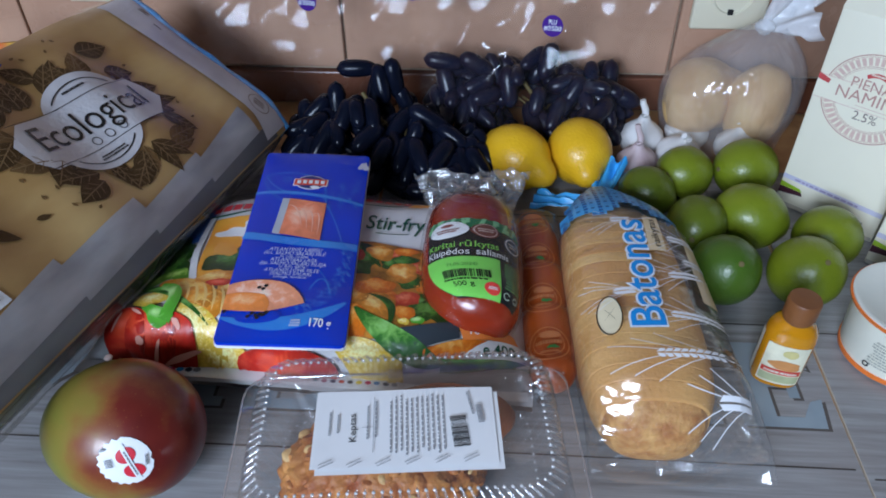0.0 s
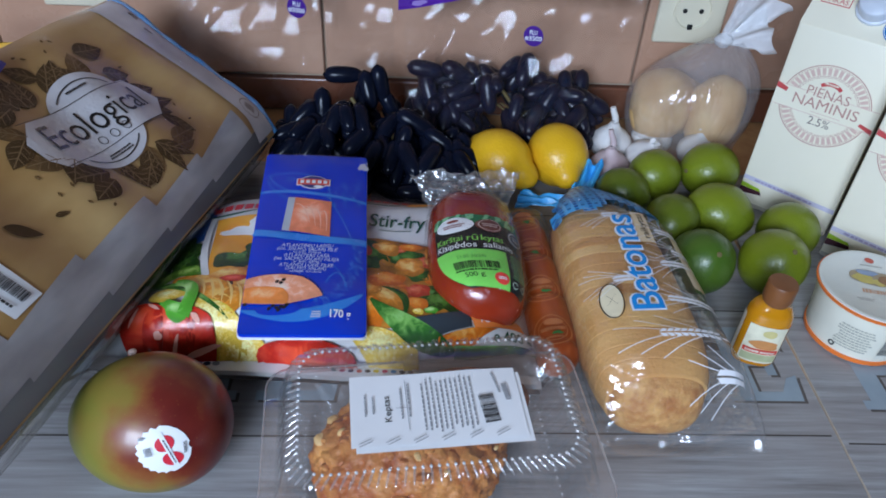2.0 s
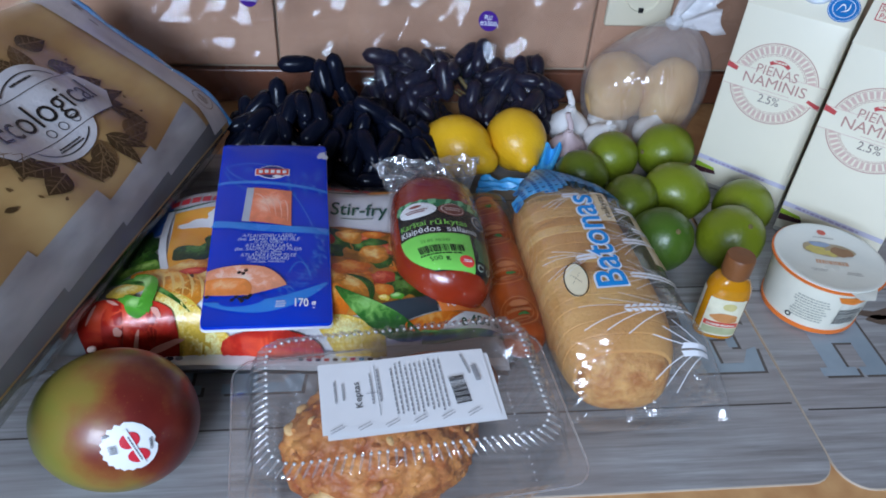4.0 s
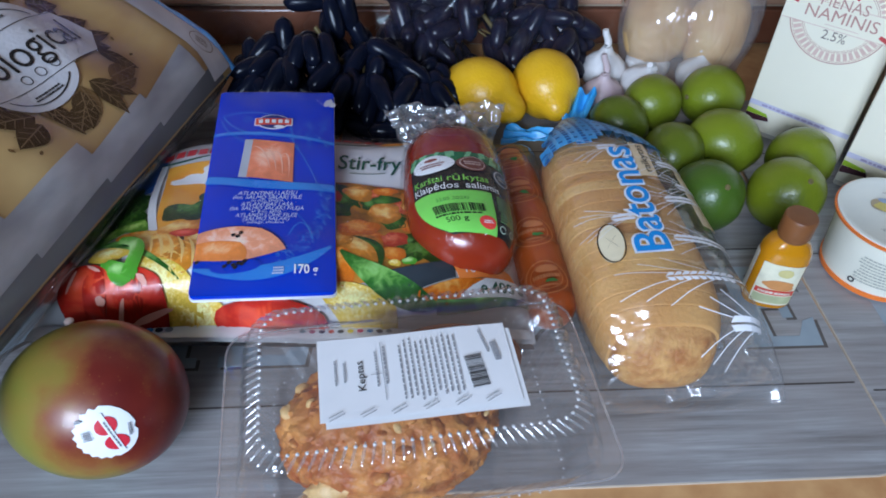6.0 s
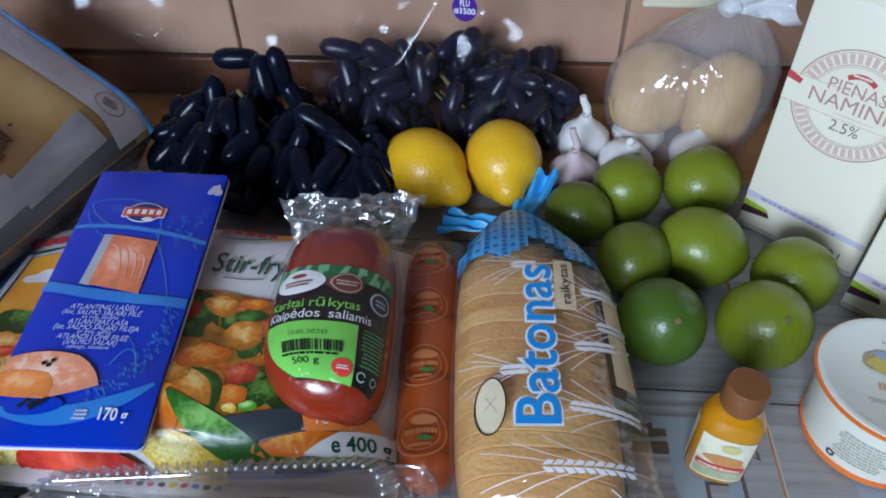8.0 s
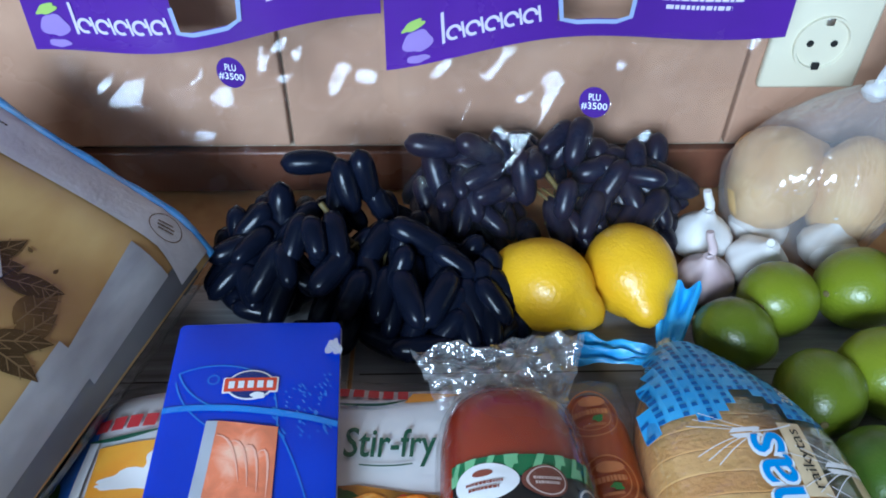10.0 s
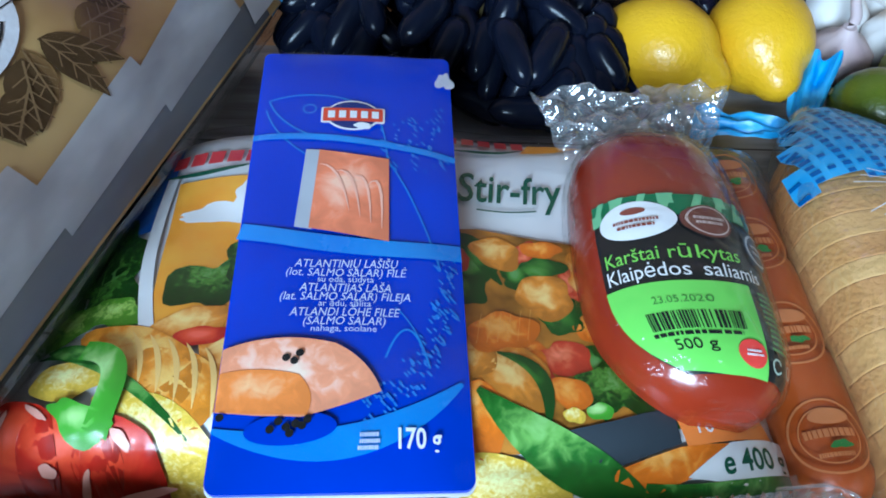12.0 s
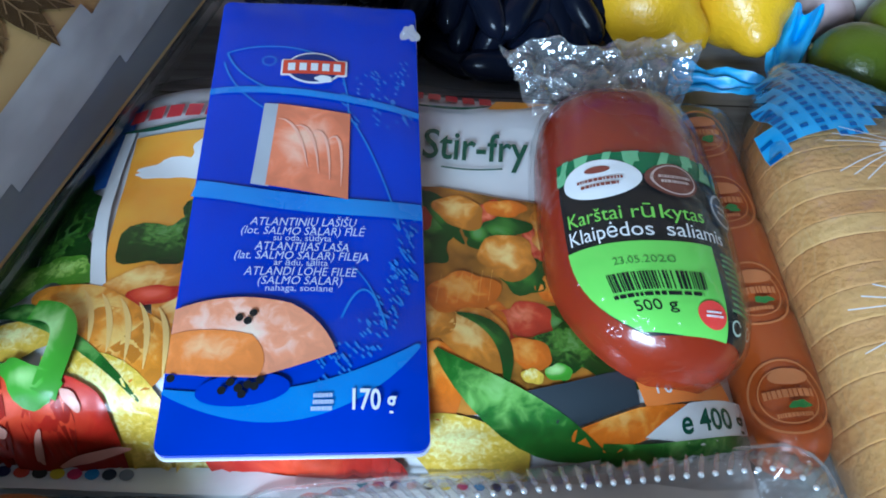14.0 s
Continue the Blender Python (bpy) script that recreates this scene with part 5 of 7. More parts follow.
    def wheat(x0, y0, ln, tilt, reach):
        out = []
        c, q = math.cos(radians(tilt)), math.sin(radians(tilt))

        def T(a, b):
            x, y = x0 + a * c - b * q, y0 + a * q + b * c
            mid, half, _ = bag_at(y)
            return max(mid - half * 0.93, min(mid + half * 0.93, x)), y

        for k in range(9):
            a = ln * k / 9
            for s in (-1, 1):
                out.append([T(*v) for v in [(a, s * 0.0004), (a + 0.003, s * 0.0034), (a + 0.0062, s * 0.0030), (a + 0.0050, s * 0.0008)]])
                if k % 3:
                    continue
                b0 = s * 0.0026
                out.append(stroke([T(a + 0.002 - reach * t, b0 + s * (0.010 * t + 0.004 * t * t) * (0.5 + k / 12)) for t in (0, 0.3, 0.6, 1)], 0.00045, False))
        out.append(stroke([T(ln, 0), T(ln + 0.012, 0.001), T(ln + 0.022, 0.004)], 0.0009, False))
        return out

    spikes = []
    for x0, y0, ln, tl, rc in ((0.093, 0.092, 0.038, -3, 0.026), (0.078, 0.056, 0.046, 2, 0.032), (0.104, 0.176, 0.018, 6, 0.018), (0.098, 0.132, 0.022, 10, 0.022), (0.118, 0.032, 0.024, 8, 0.022), (0.056, 0.114, 0.012, 2, 0.024), (0.062, 0.196, 0.012, 2, 0.020), (0.112, 0.150, 0.016, 8, 0.020)):
        spikes += wheat(x0, y0, ln, tl, rc)
    part("wheat_print", laid(spikes, bag_top, 0.0030, 0.012), white, p, "white wheat ears print")


build_loaf()


# ---- hinged clear box with a breaded bake ----
def build_clear_box():
    cx, cy = -0.083, 0.000
    p = thing("clear_food_box", "clear hinged plastic food box with paper label on lid", "food box", m=pose(cx, cy, 0.0005, 0, 0, 6.2))

    def rr_ring(hw, hd, r, z, amp, n=208):
        pts = []
        base = rounded(-hw, hw, -hd, hd, r, 12)
        segs = [(base[i], base[(i + 1) % len(base)]) for i in range(len(base))]
        ln = [math.dist(a, b) for a, b in segs]
        tot, acc, k = sum(ln), 0.0, 0
        for i in range(n):
            s = tot * i / n
            while k < len(segs) - 1 and acc + ln[k] < s:
                acc += ln[k]
                k += 1
            f = (s - acc) / ln[k] if ln[k] else 0
            (ax, ay), (bx, by) = segs[k]
            x, y = ax + (bx - ax) * f, ay + (by - ay) * f
            d = math.hypot(x, y) or 1
            o = amp * (1 if i % 4 < 2 else -1)
            pts.append(Vector((x + x / d * o, y + y / d * o, z)))
        return pts

    A = 0.0011
    lid = [rr_ring(0.114, 0.0680, 0.016, 0.036, 0), rr_ring(0.1045, 0.0635, 0.018, 0.0365, 0), rr_ring(0.1030, 0.0620, 0.018, 0.042, 0), rr_ring(0.1000, 0.0600, 0.020, 0.050, A), rr_ring(0.0960, 0.0570, 0.020, 0.066, A), rr_ring(0.0925, 0.0540, 0.020, 0.0715, A * 1.4), rr_ring(0.0860, 0.0480, 0.016, 0.0722, 0), rr_ring(0.0820, 0.0440, 0.014, 0.0755, 0), rr_ring(0.03, 0.02, 0.01, 0.0765, 0)]
    part("lid", loft(lid, cap=False), BLISTER, p, "ribbed clear lid")
    tray = [rr_ring(0.1145, 0.0685, 0.016, 0.0345, 0), rr_ring(0.104, 0.063, 0.016, 0.034, 0), rr_ring(0.099, 0.060, 0.016, 0.028, A), rr_ring(0.088, 0.053, 0.016, 0.003, A), rr_ring(0.080, 0.046, 0.014, 0.0005, 0), rr_ring(0.02, 0.012, 0.008, 0.0015, 0)]
    part("tray", loft(tray, cap=False), BLISTER, p, "clear tray")
    edge = rr_ring(0.114, 0.0680, 0.016, 0.0362, 0, 120)
    part("flange_edge", tube(edge + edge[:1], 0.0008, 6), film("flange_edge", 0.72, rough=0.1, crease=20, strength=0.1, milky=0.12), p, "rolled clear edge")
    # flutes pressed round the lid's shoulder, each ending in a white bead for its glint
    # milky white, strong in beads and faint in flutes, paints the plastic's glints
    bright = film("rib_glint_white", 0.25, rough=0.08, crease=20, strength=0.05, milky=0.55)
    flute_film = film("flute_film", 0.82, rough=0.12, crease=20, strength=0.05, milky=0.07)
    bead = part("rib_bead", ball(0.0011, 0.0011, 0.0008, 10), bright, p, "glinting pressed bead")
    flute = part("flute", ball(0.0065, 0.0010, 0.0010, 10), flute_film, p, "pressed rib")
    outer, inner, foot = rr_ring(0.0945, 0.0560, 0.020, 0.0690, 0, 104), rr_ring(0.0875, 0.0490, 0.017, 0.0732, 0, 104), rr_ring(0.0880, 0.0530, 0.016, 0.0032, 0, 84)
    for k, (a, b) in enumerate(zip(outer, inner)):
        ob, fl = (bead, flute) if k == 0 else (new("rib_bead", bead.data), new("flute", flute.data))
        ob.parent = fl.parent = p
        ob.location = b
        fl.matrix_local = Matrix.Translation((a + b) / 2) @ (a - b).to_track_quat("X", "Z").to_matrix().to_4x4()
    # smaller white beads paint the glints round the tray's foot
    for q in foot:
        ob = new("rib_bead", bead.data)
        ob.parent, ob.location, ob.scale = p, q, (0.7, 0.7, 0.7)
    part("hinge", boxed(-0.09, 0.09, 0.0685, 0.0730, 0.034, 0.0362, 0.0008), BLISTER, p)
    part("latch", boxed(-0.02, 0.02, -0.0735, -0.0685, 0.0335, 0.037, 0.001), BLISTER, p)
    # paper label
    s = lambda u, v, lift: Vector((u, v - 0.006 * (lift > 0.0015), 0.0768 + lift + 0.0012 * wave(u * 16, v * 16)))
    lab = [Matrix.Rotation(radians(-0.5), 2) @ Vector(q) for q in rect(-0.0545, 0.0555, -0.036, 0.0195)]
    part("label_under", laid([[(v.x + 0.003, v.y - 0.0035) for v in lab]], s, 0.0004, 0.01), WHITE, p, "white paper label")
    part("paper_label", laid([[(v.x, v.y) for v in lab]], s, 0.0012, 0.01), WHITE, p, "white printed paper label")
    lines = []
    for k in range(11):
        lines += bars(-0.008 + 0.0032 * k, -0.001, 0.044, 0.0030, 1, 40 + k, 0.38, 90)
    for k, h in ((-0.045, 0.02), (-0.040, 0.016), (-0.022, 0.03), (-0.017, 0.03)):
        lines += bars(k, 0.002, h, 0.002, 1, int(-k * 900), 0.6, 90)
    lines += [stroke([(-0.0185, -0.020), (-0.0185, 0.020)], 0.0004, False), stroke([(-0.0255, -0.002), (-0.0185, -0.002)], 0.0004, False)]
    for k in range(6):
        lines += bars(-0.046 + 0.017 * k, -0.0265, 0.010, 0.004, 2, 70 + k, 0.3, 25)
    lines += bars(0.041, 0.012, 0.018, 0.003, 1, 90, 0.5, 100) + bars(0.0465, 0.004, 0.014, 0.004, 1, 91, 0.9, 95) + bars(0.025, 0.0245, 0.018, 0.001, 1, 92, 0.6)
    part("label_print", laid(lines, s, 0.0018, 0.02), ink("thermal_grey", (0.30, 0.31, 0.33)), p)
    part("words_print", words("Keptas", 0.0062, -0.031, -0.002, s, 0.0018, 92, 0.020), BLACK, p)
    part("barcode", laid(barcode(0.0335, -0.008, 0.022, 0.010, 8, 95), s, 0.0018, 0.02), BLACK, p)


build_clear_box()


def build_bake():
    p = thing("breaded_bake", "golden brown breaded bake with crisp cheese crust inside the clear box", "baked food", m=pose(-0.098, -0.011, 0.004, 0, 0, 6))
    mat = surf("crisp_crust", (0.33, 0.075, 0.012), (0.62, 0.27, 0.065), 60, 0.5, 1.0, 220, spread=0.4, detail=8)
    bm = bmesh.new()
    bmesh.ops.create_icosphere(bm, subdivisions=6, radius=1)
    for v in bm.verts:
        c = v.co.copy()
        k = 1 + 0.05 * wave(c.x, c.y, c.z, 2) + 0.055 * wave(c.x, c.y, c.z, 7) + 0.05 * abs(wave(c.x, c.y, c.z, 16)) + 0.02 * wave(c.x, c.y, c.z, 34)
        z = max(-0.55, c.z) * 0.040
        v.co = Vector((c.x * 0.065 * k, c.y * 0.046 * k, z * k + 0.0235))
    part("crust", bm, mat, p)
    r = random.Random(2)
    cheese = surf("melted_cheese", (0.72, 0.50, 0.22), (0.56, 0.28, 0.08), 90, 0.5, 0.8, 200)
    for i in range(70):
        a, b = r.uniform(0, 6.28), r.uniform(0.2, 0.98)
        x, y = 0.062 * b * math.cos(a), 0.043 * b * math.sin(a)
        z = 0.0235 + 0.041 * math.sqrt(max(0, 1 - (x / 0.066) ** 2 - (y / 0.046) ** 2))
        s = r.uniform(0.002, 0.006)
        ob = part("crumb", ball(s, s * r.uniform(0.6, 1), s * 0.5, 10, lambda c: 1 + 0.25 * wave(c.x, c.y, c.z + i, 2)), cheese if i % 5 < 2 or (y < -0.025 and i % 2) else mat, p)
        ob.location = (x, y, z - 0.001)
        ob.rotation_euler = (r.uniform(-0.5, 0.5), r.uniform(-0.5, 0.5), r.uniform(0, 6))
    for x, y, z, a, b, c2 in ((-0.034, -0.036, 0.020, 0.018, 0.008, 0.011), (-0.010, -0.041, 0.014, 0.015, 0.006, 0.008), (0.016, -0.034, 0.028, 0.012, 0.007, 0.008), (0.036, -0.028, 0.024, 0.011, 0.007, 0.010), (0.012, -0.018, 0.046, 0.013, 0.009, 0.005)):
        part("cheese_patch", ball(a, b, c2, 22, lambda v: 1 + 0.22 * wave(v.x + x * 50, v.y, v.z, 2.2) + 0.10 * wave(v.x + x * 50, v.y, v.z, 6)), cheese, p, "pale melted cheese").location = (x, y, z)
    q = thing("breaded_cutlet", "dark orange fried cutlet behind the bake in the box", "baked food", m=pose(-0.062, 0.030, 0.004, 0, 0, 6))
    part("crust", ball(0.05, 0.022, 0.030, 30, lambda c: 1 + 0.06 * wave(c.x, c.y, c.z, 5)), surf("fried_crust", (0.30, 0.085, 0.025), (0.2, 0.05, 0.015), 50, 0.5, 0.8, 180), q).location = (0, 0, 0.029)


build_bake()


# ---- mango ----
def build_mango():
    p = thing("mango", "large ripe red and green mango with a scalloped paper sticker", "mango", m=pose(-0.270, 0.004, 0.0455, 0, 0, -18))
    m, n, l, b = nodes_of("mango_skin")
    tc, sep, no = n.new("ShaderNodeTexCoord"), n.new("ShaderNodeSeparateXYZ"), n.new("ShaderNodeTexNoise")
    l.new(tc.outputs["Object"], sep.inputs[0])
    no.inputs["Scale"].default_value, no.inputs["Detail"].default_value = 26, 6
    l.new(tc.outputs["Object"], no.inputs["Vector"])
    ad = n.new("ShaderNodeMath")
    ad.operation = "MULTIPLY_ADD"
    ad.inputs[1].default_value, ad.inputs[2].default_value = 7.0, -0.20
    up = n.new("ShaderNodeMath")
    up.operation, up.inputs[1].default_value = "MULTIPLY_ADD", 0.55
    l.new(sep.outputs[2], up.inputs[0])
    l.new(sep.outputs[0], up.inputs[2])
    l.new(up.outputs[0], ad.inputs[0])
    a2 = n.new("ShaderNodeMath")
    a2.operation = "ADD"
    l.new(ad.outputs[0], a2.inputs[0])
    m3 = n.new("ShaderNodeMath")
    m3.operation = "MULTIPLY"
    m3.inputs[1].default_value = 1.0
    l.new(no.outputs[0], m3.inputs[0])
    l.new(m3.outputs[0], a2.inputs[1])
    cr = n.new("ShaderNodeValToRGB")
    e = cr.color_ramp.elements
    e[0].position, e[0].color = 0.12, (0.17, 0.165, 0.026, 1)
    e[1].position, e[1].color = 0.95, (0.095, 0.008, 0.008, 1)
    for pos, c in ((0.34, (0.22, 0.150, 0.028)), (0.50, (0.22, 0.070, 0.020)), (0.64, (0.15, 0.016, 0.010))):
        x = e.new(pos)
        x.color = rgb(c)
    l.new(a2.outputs[0], cr.inputs[0])
    fine, mx = n.new("ShaderNodeTexVoronoi"), n.new("ShaderNodeMix")
    fine.inputs["Scale"].default_value = 260
    l.new(tc.outputs["Object"], fine.inputs["Vector"])
    mx.data_type = "RGBA"
    mx.inputs[7].default_value = (0.36, 0.22, 0.06, 1)
    mr = n.new("ShaderNodeMapRange")
    mr.inputs[1].default_value, mr.inputs[2].default_value, mr.inputs[3].default_value, mr.inputs[4].default_value = 0.0, 0.16, 0.35, 0.0
    l.new(fine.outputs["Distance"], mr.inputs[0])
    l.new(mr.outputs[0], mx.inputs[0])
    l.new(cr.outputs[0], mx.inputs[6])
    l.new(mx.outputs[2], b.inputs["Base Color"])
    b.inputs["Roughness"].default_value = 0.36
    b.inputs["Coat Weight"].default_value = 0.15
    RX, RY, RZ = 0.0522, 0.0465, 0.0450
    shape = lambda c: 1 + 0.05 * c.x * c.y + 0.03 * c.x - 0.05 * c.x * c.x * c.y
    part("fruit", ball(RX, RY, RZ, 48, shape), m, p)

    def on(u, v, lift):
        d = (Vector((0.66, -0.70, 0.46)) + Vector((0.70, 0.70, -0.05)) * (u / RX) + Vector((-0.40, 0.40, 0.80)) * (v / RY)).normalized()
        q = Vector((d.x * RX, d.y * RY, d.z * RZ)) * shape(d)
        return q + q.normalized() * lift

    pts = [(0.0185 * (1 if i % 2 else 0.90) * math.cos(2 * math.pi * i / 40), 0.0185 * (1 if i % 2 else 0.90) * math.sin(2 * math.pi * i / 40)) for i in range(40)]
    part("sticker", laid([pts], on, 0.0005, 0.004), WHITE, p, "white scalloped sticker")
    red = ink("sticker_red", (0.62, 0.03, 0.05))
    part("sticker_print", laid([oval(0.002, 0.006, 0.0065, 0.0052, 20, 20), oval(0.0045, -0.006, 0.007, 0.0055, 20, -10)], on, 0.0009, 0.003), red, p, "red logo shape")
    part("sticker_band", laid([stroke([(0.001, 0.0135), (0.006, -0.0135)], 0.0032, False)], on, 0.0013, 0.003), WHITE, p)
    part("sticker_marks", laid(bars(0.0135, 0.0, 0.008, 0.003, 1, 4, 0.6, 80) + bars(0.0035, 0.0, 0.022, 0.0014, 1, 5, 0.7, 101) + bars(-0.0095, 0.003, 0.006, 0.006, 5, 6, 0.6) + [blob(-0.011, 0.0125, 0.002, 0.001, 3)], on, 0.0016, 0.003), ink("sticker_grey", (0.15, 0.15, 0.16)), p)
    part("stem_scar", ball(0.003, 0.003, 0.0015, 12), surf("stem_scar", (0.6, 0.45, 0.4)), p).location = (-0.0290, 0.0290, 0.0262)


build_mango()


# ---- citrus ----
LIME = surf("lime_peel", (0.20, 0.235, 0.012), (0.105, 0.15, 0.008), 16, 0.34, 0.25, 420, coat=0.15, spread=0.9)
LIME_DARK = surf("dark_lime_peel", (0.040, 0.095, 0.010), (0.065, 0.125, 0.012), 16, 0.34, 0.25, 420, coat=0.15, spread=0.9)
LIME_MID = surf("mid_lime_peel", (0.125, 0.16, 0.010), (0.065, 0.10, 0.008), 16, 0.34, 0.25, 420, coat=0.15, spread=0.9)
LEMON = surf("lemon_peel", (0.76, 0.44, 0.014), (0.68, 0.36, 0.010), 18, 0.34, 0.35, 380, coat=0.12)


def citrus_shape(nip, ax):
    def f(c):
        t = max(0.0, abs(c.x) - 0.84) / 0.16
        return 1 + nip * t ** 1.6 * (1 if c.x > 0 else 0.35) + 0.020 * wave(c.x * 2, c.y * 2, c.z * 2 + ax)
    return f


def build_lime(x, y, r, rot, mat, label):
    p = thing("lime", label, "lime", "limes in a heap", pose(x, y, r * 0.985, rot[0], rot[1], rot[2]))
    part("fruit", ball(r * 1.07, r, r, 32, citrus_shape(0.10, x * 9)), mat, p)
    part("stem_end", lathe([(0.0028, -0.0006), (0.0022, 0.0010), (0.0004, 0.0012)], 10), surf("lime_stem", (0.16, 0.13, 0.05)), p).matrix_local = pose(-r * 1.09, 0, 0, 0, -90, 0)


for x, y, r, rot, mat, lb in ((0.119, 0.315, 0.0255, (0, 5, -30), LIME_MID, "small green lime with a yellowish end"), (0.160, 0.346, 0.0275, (0, 20, 40), LIME, "yellow-green lime in the heap"), (0.222, 0.354, 0.0300, (0, 10, 20), LIME, "bright yellow-green lime beside the milk cartons"), (0.156, 0.263, 0.0275, (0, 10, 70), LIME_MID, "mid-green lime in the heap"),
                          (0.2065, 0.275, 0.0305, (0, 12, -15), LIME, "large bright green lime"), (0.166, 0.200, 0.0300, (20, 50, 100), LIME_DARK, "dark green lime beside the loaf"), (0.268, 0.250, 0.0285, (0, 15, 30), LIME, "green lime beside the milk cartons"), (0.234, 0.2005, 0.0305, (20, 55, 100), LIME, "glossy bright green lime by the bottle")):
    build_lime(x, y, r, rot, mat, lb)


def build_lemon(x, y, rz, label):
    p = thing("lemon", label, "lemon", "lemons", pose(x, y, 0.0335, 0, 8, rz))
    part("fruit", ball(0.0368, 0.0330, 0.0332, 40, citrus_shape(0.34, x * 7)), LEMON, p)
    part("stem_end", lathe([(0.003, -0.0008), (0.0024, 0.0012), (0.0004, 0.0014)], 10), surf("lemon_stem", (0.3, 0.24, 0.06)), p).matrix_local = pose(-0.0402, 0, 0, 0, -90, 0)


build_lemon(-0.007, 0.357, -40, "bright yellow lemon lying on its side")
build_lemon(0.0580, 0.371, -82, "bright yellow lemon pointing to the loaf")


# ---- garlic ----
GARLIC = surf("garlic_skin", (0.82, 0.80, 0.77), (0.70, 0.66, 0.64), 26, 0.5, 0.2, 120, stretch=(1, 1, 0.2), spread=0.8)
GARLIC_PINK = surf("pink_garlic_skin", (0.62, 0.52, 0.50), (0.45, 0.30, 0.32), 26, 0.5, 0.2, 120, stretch=(1, 1, 0.2), spread=0.8)


def build_garlic(x, y, s, tilt, rz, ln, mat, label):
    p = thing("garlic_bulb", label, "garlic", "garlic bulbs", pose(x, y, 0.0006, tilt[0], tilt[1], rz))
    prof = [(0.004, 0.001), (0.013, 0.0), (0.020, 0.006), (0.0235, 0.014), (0.0225, 0.022), (0.016, 0.030), (0.008, 0.036), (0.0048, 0.042)]
    part("bulb", lathe([(r * s, z * s) for r, z in prof], 48, lambda t, z: 1 + 0.055 * abs(math.sin(4 * t)) ** 0.7 * (1 if z < 0.03 else 0.3) - 0.02), mat, p)
    pts = [(0.002 * math.sin(k), 0.001 * k, 0.040 * s + ln * k / 5) for k in range(6)]
    part("stalk", tube(pts, 0.0042 * s, 10, lambda t: 1 - 0.25 * t), mat, p, "dry cut stalk")
    part("root_end", ball(0.006, 0.006, 0.002, 12), surf("garlic_root", (0.35, 0.27, 0.18)), p).location = (0, 0, 0.001)


build_garlic(0.121, 0.381, 0.92, (2, -4), 0, 0.022, GARLIC_PINK, "small pinkish garlic bulb")
build_garlic(0.131, 0.428, 1.02, (0, 0), 40, 0.020, GARLIC, "white garlic bulb with an upright stalk")
build_garlic(0.1635, 0.400, 1.02, (10, -14), 80, 0.006, GARLIC, "white garlic bulb lying tilted")
build_garlic(0.1800, 0.4415, 1.0, (0, 10), 10, 0.018, GARLIC, "white garlic bulb leaning")
build_garlic(0.228, 0.4130, 0.98, (4, 8), 70, 0.006, GARLIC, "white garlic bulb in front of the bag of buns")


# ---- milk cartons ----
CREAM = surf("carton_cream", (0.80, 0.745, 0.585), (0.77, 0.715, 0.555), 12, 0.38)
CARTON_SIDE = surf("carton_side", (0.62, 0.57, 0.47), None, 12, 0.4)
BROWN_INK = ink("brown_red_ink", (0.50, 0.275, 0.23))
PALE_INK = ink("pale_red_ink", (0.68, 0.48, 0.40))
RED_INK = ink("red_ink", (0.55, 0.08, 0.08))


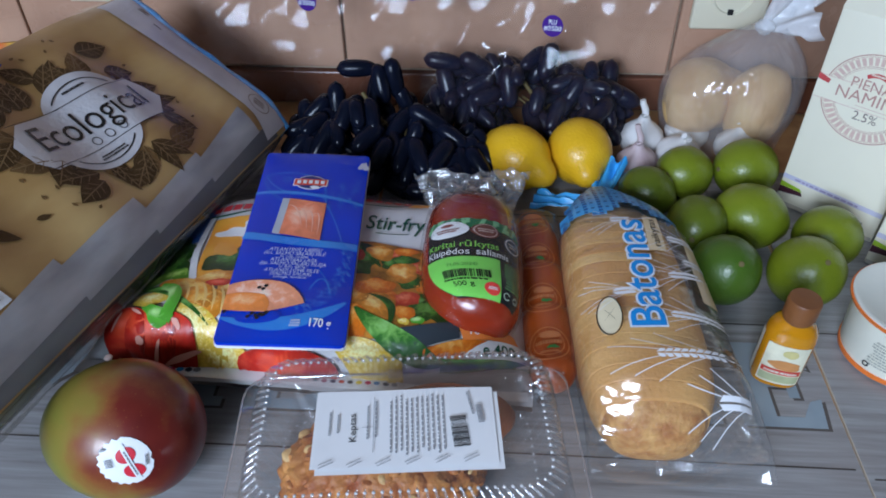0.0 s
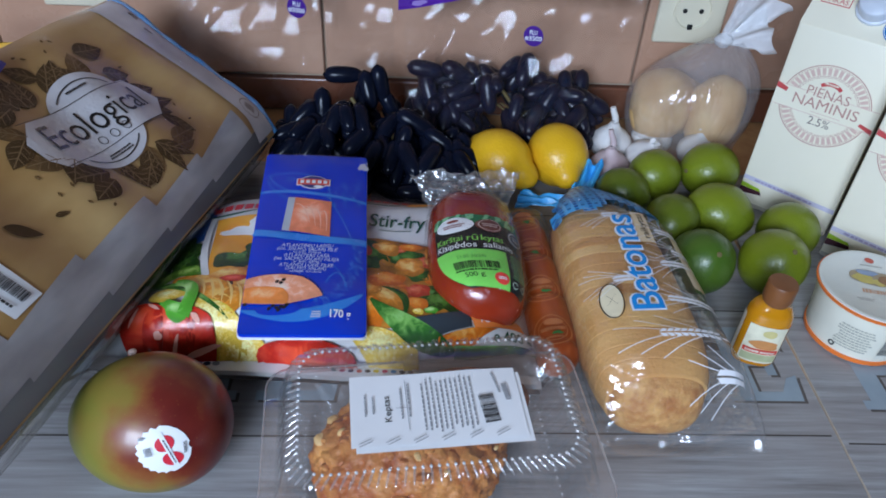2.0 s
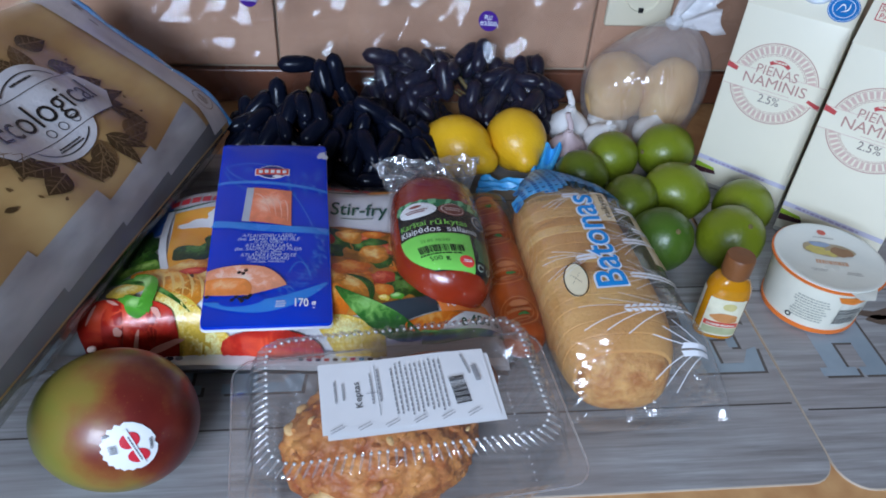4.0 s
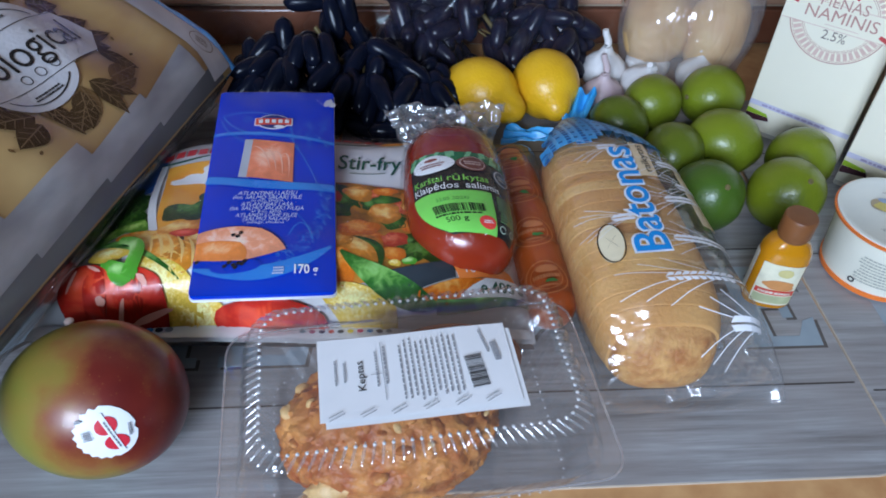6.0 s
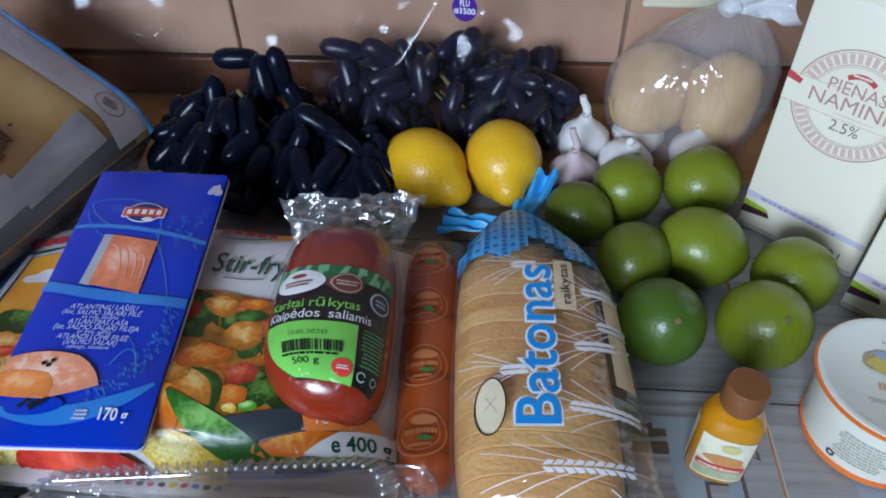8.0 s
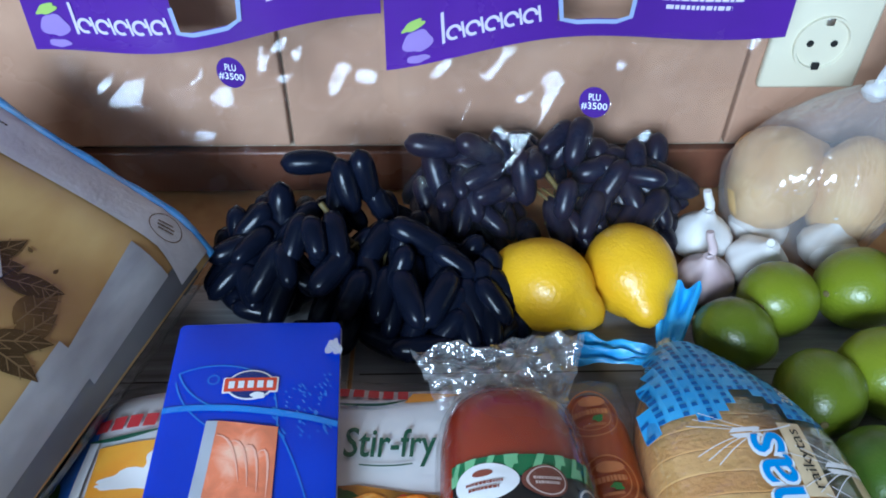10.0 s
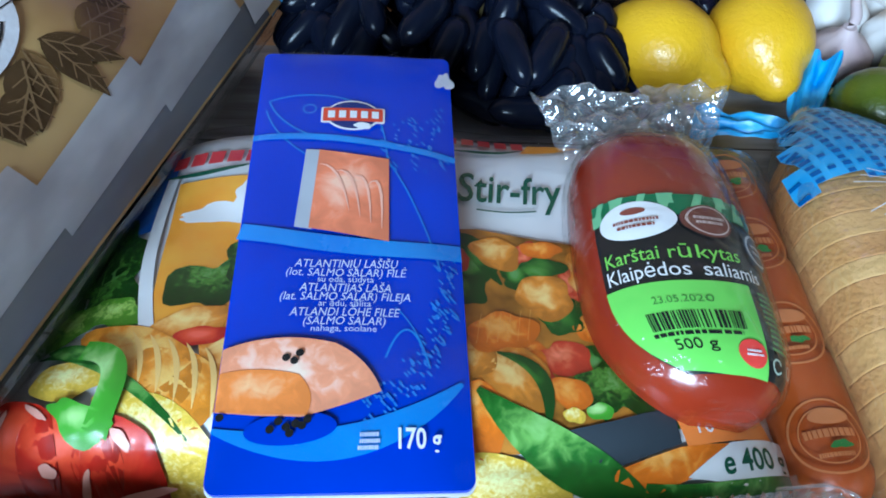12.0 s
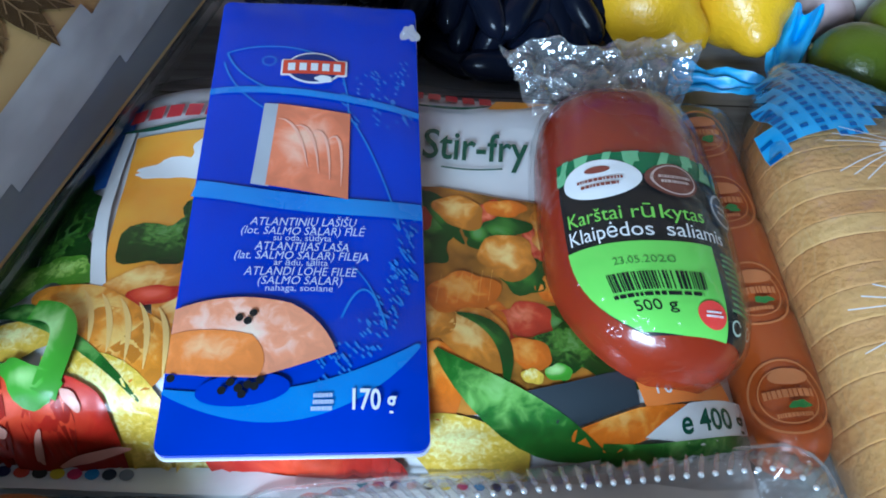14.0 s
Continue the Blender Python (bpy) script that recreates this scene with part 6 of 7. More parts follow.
def build_carton(x, y, rz, label):
    W, H = 0.0475, 0.202
    p = thing("milk_carton", label, "milk carton", "milk cartons", pose(x, y, 0.0006, 0, 0, rz))
    part("body", boxed(-W, W, -W, W, 0, H, 0.0015), CREAM, p)
    # gable roof with a fin along x
    bm = loft([[Vector((-W, -W, H)), Vector((W, -W, H)), Vector((W, W, H)), Vector((-W, W, H))], [Vector((-W + 0.001, -0.003, H + 0.040)), Vector((W - 0.001, -0.003, H + 0.040)), Vector((W - 0.001, 0.003, H + 0.040)), Vector((-W + 0.001, 0.003, H + 0.040))]])
    part("gable", bm, CREAM, p, smooth=False)
    part("fin", boxed(-W, W, -0.0022, 0.0022, H + 0.038, H + 0.060, 0.0008), CREAM, p)
    roof = lambda u, v, lift: Vector((u, -W + 0.0445 * v / 0.0598 - lift * 0.66, H + 0.040 * v / 0.0598 + lift * 0.75))
    cap = lathe([(0.0165, 0), (0.0165, 0.003), (0.0150, 0.004), (0.0150, 0.014), (0.0138, 0.0155), (0.002, 0.0158)], 36, lambda t, z: 1 + 0.012 * (round(t * 30) % 2))
    bmesh.ops.transform(cap, matrix=Matrix.Translation(roof(0.006, 0.030, 0.0003)) @ Matrix.Rotation(radians(42), 4, "X"), verts=cap.verts)
    part("cap", cap, surf("cap_plastic", (0.62, 0.66, 0.72), None, 20, 0.35), p, "pale blue-white screw cap")
    face = lambda u, v, lift: Vector((u, -W - lift, v))
    pr = lambda polys, m, nm, lift=0.0004, s=face, lb="": part(nm, laid(polys, s, lift, 0.03), m, p, lb)
    cz = 0.132
    pr([q for q in ring(0, cz, 0.0400, 0.0409) + ring(0, cz, 0.0386, 0.0390) + ring(0, cz, 0.0300, 0.0305) + ring(0, cz, 0.0287, 0.0290)], BROWN_INK, "ring_print")
    band = []
    for k in range(44):
        a = 360 * k / 44
        band += ring(0, cz, 0.0312, 0.0380, a, a + 5.2, 1)
    pr(band, PALE_INK, "ring_pattern", 0.0005)
    pr([rect(-0.0470, 0.0470, cz - 0.0105, cz + 0.0105), oval(0, cz, 0.0284, n=40)], CREAM, "ribbon", 0.0008)
    pr([stroke([(-0.0468, cz + 0.0108), (0.0468, cz + 0.0108)], 0.0005, False), stroke([(-0.0468, cz - 0.0108), (0.0468, cz - 0.0108)], 0.0005, False), stroke([(-0.01, cz - 0.0075), (0.018, cz - 0.0075)], 0.0005, False)], PALE_INK, "ribbon_line", 0.0012)
    for poly in ([(-0.0470, cz + 0.012), (-0.036, cz + 0.008), (-0.037, cz + 0.004), (-0.0470, cz + 0.006)], [(0.0470, cz - 0.012), (0.034, cz - 0.007), (0.035, cz - 0.004), (0.0470, cz - 0.007)]):
        pr([poly], RED_INK, "ribbon_fold", 0.0012, lb="red ribbon fold")
    pr([[(0.0175 * math.cos(radians(a)) * k, cz + 0.0035 + 0.0215 * math.sin(radians(a)) * k) for a, k in [(t, 1.0) for t in range(55, 126, 10)] + [(t, 0.82) for t in range(125, 54, -10)]]], RED_INK, "arch_print", 0.0012)
    pr(bars(0, cz + 0.0230, 0.014, 0.0024, 1, 3, 0.7), CREAM, "arch_marks", 0.0016)
    part("words_print", words("PIENAS", 0.0135, 0.0, cz + 0.0120, face, 0.0013, 0, 0.039), BROWN_INK, p)
    part("words_print", words("NAMINIS", 0.0150, 0.001, cz + 0.0005, face, 0.0015, 0, 0.060), BROWN_INK, p, "brown-red serif word")
    part("words_print", words("2.5%", 0.0120, 0.001, cz - 0.0165, face, 0.0013, 0, 0.020), ink("grey_brown_ink", (0.22, 0.17, 0.15)), p)
    pr([[(-0.0470, 0.036), (0.0470, 0.033), (0.0470, 0.028), (-0.0470, 0.031)]], ink("lavender_band", (0.52, 0.50, 0.60)), "lavender_band", 0.0004)
    pr(bars(-0.004, 0.0320, 0.070, 0.0028, 1, 12, 0.7, -1.8), ink("violet_ink", (0.3, 0.25, 0.38)), "band_marks", 0.0008)
    pr([[(-0.0470, 0.0215), (-0.026, 0.0215), (-0.028, 0.0245), (-0.0470, 0.027)]], ink("flag_green", (0.30, 0.45, 0.03)), "flag_print", 0.0004)
    pr([[(-0.0470, 0.014), (-0.024, 0.0175), (-0.026, 0.0215), (-0.0470, 0.0215)]], ink("flag_dark", (0.06, 0.02, 0.03)), "flag_print", 0.0006)
    part("words_print", words("2 l", 0.0095, 0.030, 0.0135, face, 0.0006, 0), ink("dark_ink", (0.15, 0.1, 0.09)), p)
    # stamp and seal on the roof
    pr([rect(-0.040, -0.0145, 0.024, 0.025), rect(-0.040, -0.0145, 0.0395, 0.0405), rect(-0.040, -0.0392, 0.024, 0.0405), rect(-0.0153, -0.0145, 0.024, 0.0405)], RED_INK, "stamp_frame", 0.0006, roof)
    part("words_print", words("ŠEIMOS", 0.0075, -0.0273, 0.0355, roof, 0.0008, 0, 0.022), RED_INK, p)
    part("words_print", words("PAKAS", 0.0075, -0.0273, 0.0285, roof, 0.0008, 0, 0.020), RED_INK, p)
    pr([oval(0.0325, 0.016, 0.0135, 0.0135, 36)], ink("seal_blue", (0.015, 0.17, 0.46)), "seal", 0.0006, roof, "round blue seal")
    pr(ring(0.0325, 0.016, 0.0090, 0.0096, n=30) + ring(0.0325, 0.016, 0.0124, 0.0128, n=30) + [stroke(curve((0.0275, 0.012), (0.031, 0.026), (0.0345, 0.014)), 0.0014), stroke(curve((0.031, 0.012), (0.039, 0.014), (0.036, 0.022)), 0.0014)], WHITE, "seal_print", 0.0010, roof)
    pr(bars(0, 0.052, 0.07, 0.006, 1, 5, 0.6), PALE_INK, "roof_print", 0.0006, roof)
    pr([rect(-0.0465, 0.0465, 0.0004, 0.005)], ink("carton_foot", (0.5, 0.46, 0.38)), "foot_band", 0.0003)


C40, S40 = math.cos(radians(-40.5)), math.sin(radians(-40.5))
for fx, fy, lb in ((0.290, 0.309, "cream two-litre milk carton with brown-red round emblem, by the buns"), (0.3455, 0.2195, "cream two-litre milk carton with brown-red round emblem, by the tub")):
    build_carton(fx - S40 * 0.0475, fy + C40 * 0.0475, -40.5, lb)


# ---- tub ----
def build_tub():
    p = thing("dairy_tub", "round cream plastic tub with orange rim and a printed foil lid", "tub", m=pose(0.2920, 0.1405, 0.0006, 0, 0, -14))
    part("cup", lathe([(0.034, 0.0), (0.0385, 0.0005), (0.0400, 0.004), (0.0435, 0.050), (0.0440, 0.053)], 56), surf("tub_print", (0.72, 0.70, 0.58), (0.66, 0.64, 0.53), 30, 0.35), p)
    orange = ink("tub_orange", (0.72, 0.17, 0.03))
    part("foot_ring", lathe([(0.0396, 0.0008), (0.0407, 0.0015), (0.0411, 0.0055), (0.0404, 0.0058)], 56), orange, p, "orange foot band")
    part("rim", lathe([(0.0440, 0.0515), (0.0475, 0.0525), (0.0478, 0.0545), (0.0450, 0.0552)], 56), orange, p, "orange rim")
    part("foil_lid", lathe([(0.0462, 0.0545), (0.0464, 0.0560), (0.0440, 0.0566), (0.0420, 0.0556), (0.002, 0.0558)], 56), surf("foil_cream", (0.70, 0.70, 0.62), (0.62, 0.64, 0.58), 24, 0.3, 0.2, 80), p, "cream foil lid")
    top = lambda u, v, lift: Vector((u, v, 0.0557 + lift))
    pr = lambda polys, c, nm, lift=0.0006, **k: part(nm, laid(polys, top, lift, 0.03), surf(nm, c, None, 120, 0.3), p)
    pr([oval(0, 0.033, 0.0038)], (0.65, 0.10, 0.06), "red_mark")
    pr([blob(0, 0.008, 0.021, 0.010, 4, 0.15)], (0.42, 0.33, 0.20), "picture_field")
    pr([blob(-0.010, 0.006, 0.009, 0.006, 5, 0.2), blob(0.002, 0.003, 0.006, 0.004, 6, 0.2)], (0.62, 0.50, 0.12), "picture_yellow", 0.0009)
    pr([blob(0.011, 0.006, 0.009, 0.007, 7, 0.2)], (0.30, 0.15, 0.06), "picture_brown", 0.0010)
    pr([blob(-0.006, 0.014, 0.008, 0.004, 8, 0.2)], (0.30, 0.38, 0.52), "picture_sky", 0.0011)
    pr(bars(0, -0.010, 0.030, 0.006, 1, 3, 0.8), (0.62, 0.36, 0.22), "lid_words")
    for marks in (bars(0, 0.025, 0.022, 0.002, 1, 6, 0.7), bars(-0.014, -0.022, 0.014, 0.004, 2, 4), bars(0.015, -0.022, 0.014, 0.005, 2, 5)):
        pr(marks, (0.45, 0.44, 0.40), "lid_small_words")

    def side(u, v, lift):
        r = 0.0400 + (v - 0.004) / 0.046 * 0.0035 + lift
        a = -math.pi / 2 + u / 0.042
        return Vector((r * math.cos(a), r * math.sin(a), v))

    ps = lambda polys, c, nm, lift=0.0005: part(nm, laid(polys, side, lift, 0.006), surf(nm, c, None, 120, 0.3), p)
    ps([rect(0.006, 0.028, 0.010, 0.040)], (0.66, 0.65, 0.56), "code_panel")
    ps(barcode(0.017, 0.024, 0.018, 0.022, 9, 90), (0.15, 0.15, 0.14), "barcode", 0.0009)
    ps(bars(-0.016, 0.026, 0.030, 0.026, 9, 5, 0.5), (0.40, 0.40, 0.34), "small_print")
    ps([[(0.000, 0.047), (0.032, 0.047), (0.028, 0.041), (0.016, 0.0385), (0.004, 0.041)]], (0.74, 0.22, 0.03), "orange_tongue", 0.0010)
    ps(ring(-0.030, 0.012, 0.0014, 0.0028, n=14), (0.05, 0.05, 0.05), "recycling_sign")
    part("lid_tab", laid([[(0.004, -0.044), (0.030, -0.036), (0.024, -0.0505), (0.012, -0.0525)]], lambda u, v, l: Vector((u, v, 0.0548 + l - 0.20 * max(0, -0.046 - v))), 0.0004, 0.006), surf("foil_tab", (0.68, 0.68, 0.60), None, 60, 0.3), p, "foil pull tab")


build_tub()


# ---- small bottle ----
def build_bottle():
    p = thing("sauce_bottle", "small amber oil bottle with brown screw cap and cream label", "bottle", m=pose(0.1905, 0.1110, 0.0006, 0, 0, -16))

    def section(w, d, z, n=40):
        return [Vector((w * math.copysign(abs(math.cos(a)) ** 0.8, math.cos(a)), d * math.copysign(abs(math.sin(a)) ** 0.8, math.sin(a)), z)) for a in [2 * math.pi * i / n for i in range(n)]]

    rings = [section(0.013, 0.009, 0), section(0.0172, 0.0125, 0.0015), section(0.0180, 0.0132, 0.004), section(0.0180, 0.0132, 0.048), section(0.0170, 0.0124, 0.055), section(0.0135, 0.0110, 0.061), section(0.0085, 0.0085, 0.065), section(0.0080, 0.0080, 0.070)]
    part("glass", loft(rings), surf("amber_oil", (0.52, 0.22, 0.006), (0.46, 0.17, 0.005), 30, 0.12, coat=0.8), p, "amber yellow glass")
    part("cap", lathe([(0.0112, 0.0665), (0.0116, 0.068), (0.0116, 0.082), (0.0108, 0.0835), (0.002, 0.0838)], 40, lambda t, z: 1 + 0.012 * (round(t * 24) % 2)), surf("cap_brown", (0.22, 0.085, 0.028), (0.17, 0.06, 0.02), 40, 0.4), p, "ribbed brown screw cap")
    part("cap_ring", lathe([(0.0100, 0.0635), (0.0106, 0.0645), (0.0104, 0.0660), (0.0090, 0.0662)], 30), surf("ring_brown", (0.2, 0.08, 0.03)), p)

    def front(u, v, lift):
        a = -math.pi / 2 + u / 0.0155
        c, s = math.cos(a), math.sin(a)
        return Vector(((0.0180 + lift) * math.copysign(abs(c) ** 0.8, c), (0.0132 + lift) * math.copysign(abs(s) ** 0.8, s), v))

    pr = lambda polys, c, nm, lift=0.0004, lb="": part(nm, laid(polys, front, lift, 0.004), surf(nm, c, None, 120, 0.4), p, lb)
    pr([rounded(-0.0125, 0.0135, 0.006, 0.046, 0.001)], (0.72, 0.68, 0.50), "label", 0.0004, "cream paper label")
    pr([rounded(-0.0265, -0.0205, 0.006, 0.050, 0.001)], (0.72, 0.70, 0.55), "side_label", 0.0004)
    pr([rect(-0.0110, 0.0120, 0.0165, 0.0215)], (0.60, 0.06, 0.04), "red_band", 0.0008, "red label band")
    pr(bars(0, 0.019, 0.018, 0.003, 1, 4, 0.7), (0.7, 0.6, 0.5), "band_words", 0.0011)
    pr([blob(0.0015, 0.0265, 0.009, 0.0045, 5, 0.2)], (0.55, 0.24, 0.08), "label_picture", 0.0008)
    pr([oval(0.002, 0.039, 0.0035, 0.004, 16)], (0.60, 0.52, 0.22), "label_mark", 0.0008)
    pr([rect(-0.0110, 0.0120, 0.008, 0.0155)], (0.42, 0.44, 0.25), "label_foot", 0.0008)


build_bottle()


# ---- buns in a knotted bag ----
def build_buns():
    crust = surf("bun_crust", (0.54, 0.285, 0.09), (0.70, 0.46, 0.20), 26, 0.55, 0.4, 160)
    for x, y, z, rx, ry, rz, lb in ((0.193, 0.464, 0.049, 0.047, 0.038, 0.044, "pale golden bread bun in a knotted bag"), (0.249, 0.444, 0.050, 0.038, 0.033, 0.047, "golden bread bun in a knotted bag"), (0.222, 0.483, 0.038, 0.036, 0.03, 0.036, "golden bread bun at the back of the bag")):
        b = thing("bread_bun", lb, "bun", "buns in a clear bag", pose(x, y, z, 8, 6, x * 300))
        part("crust", ball(rx, ry, rz, 32, lambda c: 1 + 0.11 * wave(c.x * 1.3 + x * 9, c.y * 1.3, c.z * 1.3) + 0.03 * wave(c.x * 4, c.y * 4 + x, c.z * 4) + 0.01 * wave(c.x, c.y, c.z, 8)), crust, b)
    p = thing("bun_bag", "thin cloudy plastic bag knotted at the top round the buns", "plastic bag")
    rings = []
    cx, cy = 0.221, 0.4535
    for i in range(33):
        t = i / 32
        z = 0.002 + 0.135 * t
        s = math.sin(math.pi * min(0.97, 0.16 + 0.80 * t)) ** 0.75 if t > 0.42 else 0.85 + 0.15 * t / 0.42
        tx, ty = cx + 0.022 * max(0, t - 0.5) * 2, cy - 0.004 * t
        row = []
        for j in range(56):
            a = 2 * math.pi * j / 56
            k = 1 + 0.07 * wave(math.cos(a) * 2.5, math.sin(a) * 2.5, t * 4) + 0.05 * math.sin(a * 14 + 3 * t) * max(0, t - 0.55)
            row.append(Vector((tx + 0.073 * s * k * math.cos(a), min(WALL_Y - 0.006, ty + 0.056 * s * k * math.sin(a)), z)))
        rings.append(row)
    part("film", loft(rings, cap=False), MILKY, p, "thin cloudy film")
    top = Vector((0.239, 0.4515, 0.136))
    part("knot", ball(0.010, 0.009, 0.008, 18, lambda c: 1 + 0.25 * wave(c.x * 2, c.y * 2, c.z * 2)), MILKY_DENSE, p, "tight knot").location = top

    def ear(rot, ln, lean):
        def f(a, b):
            w = 0.006 + 0.026 * b
            q = Vector(((2 * a - 1) * w, 0.007 * math.sin(a * 12) * b + lean * b, b * ln + 0.01 * wave(a * 4, b * 3, rot)))
            return top + Matrix.Rotation(radians(rot), 3, "Y") @ q
        return f

    part("knot_ear", grid(ear(28, 0.062, -0.01), 22, 14), MILKY_DENSE, p, "crumpled bag end")
    part("knot_ear", grid(ear(62, 0.045, -0.012), 22, 14), MILKY_DENSE, p, "crumpled bag end")


build_buns()


# ---- grapes in header bags ----
GRAPE = surf("black_grape", (0.003, 0.004, 0.008), (0.005, 0.007, 0.017), 60, 0.19, 0.1, 200, spread=0.8, spec=0.16)
# the bag film's bluish and reddish haze is mixed into this grape colour
GRAPE_BLUE = surf("film_hazed_grape", (0.005, 0.010, 0.026), (0.016, 0.008, 0.015), 40, 0.28, 0.1, 200, spread=0.9, spec=0.28)
STEM = surf("grape_stem", (0.13, 0.095, 0.028), (0.085, 0.055, 0.018), 50, 0.6)


def grape_mesh():
    """A long blunt finger grape, a little slimmer at one end."""
    return lathe([(max(0.0008, 0.0094 * (1 - abs(t) ** 3) ** 0.5 * (1 - 0.08 * t)), 0.0218 * t) for t in [-1 + i / 6 for i in range(13)]], 14)


def build_bunch(centres, count, mat, seed, label, extra, stem_drop=0.0, loose=0.8):
    p = thing("grape_bunch", label, "grapes", "grape bunches")
    r = random.Random(seed)
    first, n = None, 0
    spots = []
    tries = 0
    while n < count and tries < count * 60:
        tries += 1
        cx, cy, cz, sx, sy, sz = centres[n % len(centres)]
        a, b = r.uniform(0, 6.283), math.acos(r.uniform(-0.35, 1))
        k = r.uniform(0.72, 1.0)
        q = Vector((cx + sx * k * math.cos(a) * math.sin(b), cy + sy * k * math.sin(a) * math.sin(b), cz + sz * k * math.cos(b)))
        if q.z < 0.013 or q.y > WALL_Y - 0.03 or any((q - o).length < 0.0145 for o in spots):
            continue
        spots.append(q)
        if first is None:
            first = part("grape", grape_mesh(), mat, p)
            ob = first
        else:
            ob = new("grape", first.data)
            ob.parent = p
        out = Vector((math.cos(a) * 0.6, math.sin(a) * 0.3, 0)) + Vector((r.uniform(-0.8, 0.8) * loose, -0.6 + r.uniform(-0.4, 0.4), -0.7 + r.uniform(-0.3, 0.6) * loose))
        ob.rotation_euler = out.to_track_quat("Z", "Y").to_euler()
        if q.z < 0.024:
            ob.rotation_euler = (radians(82), 0, a)
        ob.location = q
        g = r.uniform(0.86, 1.1)
        ob.scale = (g, g, g * r.uniform(0.85, 1.1))
        n += 1
    for loc, d in extra:
        ob = new("grape", first.data)
        ob.parent, ob.location = p, loc
        ob.rotation_euler = Vector(d).to_track_quat("Z", "Y").to_euler()
    cx, cy, cz, sx, sy, sz = centres[0]
    cz -= stem_drop
    main = [(cx - sx * 0.2, cy, cz + sz * 1.02), (cx, cy - 0.01, cz + sz * 0.75), (cx + sx * 0.3, cy - 0.01, cz + sz * 0.3), (cx + sx * 0.6, cy, cz)]
    part("stem", tube(main, 0.0022, 8), STEM, p, "green-brown stem")
    for k in range(7):
        a = k * 0.9
        s = Vector(main[1]) + Vector((0.01 * k - 0.02, 0, -0.003 * k))
        part("stemlet", tube([s, s + Vector((0.012 * math.cos(a), -0.012, 0.006 * math.sin(a) - 0.004)), s + Vector((0.022 * math.cos(a), -0.026, 0.008 * math.sin(a) - 0.012))], 0.0011, 6), STEM, p)


build_bunch([(-0.150, 0.385, 0.016, 0.072, 0.066, 0.070), (-0.100, 0.365, 0.012, 0.062, 0.062, 0.056), (-0.208, 0.395, 0.012, 0.044, 0.052, 0.046), (-0.060, 0.350, 0.012, 0.036, 0.048, 0.036)], 130, GRAPE, 5, "bunch of long black finger grapes", [(Vector((-0.176, 0.428, 0.092)), (1, 0.05, 0.0)), (Vector((-0.148, 0.405, 0.086)), (0.25, -0.5, -1)), (Vector((-0.135, 0.412, 0.090)), (0.2, -0.2, -1))])
build_bunch([(0.010, 0.452, 0.030, 0.080, 0.045, 0.068), (0.070, 0.452, 0.026, 0.042, 0.042, 0.056), (-0.062, 0.452, 0.030, 0.038, 0.038, 0.052)], 110, GRAPE_BLUE, 9, "bunch of bloom-dusted blue-black finger grapes in a bag", [(Vector((-0.086, 0.448, 0.092)), (1, 0.0, -0.15)), (Vector((-0.050, 0.446, 0.090)), (1, 0.1, -0.6))], 0.022, 1.5)
TAG_PURPLE = surf("tag_purple", (0.060, 0.016, 0.20), None, 30, 0.75, spec=0.1)
PURPLE = surf("purple_print", (0.085, 0.018, 0.26), (0.06, 0.012, 0.2), 10, 0.28, 0.1, 40)


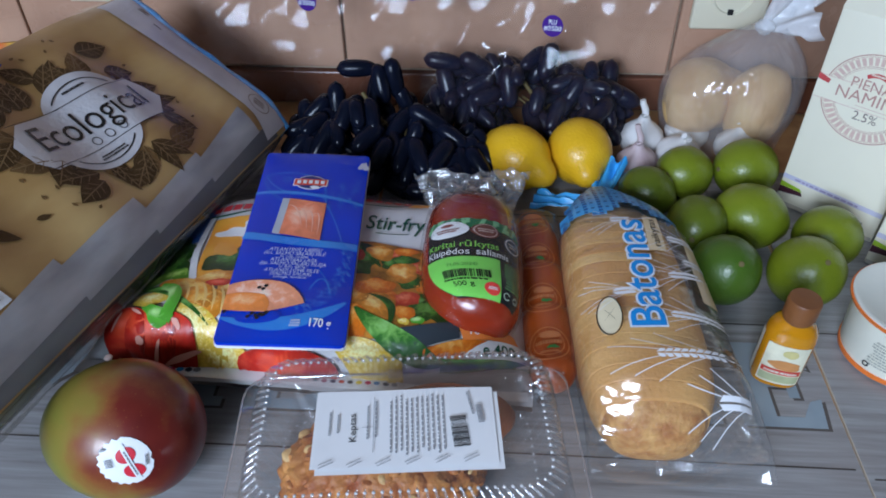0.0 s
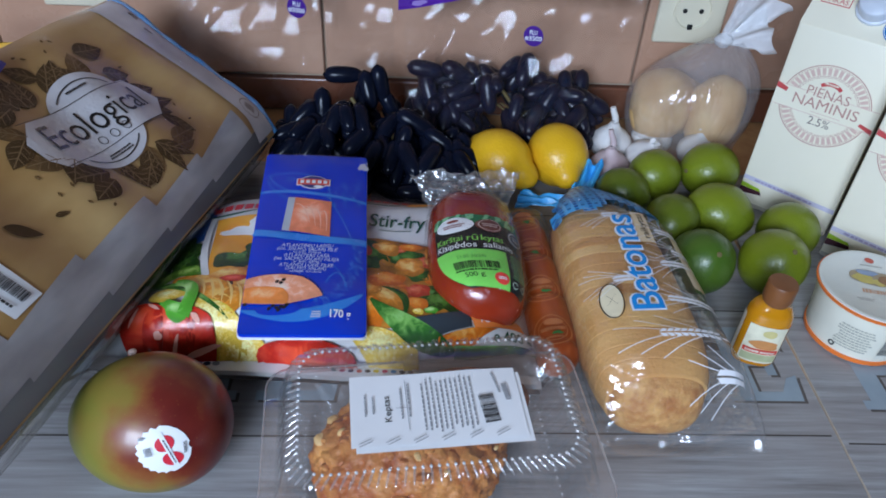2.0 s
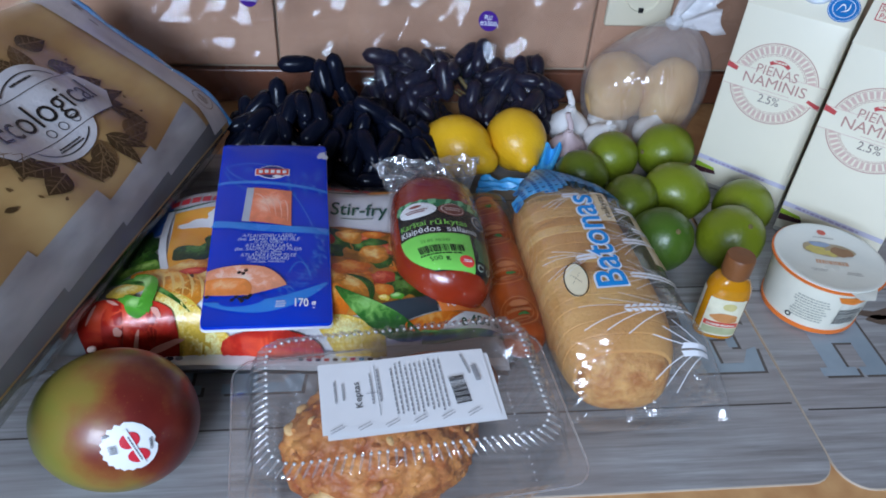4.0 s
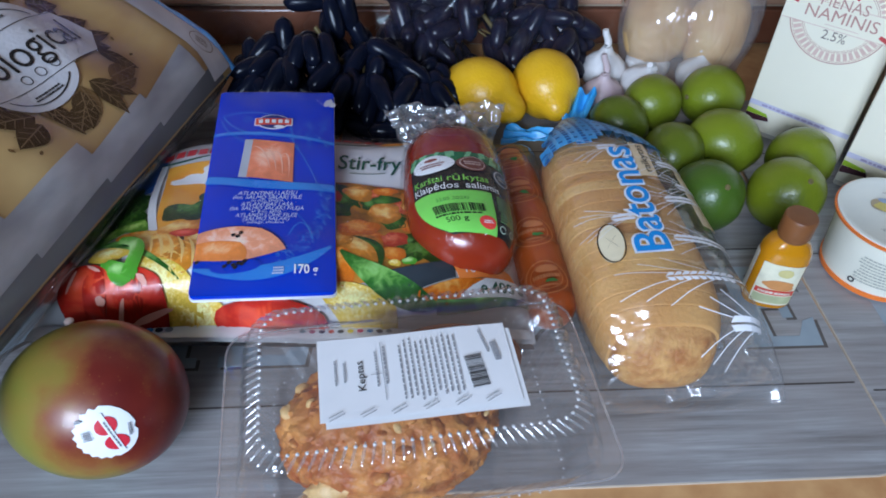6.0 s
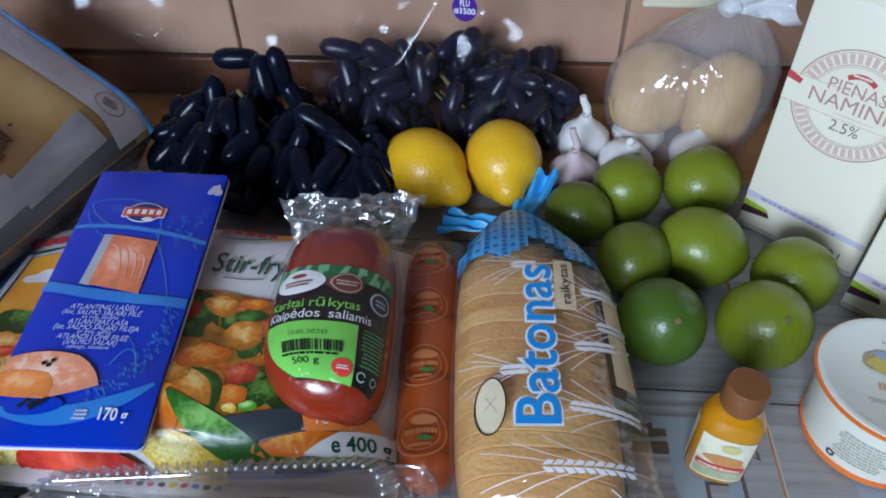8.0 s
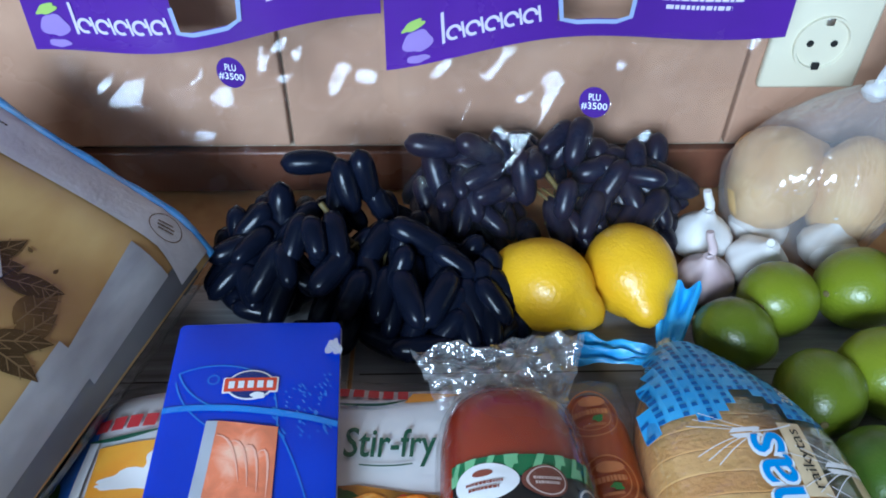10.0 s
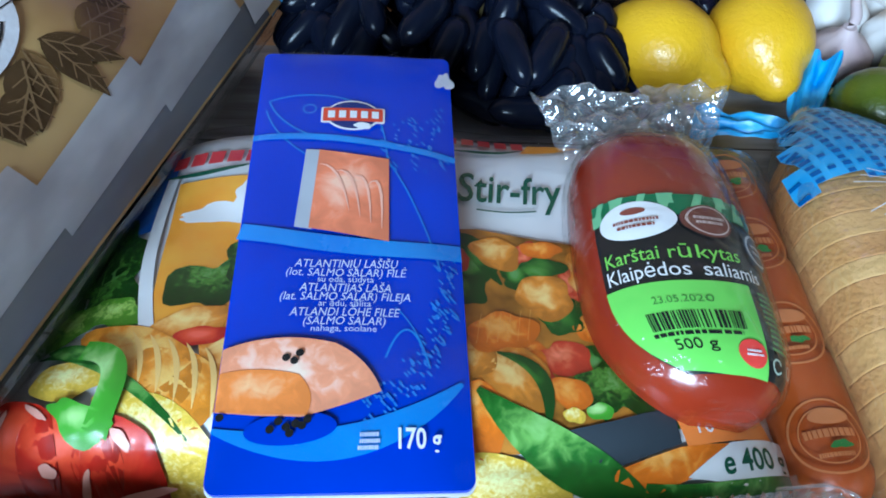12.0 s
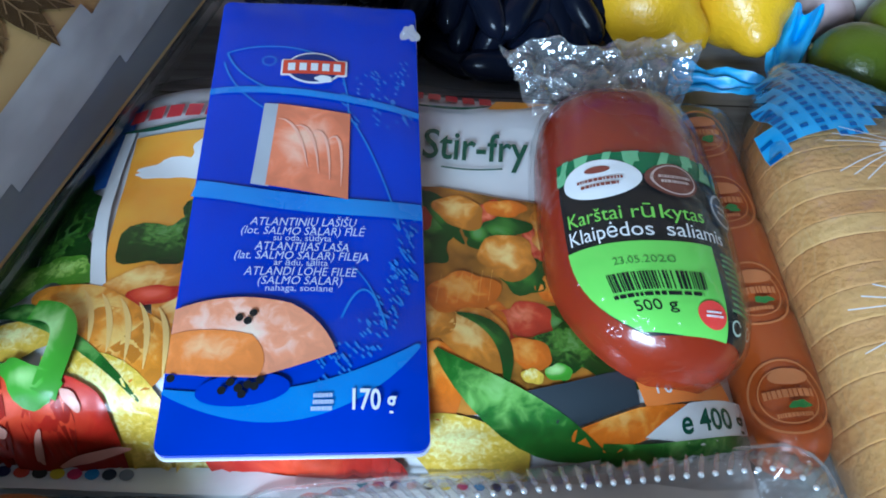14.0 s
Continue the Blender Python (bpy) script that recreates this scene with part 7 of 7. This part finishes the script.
def build_grape_bag(x0, x1, ytop, zt0, zt1, front, depth, seed, label):
    p = thing("grape_bag", label, "grape bag", "clear grape bags with purple headers")
    W = x1 - x0

    def head(u, v, lift):
        t = u / W
        return Vector((x0 + u, ytop + 0.008 * math.sin(t * 5 + seed) - lift + 0.05 * v, zt0 + (zt1 - zt0) * t + v + 0.004 * math.sin(t * 7 + seed)))

    part("header", laid([rect(0, W * 0.43, 0, 0.058), rect(W * 0.62, W, 0, 0.058), rect(W * 0.43, W * 0.62, 0, 0.012), rect(W * 0.43, W * 0.62, 0.042, 0.058)], head, 0.0, 0.012), PURPLE, p, "purple printed header strip")
    pale = ink("pale_lilac", (0.62, 0.55, 0.72))
    lil = ink("lilac", (0.30, 0.2, 0.5))
    logo = []
    for k in range(5):
        c = W * 0.17 + 0.0125 * k
        logo += ring(c, 0.018, 0.0032, 0.0052, 0, 300, 14)
        logo.append(stroke([(c + 0.005, 0.024), (c + 0.007, 0.013)], 0.0016, False))
    logo.append(stroke([(W * 0.14, 0.033), (W * 0.145, 0.012)], 0.002, False))
    part("logo_print", laid(logo, head, 0.0008, 0.01), pale, p, "pale curly logo shapes")
    part("grape_sign", laid([blob(W * 0.08, 0.017, 0.009, 0.008, 3, 0.2), blob(W * 0.08, 0.005, 0.007, 0.003, 4, 0.2)], head, 0.0006, 0.01), lil, p)
    part("leaf_sign", laid([blob(W * 0.07, 0.028, 0.008, 0.003, 5, 0.3, turn=25)], head, 0.0009, 0.01), ink("leaf_lime", (0.35, 0.5, 0.12)), p)
    part("handle_rim", laid([stroke([(W * 0.43, 0.030), (W * 0.44, 0.013), (W * 0.48, 0.0105), (W * 0.58, 0.0105), (W * 0.615, 0.014), (W * 0.62, 0.030)], 0.003, False)], head, 0.0014, 0.01), ink("rim_blue", (0.30, 0.36, 0.55)), p)
    part("small_print", laid(bars(W * 0.78, 0.030, 0.052, 0.022, 4, seed, 0.5), head, 0.0008, 0.01), pale, p)

    def front_sheet(a, b, out=0.0):
        t = b
        x = x0 + 0.008 + a * (W - 0.010)
        belly = math.sin(math.pi * min(1, t * 0.9)) ** 1.3 * (1 - abs(2 * a - 1) ** 4)
        y = ytop + (front - ytop) * t ** 1.5 - 0.010 * belly + 0.008 * wave(a * 5, t * 5, seed) + out
        z = (zt0 + (zt1 - zt0) * a) * (1 - t) + 0.004 + 0.030 * belly * t
        y += 0.007 * (abs(wave(a * 6 + t * 2.5, t * 1.6, seed + 1)) - 0.2)
        z += 0.006 * wave(a * 6, t * 4, seed + 3) * (1 - t)
        return Vector((x, y - 0.001, max(0.003, z)))

    part("front_film", grid(front_sheet, 110, 70), CLEAR, p, "clear creased film")
    part("back_film", grid(lambda a, b: Vector((x0 + 0.006 + a * (W - 0.008), min(WALL_Y - 0.008, ytop + 0.006 + (depth - ytop) * b + 0.004 * wave(a * 5, b * 5, seed + 9)), max(0.003, (zt0 + (zt1 - zt0) * a) * (1 - b) + 0.002))), 30, 24), CLEAR, p, "clear creased film")
    return p, front_sheet


def add_tag(p, sheet, a, b, r):
    c = sheet(a, b)
    ux = (sheet(a + 0.03, b) - sheet(a - 0.03, b)).normalized()
    uy = (sheet(a, b - 0.04) - sheet(a, b + 0.04)).normalized()
    nn = ux.cross(uy).normalized()
    s = lambda u, v, lift: c + ux * u + uy * v + nn * lift + Vector((0, -0.010, 0.004))
    part("round_tag", laid([oval(0, 0, r, n=32)], s, 0, 1), TAG_PURPLE, p, "round purple printed tag")
    part("words_print", words("PLU", r * 0.62, 0, r * 0.32, s, 0.0005, 0, r * 0.75), WHITE, p)
    part("words_print", words("#3500", r * 0.62, 0, -r * 0.25, s, 0.0005, 0, r * 1.7), WHITE, p)


pa, sa = build_grape_bag(-0.353, -0.120, 0.440, 0.168, 0.196, 0.432, 0.500, 2, "clear bag with purple header holding black finger grapes")
add_tag(pa, sa, 0.56, 0.16, 0.0102)
pb, sb = build_grape_bag(-0.117, 0.146, 0.434, 0.170, 0.190, 0.400, 0.505, 5, "clear bag with purple header holding blue-black grapes")
add_tag(pb, sb, 0.52, 0.24, 0.0102)


# ---- prints and fittings hang under the part they sit on ----
HOSTS = {
    "salami": {"label": "green_panel check_band check_print oval_badge badge_print round_badge badge_ring words_print barcode red_dot dot_print small_print recycling_sign"},
    "mango": {"sticker": "sticker_print sticker_band sticker_marks"},
    "sauce_bottle": {"label": "red_band band_words label_picture label_mark label_foot", "cap": "cap_ring"},
    "dairy_tub": {"foil_lid": "red_mark picture_field picture_yellow picture_brown picture_sky lid_words lid_small_words lid_tab", "cup": "code_panel barcode small_print orange_tongue recycling_sign foot_ring"},
    "clear_food_box": {"lid": "rib_bead flute flange_edge", "paper_label": "label_print words_print barcode label_under"},
    "salmon_pack": {"front_film": "scale_print fish_line_print band_print swoosh_print plate_print window_pad window fat_line fillet_print fillet_side_print peppercorn_print mark_rim mark_oval mark_bar mark_shapes mark_drop words_print small_print tear_notch"},
    "frozen_vegetable_bag": {"film": "*_print colour_dot seal_strip"},
    "paper_roll_pack": {"front_panel": "leaf_print pale_leaf_print vein_print ring_print mark_print tissue_block price_sticker barcode word badge_print"},
    "loaf_of_bread": {"bag": "check_print dark_check_print tag_print words_print words_outline cream_panel logo_panel logo_ring wheat_print bag_end neck_tail tie"},
    "milk_carton": {"gable": "stamp_frame seal seal_print roof_print cap", "body": "ring_print ring_pattern ribbon ribbon_line ribbon_fold arch_print arch_marks lavender_band band_marks flag_print foot_band words_print"},
    "grape_bag": {"header": "logo_print grape_sign leaf_sign handle_rim small_print", "round_tag": "words_print"},
    "sausage_pack": {"sausage": "round_label leaf_sign"},
    "placemat": {"sheet": "plank_seam knot_print shadow_print letter_h letter_m letter_e heart"},
    "wall_socket": {"plate": "well pin_hole earth_clip"},
    "base_cabinet": {"door": "handle"},
}
kids = collections.defaultdict(list)
for ob in bpy.data.objects:
    if ob.parent is not None:
        kids[ob.parent].append(ob)
for top_ob, parts in kids.items():
    for host_name, names in HOSTS.get(top_ob.name.split(".")[0], {}).items():
        host = next(ob for ob in parts if ob.name.split(".")[0] == host_name)
        for ob in parts:
            base = ob.name.split(".")[0]
            if ob is not host and (base in names.split() or ("*_print" in names and base.endswith("_print"))):
                ob.parent = host
